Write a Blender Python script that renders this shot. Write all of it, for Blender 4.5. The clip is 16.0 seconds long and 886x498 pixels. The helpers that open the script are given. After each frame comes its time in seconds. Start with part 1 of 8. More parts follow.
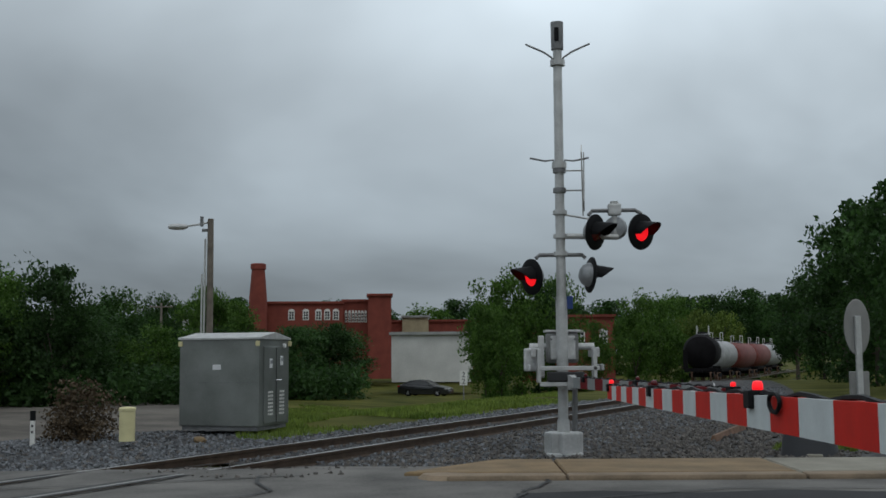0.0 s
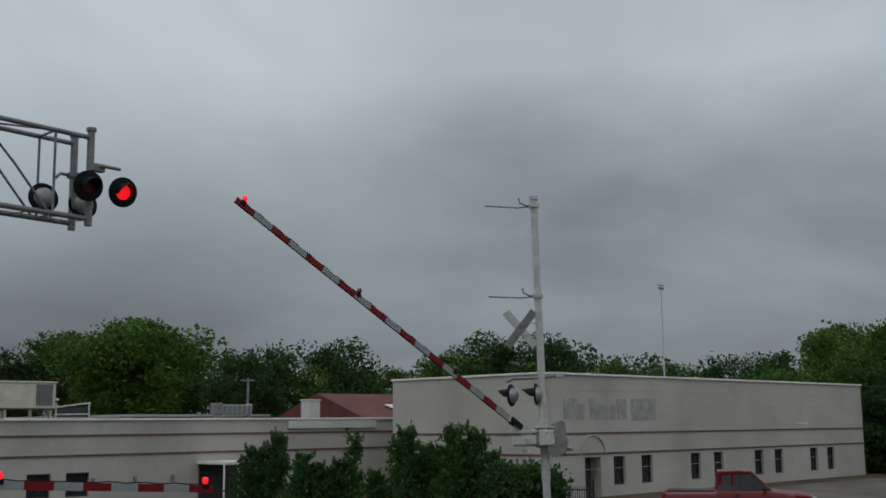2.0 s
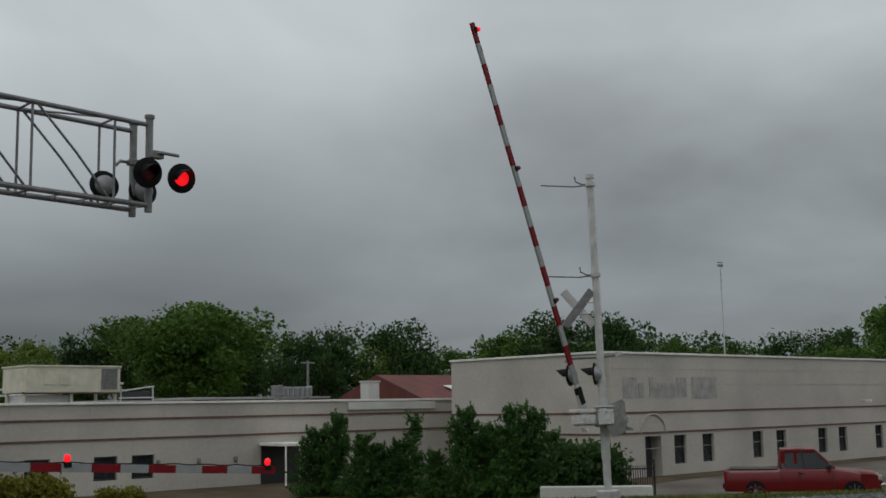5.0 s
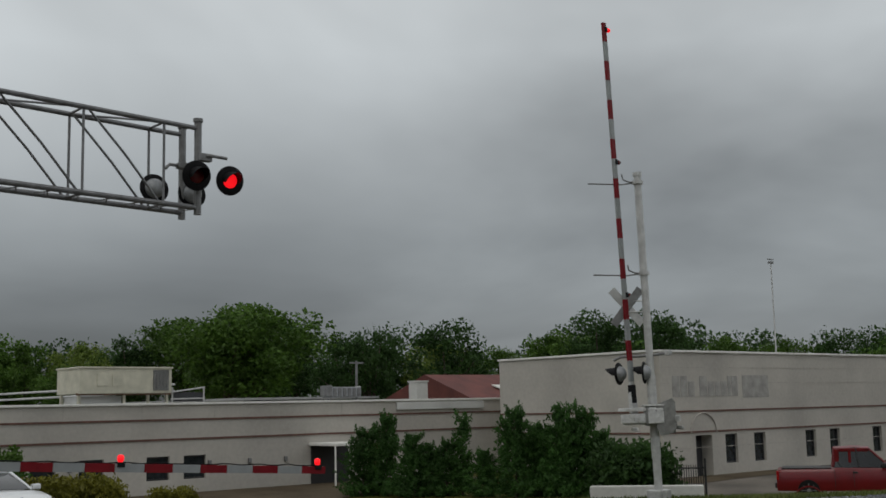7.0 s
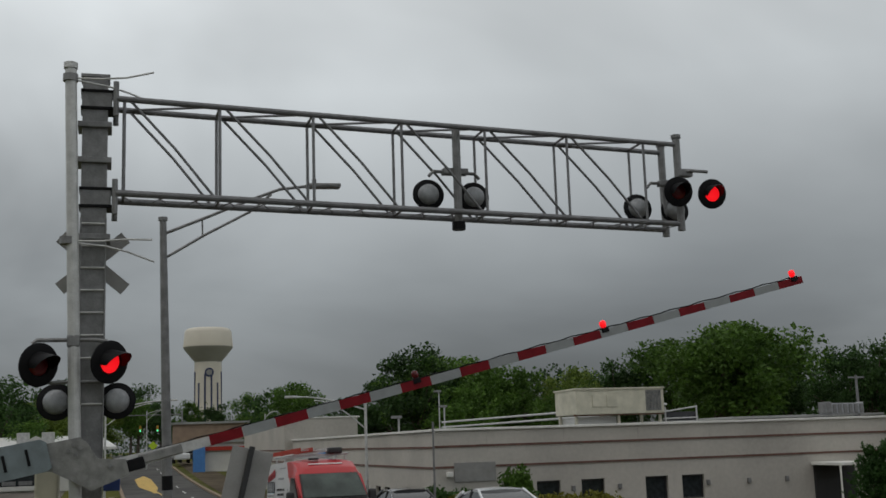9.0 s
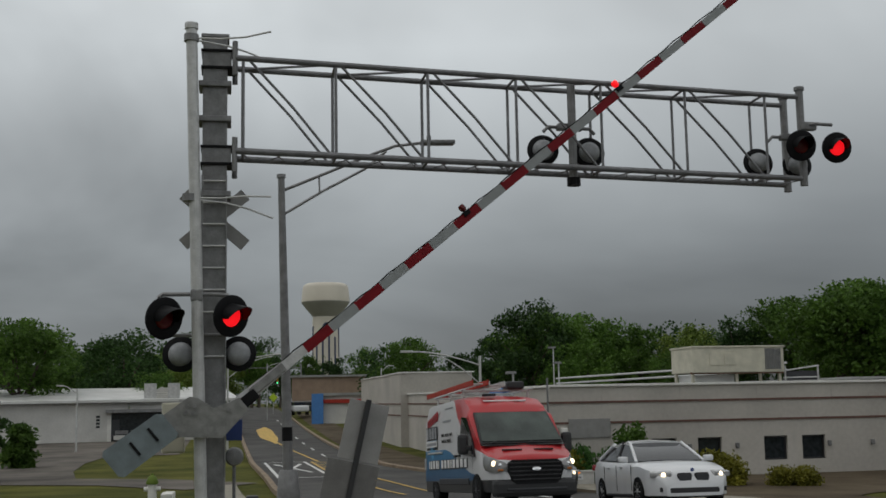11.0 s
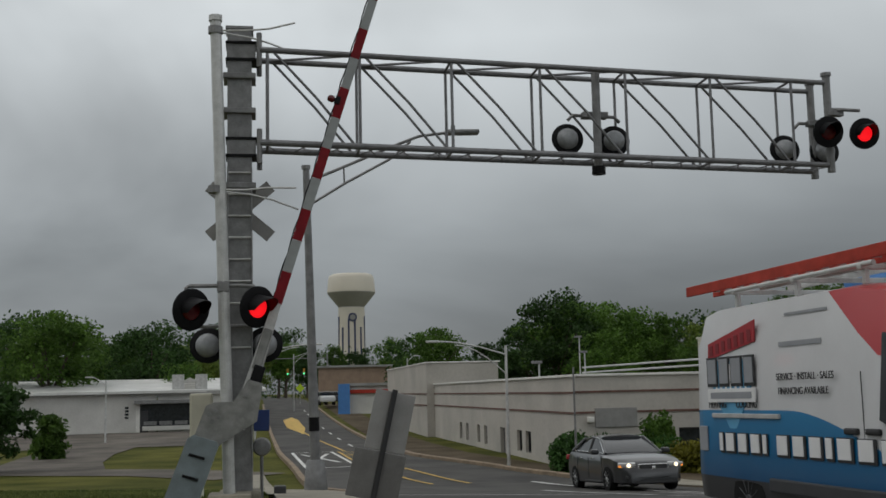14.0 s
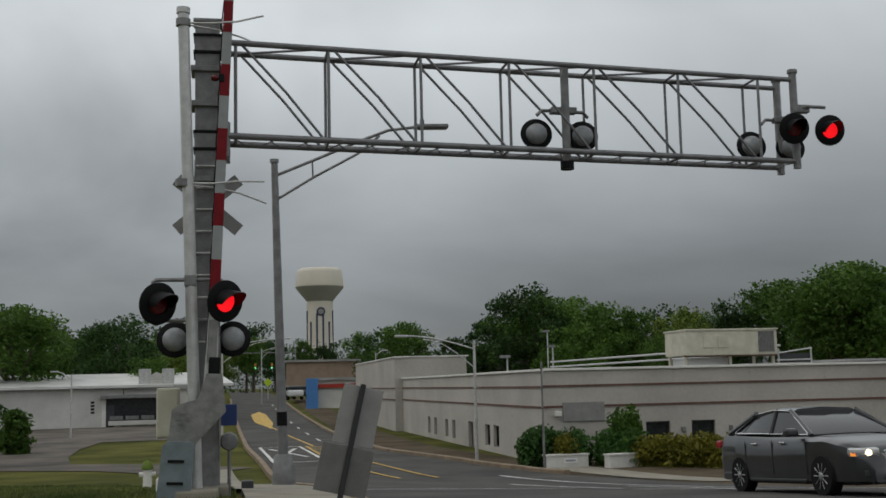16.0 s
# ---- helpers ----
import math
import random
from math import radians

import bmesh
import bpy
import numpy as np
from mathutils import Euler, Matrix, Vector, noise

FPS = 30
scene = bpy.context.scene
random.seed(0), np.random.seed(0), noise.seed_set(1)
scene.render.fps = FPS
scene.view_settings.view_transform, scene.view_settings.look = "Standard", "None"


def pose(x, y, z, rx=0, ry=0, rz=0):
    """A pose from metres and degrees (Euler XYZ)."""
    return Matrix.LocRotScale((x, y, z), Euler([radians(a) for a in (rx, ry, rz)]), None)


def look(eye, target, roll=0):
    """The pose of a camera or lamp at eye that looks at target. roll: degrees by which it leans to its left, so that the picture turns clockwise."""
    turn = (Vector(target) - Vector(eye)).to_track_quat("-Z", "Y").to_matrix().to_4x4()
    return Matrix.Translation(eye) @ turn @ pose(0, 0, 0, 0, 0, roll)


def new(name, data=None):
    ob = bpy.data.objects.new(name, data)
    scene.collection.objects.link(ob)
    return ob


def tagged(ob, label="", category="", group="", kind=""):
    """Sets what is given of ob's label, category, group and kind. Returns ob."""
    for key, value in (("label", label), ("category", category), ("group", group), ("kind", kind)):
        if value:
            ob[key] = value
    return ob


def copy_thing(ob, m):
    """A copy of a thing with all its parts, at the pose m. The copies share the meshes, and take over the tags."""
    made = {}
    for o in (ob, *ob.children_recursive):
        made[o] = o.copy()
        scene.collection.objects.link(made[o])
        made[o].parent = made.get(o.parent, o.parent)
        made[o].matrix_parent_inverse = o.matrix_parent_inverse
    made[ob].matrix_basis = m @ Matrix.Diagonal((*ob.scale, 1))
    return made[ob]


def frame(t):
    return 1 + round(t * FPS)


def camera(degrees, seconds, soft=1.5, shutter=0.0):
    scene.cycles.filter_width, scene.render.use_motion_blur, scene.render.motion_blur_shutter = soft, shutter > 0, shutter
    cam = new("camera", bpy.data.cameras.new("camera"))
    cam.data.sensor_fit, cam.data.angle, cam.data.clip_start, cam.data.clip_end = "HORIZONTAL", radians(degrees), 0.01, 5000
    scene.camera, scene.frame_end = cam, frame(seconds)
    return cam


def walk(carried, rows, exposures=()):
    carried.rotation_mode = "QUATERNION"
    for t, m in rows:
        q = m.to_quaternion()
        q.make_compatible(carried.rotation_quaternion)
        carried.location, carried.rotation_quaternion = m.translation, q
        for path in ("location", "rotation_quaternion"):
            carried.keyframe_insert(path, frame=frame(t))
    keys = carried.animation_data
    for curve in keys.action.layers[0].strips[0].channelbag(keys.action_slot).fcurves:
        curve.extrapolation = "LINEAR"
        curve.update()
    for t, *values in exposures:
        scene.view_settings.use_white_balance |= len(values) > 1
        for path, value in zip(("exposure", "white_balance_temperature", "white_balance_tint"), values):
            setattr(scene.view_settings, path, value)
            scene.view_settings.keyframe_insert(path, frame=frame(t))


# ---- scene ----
EYE = (0.0, 0.0, 1.6)


def aim(t, yaw, pitch, roll):
    """The eye sways a little as the body turns towards the long building and back."""
    up, back = min(1.0, max(0.0, (t - 0.5) / 1.0)), min(1.0, max(0.0, (t - 7.0) / 1.5))
    sway = up * up * (3 - 2 * up) * (1 - back * back * (3 - 2 * back))
    a, p = radians(yaw + 0.23 * sway), radians(pitch - 0.115 * sway)
    way = Vector((-math.sin(a) * math.cos(p), math.cos(a) * math.cos(p), math.sin(p)))
    eye = Vector(EYE) + sway * Vector((0.14, 0.15, 0.10))
    return look(eye, eye + way, roll)


cam = camera(42.2, 16.0, soft=1.6)
PATH = [
    (0, 0.850, 5.246, -0.422),
    (0.5, 7.960, 5.181, -2.200),
    (0.7, 16.480, 5.650, -2.700),
    (0.8, 21.350, 6.500, -3.300),
    (0.9, 27.200, 7.450, -3.900),
    (1, 32.750, 8.250, -4.100),
    (1.1, 37.450, 8.600, -4.200),
    (1.5, 45.720, 9.880, -2.450),
    (2, 44.479, 8.830, -0.550),
    (2.5, 44.886, 8.470, -1.450),
    (3, 44.298, 7.960, -1.050),
    (3.5, 44.587, 7.830, -1.080),
    (4, 46.185, 7.300, -1.050),
    (4.2, 46.928, 7.250, -0.900),
    (6.5, 47.300, 8.400, -1.100),
    (7, 49.700, 7.940, -1.250),
    (7.5, 60.450, 7.360, -2.300),
    (8, 69.860, 7.170, -3.050),
    (8.5, 72.197, 9.002, -2.308),
    (9, 73.606, 9.537, -1.912),
    (9.5, 74.831, 9.277, -1.408),
    (10, 77.238, 8.374, -0.559),
    (12.5, 80.996, 7.241, -1.658),
    (13, 81.510, 7.124, -1.489),
    (13.5, 80.862, 7.268, -1.350),
    (14, 80.695, 7.023, -1.325),
    (14.5, 80.592, 6.972, -1.070),
    (15, 80.170, 6.829, -1.331),
    (15.5, 80.037, 6.729, -1.538),
    (16, 79.130, 6.712, -1.344),
]
walk(cam, [(t, aim(t, y, p, r)) for t, y, p, r in PATH], [(0.0, -0.06, 6080, 7), (0.5, -0.02, 6080, 7), (0.8, 0.34, 6080, 7), (1.1, 0.42, 6100, 7), (1.6, 0.09, 6150, 7), (2.2, -0.08, 6220, 8), (4.2, -0.03, 6450, 9), (8.0, 0.0, 6600, 10), (9.5, -0.08, 6600, 10), (12.5, -0.02, 6600, 10), (16.0, 0.06, 6600, 10)])

# ---- world and light: heavy overcast ----
SUN_UP, SUN_TURN = radians(58), radians(150)
world = bpy.data.worlds.new("overcast")
scene.world = world
world.use_nodes = True
wt = world.node_tree
wt.nodes.clear()


def wn(kind, **sets):
    n = wt.nodes.new(kind)
    for k, v in sets.items():
        n.inputs[k].default_value = v
    return n


def wmath(op, a, b=None, clamp=False):
    n = wt.nodes.new("ShaderNodeMath")
    n.operation, n.use_clamp = op, clamp
    for i, v in enumerate((a, b)):
        if v is None:
            continue
        if isinstance(v, (int, float)):
            n.inputs[i].default_value = v
        else:
            wt.links.new(v, n.inputs[i])
    return n.outputs[0]


def wramp(fac, stops):
    n = wt.nodes.new("ShaderNodeValToRGB")
    while len(n.color_ramp.elements) < len(stops):
        n.color_ramp.elements.new(0.5)
    for e, (p, c) in zip(n.color_ramp.elements, stops):
        e.position, e.color = p, (*c, 1)
    wt.links.new(fac, n.inputs[0])
    return n.outputs[0]


coord = wn("ShaderNodeTexCoord")
split = wn("ShaderNodeSeparateXYZ")
wt.links.new(coord.outputs["Generated"], split.inputs[0])
height = wmath("MAXIMUM", split.outputs[2], 0.0)
over = wmath("ADD", height, 0.30)
flat = wn("ShaderNodeCombineXYZ")
wt.links.new(wmath("DIVIDE", split.outputs[0], over), flat.inputs[0])
wt.links.new(wmath("DIVIDE", split.outputs[1], over), flat.inputs[1])
cloud = wn("ShaderNodeTexNoise", Scale=0.85, Detail=5.0, Roughness=0.48, Distortion=0.3)
wt.links.new(flat.outputs[0], cloud.inputs["Vector"])
gloom = wramp(height, [(0.0, (0.115, 0.125, 0.132)), (0.06, (0.125, 0.136, 0.144)), (0.14, (0.215, 0.234, 0.246)), (0.30, (0.47, 0.505, 0.525)), (0.5, (0.43, 0.45, 0.46)), (1.0, (0.34, 0.35, 0.355))])
lean = wmath("ADD", wmath("MULTIPLY", split.outputs[0], -0.707), wmath("MULTIPLY", split.outputs[1], 0.707))
thin = wmath("SUBTRACT", 1.97, wmath("MULTIPLY", wmath("MULTIPLY", lean, lean), 1.13))
def span(v, lo, hi, out_lo, out_hi):
    n = wn("ShaderNodeMapRange")
    n.interpolation_type = "SMOOTHSTEP"
    for i, q in enumerate((lo, hi, out_lo, out_hi)):
        n.inputs[i + 1].default_value = q
    wt.links.new(v, n.inputs[0])
    return n.outputs[0]


# thinner cloud low over the railway side
thin = wmath("MULTIPLY", thin, wmath("ADD", 1.0, wmath("MULTIPLY", span(split.outputs[1], 0.45, 0.82, 0.0, 0.65), span(height, 0.07, 0.24, 1.0, 0.0))))
# and a brighter gap between the masses over the long building
gap = wmath("MULTIPLY", wmath("MULTIPLY", span(split.outputs[1], 0.5, 0.7, 0.0, 0.4), span(split.outputs[1], 0.78, 0.93, 1.0, 0.0)), span(height, 0.10, 0.27, 1.0, 0.0))
thin = wmath("MULTIPLY", thin, wmath("ADD", 1.0, gap))
puff = wmath("ADD", wmath("MULTIPLY", cloud.outputs["Fac"], 2.3), -0.15)
lumps = wn("ShaderNodeMix")
lumps.data_type, lumps.blend_type = "RGBA", "MULTIPLY"
lumps.inputs[0].default_value = 1.0
wt.links.new(gloom, lumps.inputs[6])
grey = wn("ShaderNodeCombineColor")
for i in range(3):
    wt.links.new(wmath("MULTIPLY", puff, thin), grey.inputs[i])
wt.links.new(grey.outputs[0], lumps.inputs[7])
sky = wn("ShaderNodeTexSky")
sky.sky_type, sky.sun_disc, sky.sun_elevation, sky.sun_rotation = "NISHITA", False, SUN_UP, SUN_TURN
clouds_bg, sky_bg, both, wout = wn("ShaderNodeBackground", Strength=1.0), wn("ShaderNodeBackground", Strength=0.05), wn("ShaderNodeMixShader"), wn("ShaderNodeOutputWorld")
both.inputs[0].default_value = 0.92
wt.links.new(sky.outputs[0], sky_bg.inputs[0])
wt.links.new(lumps.outputs[2], clouds_bg.inputs[0])
wt.links.new(sky_bg.outputs[0], both.inputs[1])
wt.links.new(clouds_bg.outputs[0], both.inputs[2])
wt.links.new(both.outputs[0], wout.inputs[0])
sun = new("sun", bpy.data.lights.new("sun", "SUN"))
sun.data.energy, sun.data.angle, sun.data.color = 0.4, radians(25), (1.0, 0.96, 0.9)
sun.matrix_world = look((0, 0, 50), Vector((0, 0, 50)) - 10 * Vector((math.sin(SUN_TURN) * math.cos(SUN_UP), math.cos(SUN_TURN) * math.cos(SUN_UP), math.sin(SUN_UP))))


# ---- materials ----
def mat(name, color, rough=0.7, metal=0.0, scale=6.0, vary=0.25, bump=0.15, fine=60.0, tint=None, spread=0.0, glow=0.0, spec=0.5, coords="Object", coat=0.0, island=0.0):
    """A surface with stains at one scale and grain at a finer one."""
    m = bpy.data.materials.new(name)
    m.use_nodes = True
    t = m.node_tree
    b = t.nodes["Principled BSDF"]
    b.inputs["Roughness"].default_value, b.inputs["Metallic"].default_value = rough, metal
    b.inputs["Specular IOR Level"].default_value = spec
    b.inputs["Coat Weight"].default_value = coat
    c = t.nodes.new("ShaderNodeTexCoord")
    n1, n2 = t.nodes.new("ShaderNodeTexNoise"), t.nodes.new("ShaderNodeTexNoise")
    n1.inputs["Scale"].default_value, n1.inputs["Detail"].default_value = scale, 5
    n2.inputs["Scale"].default_value, n2.inputs["Detail"].default_value = fine, 3
    for n in (n1, n2):
        t.links.new(c.outputs[coords], n.inputs["Vector"])
    add = t.nodes.new("ShaderNodeMath")
    add.operation = "MULTIPLY_ADD"
    t.links.new(n2.outputs["Fac"], add.inputs[0])
    add.inputs[1].default_value = 0.35
    t.links.new(n1.outputs["Fac"], add.inputs[2])
    ramp = t.nodes.new("ShaderNodeValToRGB")
    lo = tuple(max(0.0, v * (1 - vary)) for v in color)
    hi = tint if tint else tuple(min(1.0, v * (1 + vary)) for v in color)
    ramp.color_ramp.elements[0].position, ramp.color_ramp.elements[0].color = 0.45, (*lo, 1)
    ramp.color_ramp.elements[1].position, ramp.color_ramp.elements[1].color = 0.9, (*hi, 1)
    t.links.new(add.outputs[0], ramp.inputs[0])
    col = ramp.outputs[0]
    for amount, node, out in ((spread, "ShaderNodeObjectInfo", "Random"), (island, "ShaderNodeNewGeometry", "Random Per Island")):
        if amount:
            o, hv, mr = t.nodes.new(node), t.nodes.new("ShaderNodeHueSaturation"), t.nodes.new("ShaderNodeMapRange")
            mr.inputs["To Min"].default_value, mr.inputs["To Max"].default_value = 1 - amount, 1 + amount
            t.links.new(o.outputs[out], mr.inputs["Value"])
            t.links.new(mr.outputs[0], hv.inputs["Value"])
            t.links.new(col, hv.inputs["Color"])
            col = hv.outputs[0]
    t.links.new(col, b.inputs["Base Color"])
    if bump:
        bp = t.nodes.new("ShaderNodeBump")
        bp.inputs["Strength"].default_value, bp.inputs["Distance"].default_value = bump, 0.02
        t.links.new(add.outputs[0], bp.inputs["Height"])
        t.links.new(bp.outputs[0], b.inputs["Normal"])
    if glow:
        b.inputs["Emission Color"].default_value, b.inputs["Emission Strength"].default_value = (*color, 1), glow
    return m


def leaf_mat(name, dark, light, through_light=0.25):
    m = mat(name, dark, 0.6, scale=0.6, vary=0.3, bump=0, fine=3.0, tint=light, spread=0.2, island=0.35, spec=0.25)
    t = m.node_tree
    b, out = t.nodes["Principled BSDF"], t.nodes["Material Output"]
    tr, mx = t.nodes.new("ShaderNodeBsdfTranslucent"), t.nodes.new("ShaderNodeMixShader")
    mx.inputs[0].default_value = through_light
    t.links.new(b.inputs["Base Color"].links[0].from_socket, tr.inputs["Color"])
    t.links.new(b.outputs[0], mx.inputs[1])
    t.links.new(tr.outputs[0], mx.inputs[2])
    t.links.new(mx.outputs[0], out.inputs["Surface"])
    return m


M = dict(
    grass=mat("grass", (0.058, 0.076, 0.011), 0.9, scale=0.35, vary=0.45, bump=0.6, fine=14, tint=(0.125, 0.120, 0.030), spec=0.05),
    blade=leaf_mat("grass_blades", (0.06, 0.10, 0.02), (0.15, 0.17, 0.05), 0.3),
    asphalt=mat("asphalt", (0.056, 0.0545, 0.053), 0.9, scale=0.5, vary=0.25, bump=0.3, fine=45, tint=(0.096, 0.092, 0.086), spec=0.25),
    asphalt_old=mat("weathered_asphalt", (0.104, 0.094, 0.083), 0.92, scale=0.4, vary=0.3, bump=0.4, fine=25, tint=(0.175, 0.156, 0.135), spec=0.15),
    asphalt_pale=mat("pale_worn_asphalt", (0.13, 0.125, 0.118), 0.92, scale=0.8, vary=0.35, bump=0.4, fine=30, tint=(0.21, 0.20, 0.185), spec=0.15),
    patch=mat("asphalt_patch", (0.0338, 0.0338, 0.0353), 0.88, scale=1.2, vary=0.2, bump=0.3, fine=50, spec=0.25),
    crack=mat("tar_seam", (0.025, 0.024, 0.023), 0.7, vary=0.2),
    dirt=mat("bare_dirt", (0.08, 0.06, 0.04), 0.95, scale=0.5, vary=0.35, bump=0.6, fine=12, tint=(0.12, 0.096, 0.064), spec=0.1),
    gravel=mat("ballast_gravel", (0.0576, 0.0576, 0.0595), 0.92, scale=5, vary=0.5, bump=1.0, fine=22, tint=(0.125, 0.122, 0.122), spec=0.1),
    stone=mat("ballast_stone", (0.135, 0.14, 0.148), 0.85, scale=8, vary=0.3, island=0.5, spec=0.2),
    stone_r=mat("ballast_stone_brown", (0.095, 0.085, 0.076), 0.85, scale=8, vary=0.3, island=0.5),
    concrete=mat("concrete", (0.243, 0.225, 0.18), 0.88, scale=1.5, vary=0.25, bump=0.25, fine=30),
    tan_concrete=mat("tan_concrete", (0.204, 0.14, 0.0723), 0.88, scale=2.0, vary=0.3, bump=0.25, fine=30, spread=0.08),
    kerb=mat("kerb_concrete", (0.22, 0.165, 0.11), 0.88, scale=2.0, vary=0.3, bump=0.25, fine=30, spread=0.08),
    white_line=mat("road_paint_white", (0.62, 0.62, 0.60), 0.75, scale=3, vary=0.3),
    yellow_line=mat("road_paint_yellow", (0.55, 0.36, 0.08), 0.75, scale=3, vary=0.3),
    rail=mat("rail_steel", (0.10, 0.07, 0.05), 0.55, 0.7, scale=4, vary=0.3),
    rail_top=mat("rail_head_steel", (0.38, 0.36, 0.34), 0.35, 0.9, scale=6, vary=0.2),
    tie=mat("tie_wood", (0.07, 0.055, 0.042), 0.9, scale=3, vary=0.4, bump=0.5, fine=20, spread=0.3),
    galv=mat("galvanised_steel", (0.50, 0.50, 0.49), 0.48, 0.35, scale=5, vary=0.18, fine=40),
    galv_dark=mat("weathered_galvanised_steel", (0.20, 0.20, 0.20), 0.55, 0.4, scale=5, vary=0.25, fine=40),
    truss=mat("truss_aluminium", (0.185, 0.185, 0.19), 0.5, 0.5, scale=5, vary=0.2),
    alum=mat("brushed_aluminium", (0.24, 0.25, 0.235), 0.42, 0.75, scale=1.3, vary=0.22, bump=0.06, fine=60),
    link_grey=mat("cast_link_grey", (0.225, 0.225, 0.217), 0.6, 0.3, scale=7, vary=0.25, bump=0.3, fine=50),
    slab_grey=mat("blue_grey_slab_paint", (0.17, 0.205, 0.22), 0.55, 0.1, scale=4, vary=0.2, bump=0.1),
    cast=mat("cast_aluminium", (0.55, 0.55, 0.54), 0.55, 0.3, scale=9, vary=0.2),
    black=mat("black_paint", (0.009, 0.009, 0.010), 0.55, vary=0.2, spec=0.12),
    rubber=mat("rubber", (0.012, 0.012, 0.012), 0.85, vary=0.2, spec=0.15),
    grey_panel_dark=mat("dull_sign_back", (0.15, 0.147, 0.14), 0.7, 0.2, scale=3, vary=0.2),
    grey_panel=mat("grey_sign_back", (0.27, 0.265, 0.255), 0.6, 0.3, scale=3, vary=0.15),
    disc_back=mat("grey_disc_back", (0.30, 0.31, 0.32), 0.55, 0.3, scale=8, vary=0.2),
    red_on=mat("lit_red_lens", (0.9, 0.008, 0.014), 0.35, vary=0.0, bump=0, glow=0.95),
    red_off=mat("unlit_red_lens", (0.10, 0.004, 0.006), 0.25, vary=0.1, bump=0),
    # arm stripes: shaded and front-lit copies of the same sheeting, light put into colour
    arm_red_shaded=mat("shaded_reflective_red", (0.17, 0.005, 0.010), 0.5, scale=6, vary=0.2, bump=0.03, spec=0.2),
    arm_red_lit=mat("lit_reflective_red", (0.60, 0.020, 0.012), 0.5, scale=6, vary=0.12, bump=0.03, spec=0.2),
    arm_white_shaded=mat("shaded_reflective_white", (0.255, 0.27, 0.27), 0.45, scale=6, vary=0.1, bump=0.03),
    arm_white_lit=mat("lit_reflective_white", (0.66, 0.70, 0.70), 0.45, scale=6, vary=0.1, bump=0.03),
    white_paint=mat("white_paint", (0.72, 0.71, 0.67), 0.7, scale=2, vary=0.12, bump=0.05),
    cream=mat("cream_plastic", (0.66, 0.60, 0.33), 0.55, scale=4, vary=0.1),
    wall=mat("painted_block_wall", (0.43, 0.405, 0.365), 0.85, scale=0.35, vary=0.16, bump=0.2, fine=6),
    wall_white=mat("white_block_wall", (0.56, 0.55, 0.52), 0.85, scale=0.5, vary=0.15, bump=0.15, fine=8),
    wall_tan=mat("tan_brick_far", (0.30, 0.215, 0.16), 0.9, scale=1, vary=0.15),
    stripe=mat("brown_red_stripe", (0.13, 0.065, 0.05), 0.8, scale=3, vary=0.3),
    groove=mat("block_joint", (0.40, 0.375, 0.34), 0.9, scale=3, vary=0.2),
    ghost=mat("ghost_sign_grey", (0.33, 0.32, 0.30), 0.85, scale=2.5, vary=0.25),
    brick=mat("red_brick", (0.20, 0.045, 0.03), 0.9, scale=0.8, vary=0.2, bump=0.1, fine=9),
    roof_grey=mat("grey_roofing", (0.30, 0.30, 0.29), 0.85, scale=0.6, vary=0.25),
    roof_metal=mat("metal_roof_white", (0.60, 0.60, 0.58), 0.55, 0.2, scale=0.5, vary=0.15),
    roof_red=mat("rust_red_roof", (0.115, 0.027, 0.020), 0.7, scale=1, vary=0.3),
    roof_tan=mat("tan_roof", (0.36, 0.30, 0.19), 0.8, scale=1, vary=0.2),
    hvac=mat("beige_equipment_paint", (0.55, 0.53, 0.42), 0.65, scale=2, vary=0.25, tint=(0.6, 0.57, 0.46)),
    rust=mat("rusty_steel", (0.16, 0.09, 0.055), 0.85, scale=3, vary=0.5),
    glass=mat("dark_glass", (0.012, 0.014, 0.016), 0.06, vary=0.2, bump=0, spec=0.55),
    glass_green=mat("green_tinted_glass", (0.045, 0.06, 0.052), 0.05, scale=1.4, vary=0.6, bump=0, spec=0.5),
    glass_far=mat("window_glass", (0.022, 0.026, 0.03), 0.18, vary=0.4, bump=0, spec=0.5),
    bark=mat("bark", (0.075, 0.06, 0.045), 0.9, scale=5, vary=0.35, bump=0.6, fine=25),
    wood_pole=mat("weathered_pole_wood", (0.17, 0.145, 0.12), 0.9, scale=3, vary=0.3, bump=0.4),
    leaf=leaf_mat("leaf_green", (0.052, 0.118, 0.018), (0.112, 0.205, 0.034), 0.4),
    leaf_dark=leaf_mat("leaf_dark_green", (0.027, 0.066, 0.016), (0.052, 0.108, 0.026), 0.4),
    leaf_light=leaf_mat("leaf_light_green", (0.08, 0.14, 0.02), (0.18, 0.24, 0.045), 0.3),
    leaf_shrub=leaf_mat("shrub_green", (0.034, 0.09, 0.017), (0.066, 0.16, 0.033)),
    leaf_yellow=leaf_mat("yellow_green_shrub", (0.12, 0.13, 0.015), (0.26, 0.24, 0.03)),
    twig=leaf_mat("dry_twigs", (0.075, 0.055, 0.03), (0.14, 0.10, 0.06), 0.1),
    red_car=mat("red_car_paint", (0.135, 0.004, 0.007), 0.35, 0.0, scale=3, vary=0.15, bump=0, coat=0.25, spec=0.35),
    grey_car=mat("dark_grey_car_paint", (0.033, 0.0336, 0.036), 0.3, 0.5, scale=3, vary=0.08, bump=0, coat=0.7),
    white_car=mat("white_car_paint", (0.66, 0.67, 0.68), 0.3, 0.0, scale=3, vary=0.05, bump=0, coat=0.7),
    trim_black=mat("black_trim", (0.02, 0.02, 0.021), 0.5, vary=0.1, bump=0),
    trim_grey=mat("grey_plastic_trim", (0.035, 0.036, 0.04), 0.6, vary=0.1, bump=0),
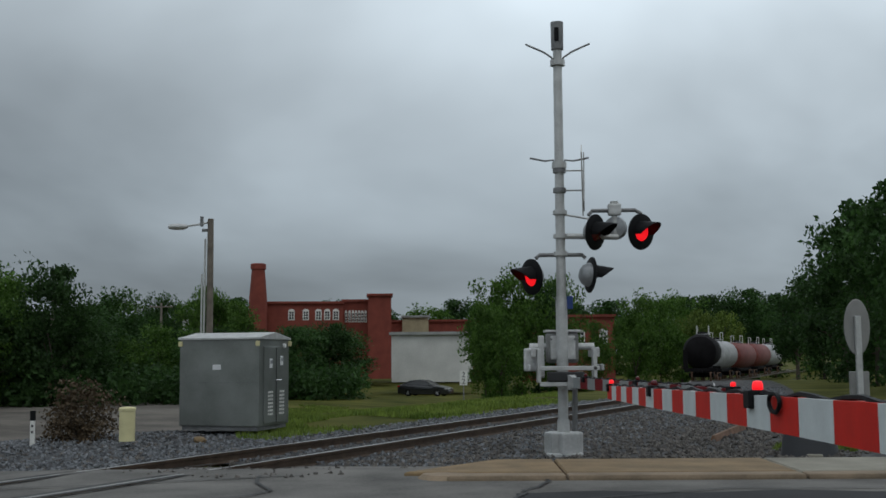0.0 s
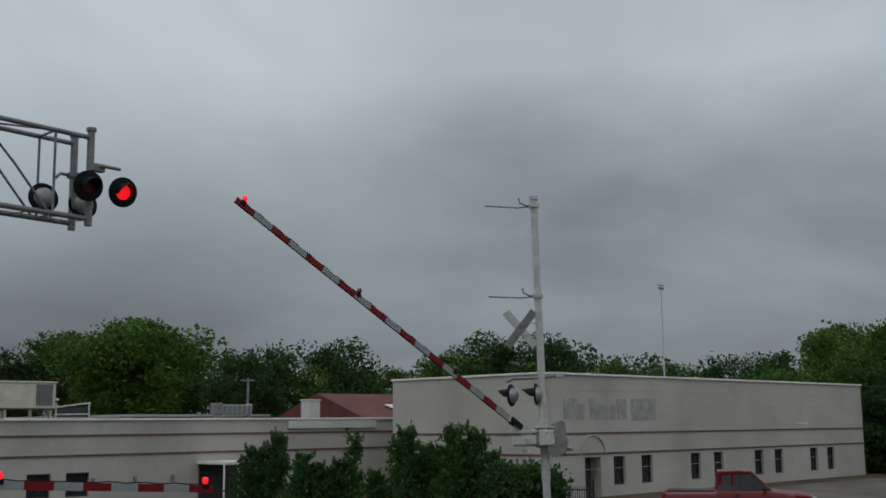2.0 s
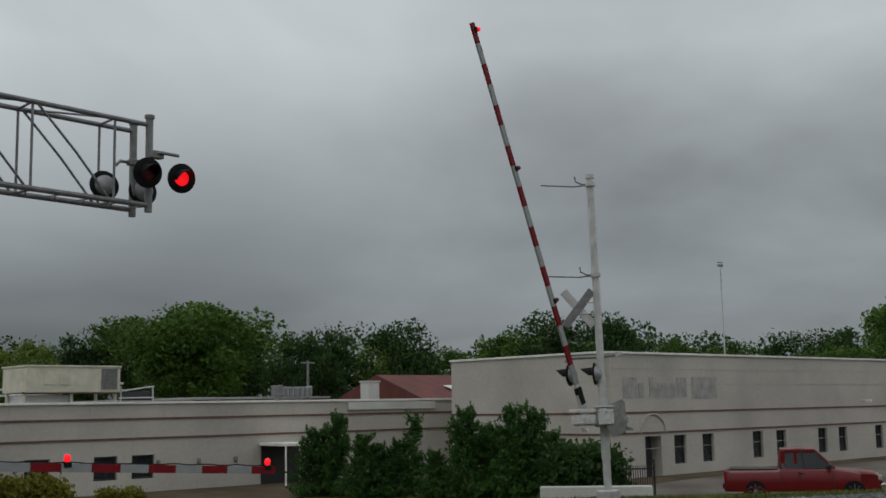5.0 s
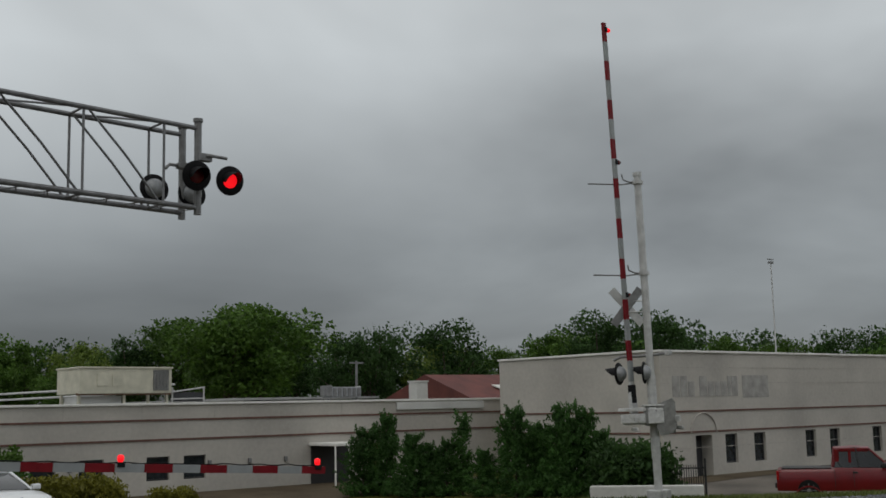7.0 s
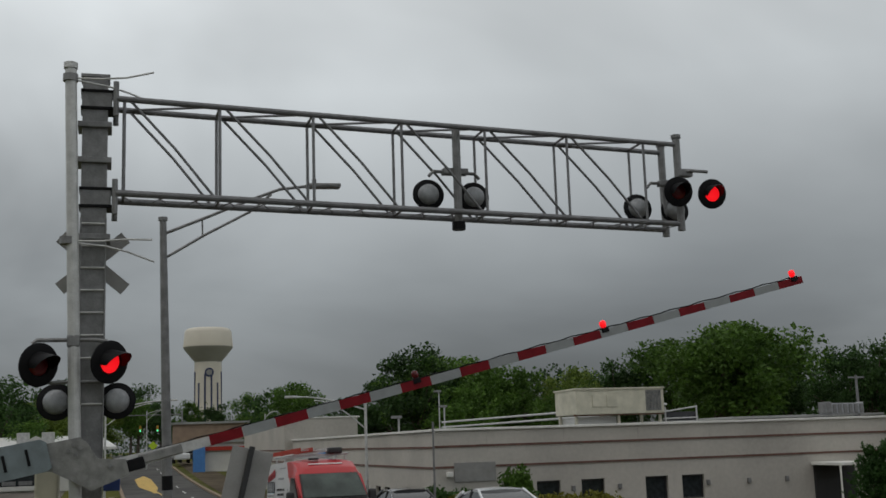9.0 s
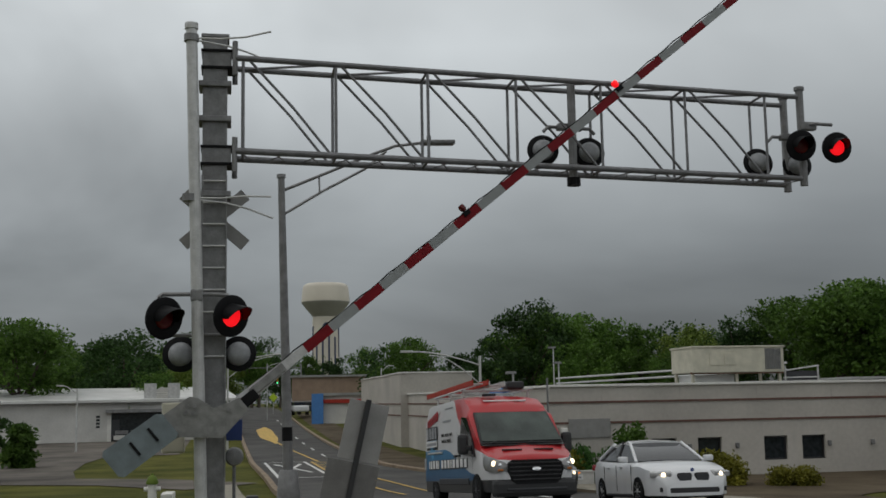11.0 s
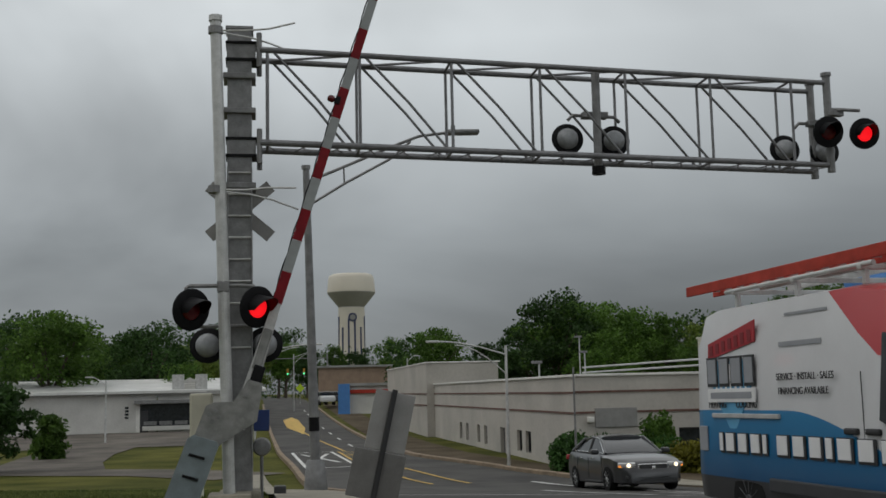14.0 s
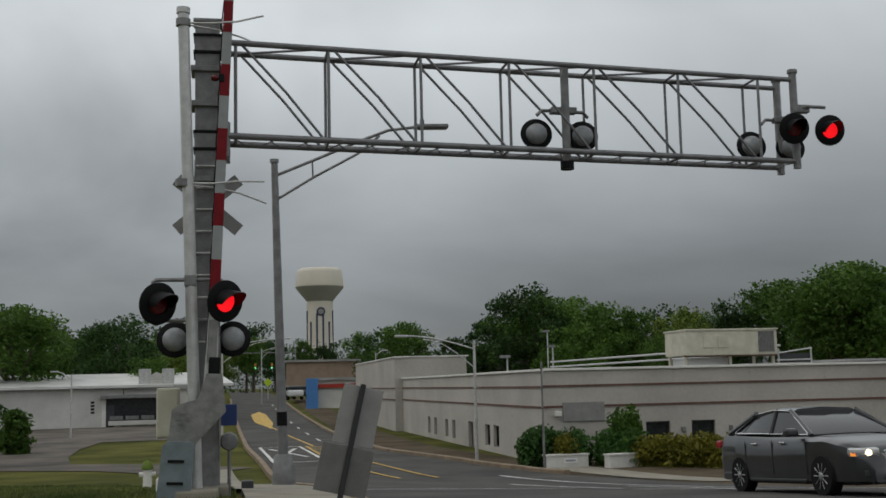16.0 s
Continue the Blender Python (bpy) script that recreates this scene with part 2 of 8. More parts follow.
    chrome=mat("chrome", (0.75, 0.75, 0.75), 0.18, 1.0, vary=0.05, bump=0),
    alloy=mat("alloy_rim", (0.42, 0.42, 0.42), 0.35, 0.8, vary=0.1, bump=0),
    head_on=mat("lit_headlight", (1.0, 0.82, 0.55), 0.2, vary=0, bump=0, glow=2.2),
    headlamp=mat("smoky_lamp_glass", (0.24, 0.24, 0.24), 0.12, 0.3, vary=0.3, bump=0),
    amber_lens=mat("amber_lamp_lens", (0.40, 0.13, 0.02), 0.3, vary=0.1, bump=0),
    lamp_clear=mat("clear_lamp_glass", (0.45, 0.45, 0.44), 0.12, 0.3, vary=0.2, bump=0),
    amber=mat("lit_amber_lens", (1.0, 0.30, 0.03), 0.3, vary=0, bump=0, glow=0.9),
    tail=mat("tail_lamp_red", (0.30, 0.01, 0.012), 0.25, vary=0.1, bump=0),
    ladder=mat("orange_red_fibreglass", (0.36, 0.04, 0.025), 0.65, vary=0.2, spec=0.25),
    blue_sign=mat("blue_enamel", (0.015, 0.04, 0.16), 0.5, vary=0.1),
    blue_bright=mat("bright_blue_paint", (0.06, 0.20, 0.48), 0.5, vary=0.1),
    letter_black=mat("black_vinyl", (0.02, 0.02, 0.022), 0.5, vary=0.1, bump=0),
    letter_white=mat("white_vinyl", (0.70, 0.70, 0.70), 0.5, vary=0.05, bump=0),
    letter_red=mat("red_vinyl", (0.36, 0.02, 0.03), 0.5, vary=0.05, bump=0),
    letter_dark_red=mat("dark_red_vinyl", (0.20, 0.012, 0.018), 0.5, vary=0.05, bump=0),
    letter_grey=mat("grey_vinyl", (0.28, 0.29, 0.31), 0.5, vary=0.05, bump=0),
    letter_blue=mat("light_blue_vinyl", (0.10, 0.34, 0.55), 0.5, vary=0.05, bump=0),
    tank_black=mat("black_tank_paint", (0.010, 0.009, 0.010), 0.75, scale=1.5, vary=0.4, spec=0.1),
    tank_grey=mat("pale_tank_paint", (0.36, 0.36, 0.36), 0.6, scale=1.5, vary=0.3),
    tank_red=mat("oxide_red_wagon_paint", (0.16, 0.035, 0.028), 0.7, scale=1.5, vary=0.3),
    tower_white=mat("water_tower_white", (0.62, 0.575, 0.49), 0.6, scale=0.2, vary=0.05),
    tower_shade=mat("water_tower_shade_grey", (0.33, 0.32, 0.295), 0.6, scale=0.2, vary=0.08),
    tower_blue=mat("navy_blue_paint", (0.03, 0.04, 0.10), 0.6, scale=0.5, vary=0.1),
    green_on=mat("lit_green_lens", (0.05, 1.0, 0.4), 0.3, vary=0, bump=0, glow=1.2),
    amber_sig=mat("yellow_signal_housing", (0.40, 0.22, 0.02), 0.5, vary=0.1),
    lime=mat("lime_warning_sign", (0.45, 0.62, 0.02), 0.5, vary=0.05),
    fence=mat("black_iron", (0.015, 0.015, 0.015), 0.6, vary=0.2),
    weed=leaf_mat("bright_weeds", (0.10, 0.16, 0.02), (0.20, 0.26, 0.05), 0.3),
)


# ---- mesh helpers ----
def obj(name, bm, material, parent=None, label="", smooth=False):
    me = bpy.data.meshes.new(name)
    bm.to_mesh(me)
    bm.free()
    if smooth:
        for p in me.polygons:
            p.use_smooth = True
        me.set_sharp_from_angle(angle=radians(40))
    me.materials.append(M[material] if isinstance(material, str) else material)
    ob = new(name, me)
    if parent is not None:
        ob.parent = parent
    if label:
        ob["label"] = label
    return ob


def part(name, bm, material, parent, label="", smooth=False):
    return obj(name, bm, material, parent, label, smooth)


def thing(name, x, y, z, rz=0.0, label="", category="", group="", kind=""):
    e = new(name)
    e.matrix_basis = pose(x, y, z, 0, 0, rz)
    e.empty_display_size = 0.2
    return tagged(e, label, category, group, kind)


def box(cx, cy, cz, sx, sy, sz, bevel=0.0, bm=None, m=None):
    bm = bm or bmesh.new()
    got = bmesh.ops.create_cube(bm, size=1.0)["verts"]
    bmesh.ops.scale(bm, vec=(sx, sy, sz), verts=got)
    if bevel:
        edges = list({e for v in got for e in v.link_edges})
        r = bmesh.ops.bevel(bm, geom=edges, offset=bevel, segments=2, affect="EDGES", profile=0.6)
        got = list({v for f in r["faces"] for v in f.verts} | {v for v in got if v.is_valid})
    bmesh.ops.translate(bm, vec=(cx, cy, cz), verts=got)
    if m is not None:
        bmesh.ops.transform(bm, matrix=m, verts=got)
    return bm


def rod(p0, p1, r0, r1=None, seg=10, bm=None, caps=True):
    """A round bar from p0 to p1."""
    bm = bm or bmesh.new()
    p0, p1 = Vector(p0), Vector(p1)
    r1 = r0 if r1 is None else r1
    q = (p1 - p0).to_track_quat("Z", "Y").to_matrix()
    rings = []
    for p, r in ((p0, r0), (p1, r1)):
        rings.append([bm.verts.new(p + q @ Vector((r * math.cos(a), r * math.sin(a), 0))) for a in [2 * math.pi * i / seg for i in range(seg)]])
    for i in range(seg):
        bm.faces.new((rings[0][i], rings[0][(i + 1) % seg], rings[1][(i + 1) % seg], rings[1][i]))
    if caps:
        bm.faces.new(rings[0][::-1])
        bm.faces.new(rings[1])
    return bm


def bent(points, r, seg=8, bm=None):
    """One tube along a bent line."""
    pts = [Vector(p) for p in points]
    side, rings = None, []
    for i, p in enumerate(pts):
        run = (pts[min(i + 1, len(pts) - 1)] - pts[max(i - 1, 0)]).normalized()
        if side is None:
            side = run.orthogonal()
        side = (side - run * side.dot(run)).normalized()
        up = run.cross(side)
        rings.append([p + (side * math.cos(2 * math.pi * k / seg) + up * math.sin(2 * math.pi * k / seg)) * r for k in range(seg)])
    return loft(rings, bm=bm)


def turned(profile, axis="Z", seg=24, bm=None, at=(0, 0, 0)):
    """A lathe: profile of (radius, height) turned round an axis."""
    bm = bm or bmesh.new()
    at = Vector(at)

    def spot(r, h, a):
        c, s = r * math.cos(a), r * math.sin(a)
        return at + Vector({"Z": (c, s, h), "X": (h, c, s), "Y": (s, h, c)}[axis])

    rings = [[bm.verts.new(spot(max(r, 1e-4), h, 2 * math.pi * i / seg)) for i in range(seg)] for r, h in profile]
    for a, b in zip(rings, rings[1:]):
        for i in range(seg):
            bm.faces.new((a[i], a[(i + 1) % seg], b[(i + 1) % seg], b[i]))
    bm.faces.new(rings[0][::-1])
    bm.faces.new(rings[-1])
    return bm


def plate(outline, depth, m=None, bm=None):
    """A flat outline (x, z) thickened along y."""
    bm = bm or bmesh.new()
    fr = [bm.verts.new((x, -depth / 2, z)) for x, z in outline]
    bk = [bm.verts.new((x, depth / 2, z)) for x, z in outline]
    n = len(outline)
    bm.faces.new(fr)
    bm.faces.new(bk[::-1])
    for i in range(n):
        bm.faces.new((fr[(i + 1) % n], fr[i], bk[i], bk[(i + 1) % n]))
    if m is not None:
        bmesh.ops.transform(bm, matrix=m, verts=fr + bk)
    return bm


def loft(rings, closed=True, caps=True, bm=None):
    bm = bm or bmesh.new()
    vs = [[bm.verts.new(p) for p in ring] for ring in rings]
    n = len(vs[0])
    for a, b in zip(vs, vs[1:]):
        for i in range(n if closed else n - 1):
            j = (i + 1) % n
            bm.faces.new((a[i], a[j], b[j], b[i]))
    if caps:
        bm.faces.new(vs[0][::-1])
        bm.faces.new(vs[-1])
    bmesh.ops.recalc_face_normals(bm, faces=bm.faces)
    return bm


def smooth_step(a, b, v):
    t = min(1.0, max(0.0, (v - a) / (b - a)))
    return t * t * (3 - 2 * t)


def polar(az, dist):
    return -dist * math.sin(radians(az)), dist * math.cos(radians(az))


# ---- the lie of the land ----
RAIL_AT, RAIL_DIR = Vector((-2.75, 18.9, 0)), Vector((0.4163, 0.9092, 0))


def west(x, y):
    """How far a place lies west of the track."""
    return -((x - RAIL_AT.x) * RAIL_DIR.y - (y - RAIL_AT.y) * RAIL_DIR.x)


def land(x, y):
    s = west(x, y)
    z = -1.4 * smooth_step(0.5, 28, s)
    z -= 0.14 * smooth_step(15.6, 17.2, y) * (1 - smooth_step(4.0, 7.0, abs(s)))
    z -= 0.25 * smooth_step(20, 45, y) * smooth_step(4, 14, -s)
    z -= 1.15 * smooth_step(60, 135, y) * smooth_step(-60, 0, x)
    z -= 0.4 * smooth_step(6, 14, s) * (1 - smooth_step(25, 33, s)) * smooth_step(27, 34, y)
    z += 2.2 * smooth_step(-70, -190, x) if x < -70 else 0
    return z


def drape(name, rows, lift, material, label="", kind="structure", cut=1):
    """A sheet laid on the land: rows are lists of (x, y), all of one length."""
    bm = bmesh.new()
    vs = [[bm.verts.new((x, y, land(x, y) + lift)) for x, y in r] for r in rows]
    for a, b in zip(vs, vs[1:]):
        for i in range(len(a) - 1):
            bm.faces.new((a[i], b[i], b[i + 1], a[i + 1]))
    bmesh.ops.recalc_face_normals(bm, faces=bm.faces)
    if bm.faces and sum(f.normal.z for f in bm.faces) < 0:
        bmesh.ops.reverse_faces(bm, faces=bm.faces)
    ob = obj(name, bm, material)
    return tagged(ob, label, "", "", kind)


def lerp_curve(pts, x):
    for (xa, ya), (xb, yb) in zip(pts, pts[1:]):
        if xa <= x <= xb:
            t = (x - xa) / (xb - xa)
            t = t * t * (3 - 2 * t) * 0.5 + t * 0.5
            return ya + (yb - ya) * t
    return pts[0][1] if x < pts[0][0] else pts[-1][1]


def steps(a, b, d):
    n = max(1, round(abs(b - a) / d))
    return [a + (b - a) * i / n for i in range(n + 1)]


KERB_FAR = [(-400, 7.8), (-100, 6.8), (-62, 6.7), (-54, 7.0), (-42, 9.1), (-38, 10.0), (-33, 11.8), (-20, 14.2), (-8, 14.3), (60, 14.3)]
KERB_NEAR = [(-400, 0.8), (-140, 0.9), (-60, 1.2), (-44, 1.6), (-30, 1.8), (-22, 2.0), (60, 2.0)]

xs = [-2500, -1500, -900, -500, -350, -250, -200, -170] + steps(-150, 60, 1.5) + [70, 85, 100, 130, 200, 350, 700, 1500, 2500]
ys = [-2500, -1200, -500, -250, -140, -80, -60] + steps(-45, 110, 1.5) + [120, 135, 160, 200, 260, 350, 600, 1200, 2500]
bm = bmesh.new()
grid = [[bm.verts.new((x, y, land(x, y))) for x in xs] for y in ys]
for a, b in zip(grid, grid[1:]):
    for i in range(len(xs) - 1):
        bm.faces.new((a[i], a[i + 1], b[i + 1], b[i]))
tagged(obj("ground", bm, "grass"), "patchy green and straw-coloured grass over flat land", kind="structure")

# road through the crossing
rows = [[(x, lerp_curve(KERB_NEAR, x) + (lerp_curve(KERB_FAR, x) - lerp_curve(KERB_NEAR, x)) * k / 12) for k in range(13)] for x in steps(-400, 60, 1.5)]
drape("road", rows, 0.035, "asphalt", "grey patched asphalt street crossing the railway")

# older lanes, lots, walks and beds
def strip(name, line, width, lift, material, label="", across=3, kind="structure", step=1.5):
    """A band of even width along a line of (x, y)."""
    pts = []
    for (xa, ya), (xb, yb) in zip(line, line[1:]):
        n = max(1, round(math.hypot(xb - xa, yb - ya) / step))
        pts += [(xa + (xb - xa) * i / n, ya + (yb - ya) * i / n) for i in range(n)]
    pts.append(line[-1])
    rows = []
    for i, (x, y) in enumerate(pts):
        xa, ya = pts[max(0, i - 1)]
        xb, yb = pts[min(len(pts) - 1, i + 1)]
        d = math.hypot(xb - xa, yb - ya)
        nx, ny = -(yb - ya) / d, (xb - xa) / d
        rows.append([(x + nx * width * (k / across - 0.5), y + ny * width * (k / across - 0.5)) for k in range(across + 1)])
    return drape(name, rows, lift, material, label, kind)


def field(name, x0, x1, left, right, lift, material, label="", n=10, step=1.5):
    rows = [[(x, left(x) + (right(x) - left(x)) * k / n) for k in range(n + 1)] for x in steps(x0, x1, step)]
    return drape(name, rows, lift, material, label)


far, near = (lambda x: lerp_curve(KERB_FAR, x)), (lambda x: lerp_curve(KERB_NEAR, x))
# pale worn lane by the far kerb and the dark patch in it
field("road_worn_lane", -14, 9, lambda x: far(x) - 2.3 + 0.15 * math.sin(x), lambda x: far(x) + 0.3, 0.045, "asphalt_pale", "pale worn asphalt beside the kerb", 4, 0.7)
field("road_patch", 0.6, 60, lambda x: far(x) - 6.0, lambda x: far(x) - 1.2 - 0.12 * math.sin(3 * x), 0.053, "patch", "dark asphalt repair in the street", 4, 0.5)
# open paved apron west of the track, before the long white building
field("lot_north", -48, -9.5, lambda x: 33.5 + 0.22 * (x + 28) if x > -30 else 33.0, lambda x: min(90.0, 60.0 - 1.6 * (x + 9.5)) if x > -29.5 else 33.6, 0.03, "asphalt_old", "worn grey asphalt lot with dusty edges", 24, 1.5)
strip("dirt_foot", [(-29.1, 36.6), (-29.1, 66)], 1.8, 0.045, "dirt", "dark dirt along the foot of the long wall")
field("lot_by_wing", -41, -21, lambda x: far(x) + 0.2, lambda x: far(x) + 3.5 + 3.0 * smooth_step(-20, -36, x) + 18.0 * smooth_step(-31, -38, x), 0.028, "dirt", "bare stony dirt beside the street", 6, 1.0)
strip("dirt_strip", [(-40.5, 10.6), (-46, 9.7), (-55, 8.7), (-66, 8.6), (-95, 9.0), (-150, 9.6)], 2.6, 0.032, "dirt", "bare brown planting strip at the wall foot")
strip("driveway", [(-43.5, -0.2), (-47.5, -3.8), (-50.2, -9.0), (-52, -12), (-60, -22), (-72, -30)], 3.6, 0.03, "asphalt_old", "pale asphalt driveway through the grass", 6)
strip("driveway_branch", [(-50.6, -8.6), (-56, -9.4), (-64, -9.8), (-74, -9.4)], 4.6, 0.034, "asphalt_old", "pale asphalt driveway through the grass", 5)
strip("forecourt", [(-83, -3), (-83, -46)], 22, 0.04, "asphalt_old", "pale asphalt before the low workshop", 6)
FOOTPATH = [(-13, 41.0), (-7.2, 46.5), (-1.0, 66), (5.5, 88), (9, 104)]
strip("path", FOOTPATH, 1.7, 0.06, "asphalt_pale", "narrow pale footpath across the grass", 3)
field("dirt_verge", -2.0, 16.0, lambda x: 23.4 + 2.18 * x + 1.2, lambda x: 23.4 + 2.18 * x + 6.2, 0.025, "dirt", "reddish dry dirt beside the track", 3, 1.0)

field("crossing_apron", -13.0, 0.6, lambda x: far(x) - 0.2, lambda x: 17.45 + 0.05 * math.sin(2.1 * x), 0.075, "asphalt_pale", "grey asphalt crossing surface flush with the rails", 6, 0.6)
for v in bpy.data.objects["crossing_apron"].data.vertices:
    v.co.z -= 0.036 * (1 - smooth_step(far(v.co.x), far(v.co.x) + 0.9, v.co.y))
# pavement with kerb on the far side of the street
slab_pos = [(-0.75, 2.05), (1.3, 2.95), (4.25, 3.4), (7.65, 3.4), (11.05, 3.4), (14.45, 3.4), (17.85, 3.4)]
walk_far = thing("pavement_far", 0, 0, 0, 0, "tan and grey concrete pavement slabs behind a kerb", "", "", "structure")
for i, (x0, w) in enumerate(slab_pos):
    taper = 0.55 if i == 0 else 0.0
    bm = bmesh.new()
    low, high = [], []
    for x, y in ((x0 + 0.015, 14.72 if not taper else 14.85), (x0 + w - 0.015, 14.72), (x0 + w - 0.015, 16.55), (x0 + 0.015 + taper * 2.2, 16.55)):
        low.append(bm.verts.new((x, y, -0.1)))
        high.append(bm.verts.new((x, y, 0.11)))
    bm.faces.new(high)
    for k in range(4):
        bm.faces.new((low[k], low[(k + 1) % 4], high[(k + 1) % 4], high[k]))
    bmesh.ops.bevel(bm, geom=[e for e in bm.edges if all(v.co.z > 0 for v in e.verts)], offset=0.02, segments=1, affect="EDGES")
    part("slab", bm, "tan_concrete" if i < 2 else "concrete", walk_far)
    bm = box(x0 + w / 2 + taper / 2, 14.52, -0.02, w - 0.02 - taper, 0.36, 0.26, 0.04)
    part("kerbstone", bm, "kerb", walk_far)
nose = part("kerb_nose", turned([(0.02, -0.1), (0.36, -0.1), (0.36, 0.04), (0.28, 0.10), (0.02, 0.105)], "Z", 18, None, (-0.22, 14.7, 0)), "kerb", walk_far, "rounded end of the kerb")
apron = thing("pavement_apron", 0, 0, 0, 0, "pale tan concrete apron edge across the street", "", "", "structure")
for x0, w in ((-9.6, 2.4), (-12.05, 2.4), (-14.5, 2.4), (-16.95, 2.4), (-19.4, 2.4), (-21.85, 2.4)):
    bm = bmesh.new()
    vs = [bm.verts.new((x, y, land(x, y) + 0.14)) for x, y in ((x0 + 0.02, far(x0) + 0.1), (x0 + w, far(x0 + w) + 0.1), (x0 + w, far(x0 + w) + 1.7), (x0 + 0.02, far(x0) + 1.7))]
    f = bm.faces.new(vs)
    down = bmesh.ops.extrude_face_region(bm, geom=[f])
    bmesh.ops.translate(bm, vec=(0, 0, -0.3), verts=[v for v in down["geom"] if isinstance(v, bmesh.types.BMVert)])
    bmesh.ops.recalc_face_normals(bm, faces=bm.faces)
    part("slab", bm, "tan_concrete", apron)


def kerb_run(name, curve, x0, x1, side, label):
    """A low concrete kerb along a street edge."""
    bm = bmesh.new()
    rings = []
    for x in steps(x0, x1, 1.5):
        y = lerp_curve(curve, x)
        z = land(x, y)
        rings.append([(x, y, z - 0.15), (x, y, z + 0.15), (x, y + 0.05 * side, z + 0.17), (x, y + 0.22 * side, z + 0.17), (x, y + 0.22 * side, z - 0.15)])
    bm.free()
    tagged(obj(name, loft(rings), "kerb"), label, kind="structure")


kerb_run("kerb_west_far", KERB_FAR, -150, -36, 1, "pale concrete kerb along the street")
kerb_run("kerb_near", KERB_NEAR, -150, 40, -1, "pale concrete kerb along the street")
strip("pavement_near", [(-27, 0.6), (-22, 1.05), (40, 1.05)], 1.5, 0.15, "concrete", "concrete pavement beside the grass")
strip("pavement_corner", [(-39.0, 11.6), (-33, 12.9), (-30, 13.8)], 1.6, 0.05, "concrete", "concrete ramp at the side street")
strip("pavement_walk", [(-44, -0.2), (-31, 0.2), (-27, 0.6)], 0.9, 0.05, "concrete", "narrow concrete pavement")

# road paint
def paint(name, line, width, material, label, lift=0.06):
    return strip(name, line, width, lift, material, label, 1, "structure", 1.0)


def off(a, b, k):
    return [(a[0] + (b[0] - a[0]) * k, a[1] + (b[1] - a[1]) * k)]


for line in ([(-59, 1.75), (-46.5, 1.95)], [(-59, 3.7), (-46.8, 4.0)], [(-59, 1.75), (-59, 3.7)], [(-46.5, 1.9), (-46.9, 4.05)]):
    paint("lane_marking_box", line, 0.15, "white_line", "white painted railway warning box")
for line in ([(-57, 2.15), (-50, 3.5)], [(-57, 3.4), (-50, 2.3)]):
    paint("lane_marking_cross", line, 0.2, "white_line", "white painted cross on the lane")
for line in ([(-47, 4.2), (-36, 5.4)], [(-59, 4.05), (-47, 4.2)], [(-59, 5.0), (-46, 5.5), (-36, 6.6)]):
    paint("centre_line", line, 0.12, "yellow_line", "yellow painted centre line")
for i in range(13):
    x = -58.5 + i * 1.2
    paint("hatching", [(x, 4.15), (x + 0.9, 5.0 + max(0.0, (x + 52) * 0.05))], 0.12, "yellow_line", "yellow hatching between the lanes")
paint("centre_line", [(-88, 3.35), (-59, 4.4)], 0.14, "yellow_line", "yellow painted centre line")
field("median_paint", -114, -84, lambda x: 3.2 - 0.8 * smooth_step(-114, -108, x) * (1 - smooth_step(-96, -84, x)), lambda x: 3.4 + 0.4 * smooth_step(-114, -108, x) * (1 - smooth_step(-94, -84, x)), 0.055, "yellow_line", "faded yellow painted median", 2, 2.0)
for line in ([(-24.2, 2.4), (-23.4, 7.2)], [(-29.5, 7.3), (-22.5, 7.9)], [(-36, 8.6), (-23, 10.6)], [(-26, 9.2), (-13, 11.0)], [(-21.6, 7.8), (-20.8, 14.2)]):
    paint("lane_line", line, 0.16, "white_line", "white painted lane line")
for x in range(-130, -52, 9):
    paint("lane_dash", [(x, 5.2), (x + 3, 5.2)], 0.12, "white_line", "white painted lane dash")
# tar seams
for i, line in enumerate(([(-14, 12.5), (-6, 13.4), (-2, 14.9), (-0.6, 17.4)], [(-3.4, 12.2), (-2.2, 13.0), (-2.6, 15.0)], [(0.6, 12.2), (0.9, 13.9), (1.2, 15.0)], [(-1.2, 11.0), (3, 13.3), (8, 13.5)])):
    jag = [(x + random.uniform(-0.12, 0.12), y + random.uniform(-0.12, 0.12)) for a, b in zip(line, line[1:]) for x, y in (off(a, b, k / 5)[0] for k in range(5))] + [line[-1]]
    strip("tar_seam", jag, 0.05, 0.064, "crack", "dark tar-filled crack", 1, "structure", 0.4)


# ---- railway ----
def heading(d):
    return radians(24.6 - 12.5 * smooth_step(12, 45, d) + 9.0 * smooth_step(80, 112, d))


TRACK = {0: (RAIL_AT.x, RAIL_AT.y)}
for i in range(1, 400):
    TRACK[i] = (TRACK[i - 1][0] + 0.5 * math.sin(heading(i * 0.5)), TRACK[i - 1][1] + 0.5 * math.cos(heading(i * 0.5)))


def along(d, side):
    """A place d metres up the track from the crossing and so far to its east."""
    if d <= 0:
        p = RAIL_AT + RAIL_DIR * d
        x, y, h = p.x, p.y, heading(0)
    else:
        i = min(398, int(d * 2))
        k = d * 2 - i
        x, y, h = TRACK[i][0] * (1 - k) + TRACK[i + 1][0] * k, TRACK[i][1] * (1 - k) + TRACK[i + 1][1] * k, heading(d)
    return x + math.cos(h) * side, y - math.sin(h) * side


def track_z(d):
    return -0.25 * smooth_step(20, 60, d) - 1.15 * smooth_step(45, 120, d)


def ribbon(side_a, side_b, d0, d1, step=1.5, n=6):
    return [[along(d, side_a + (side_b - side_a) * k / n) for k in range(n + 1)] for d in steps(d0, d1, step)]


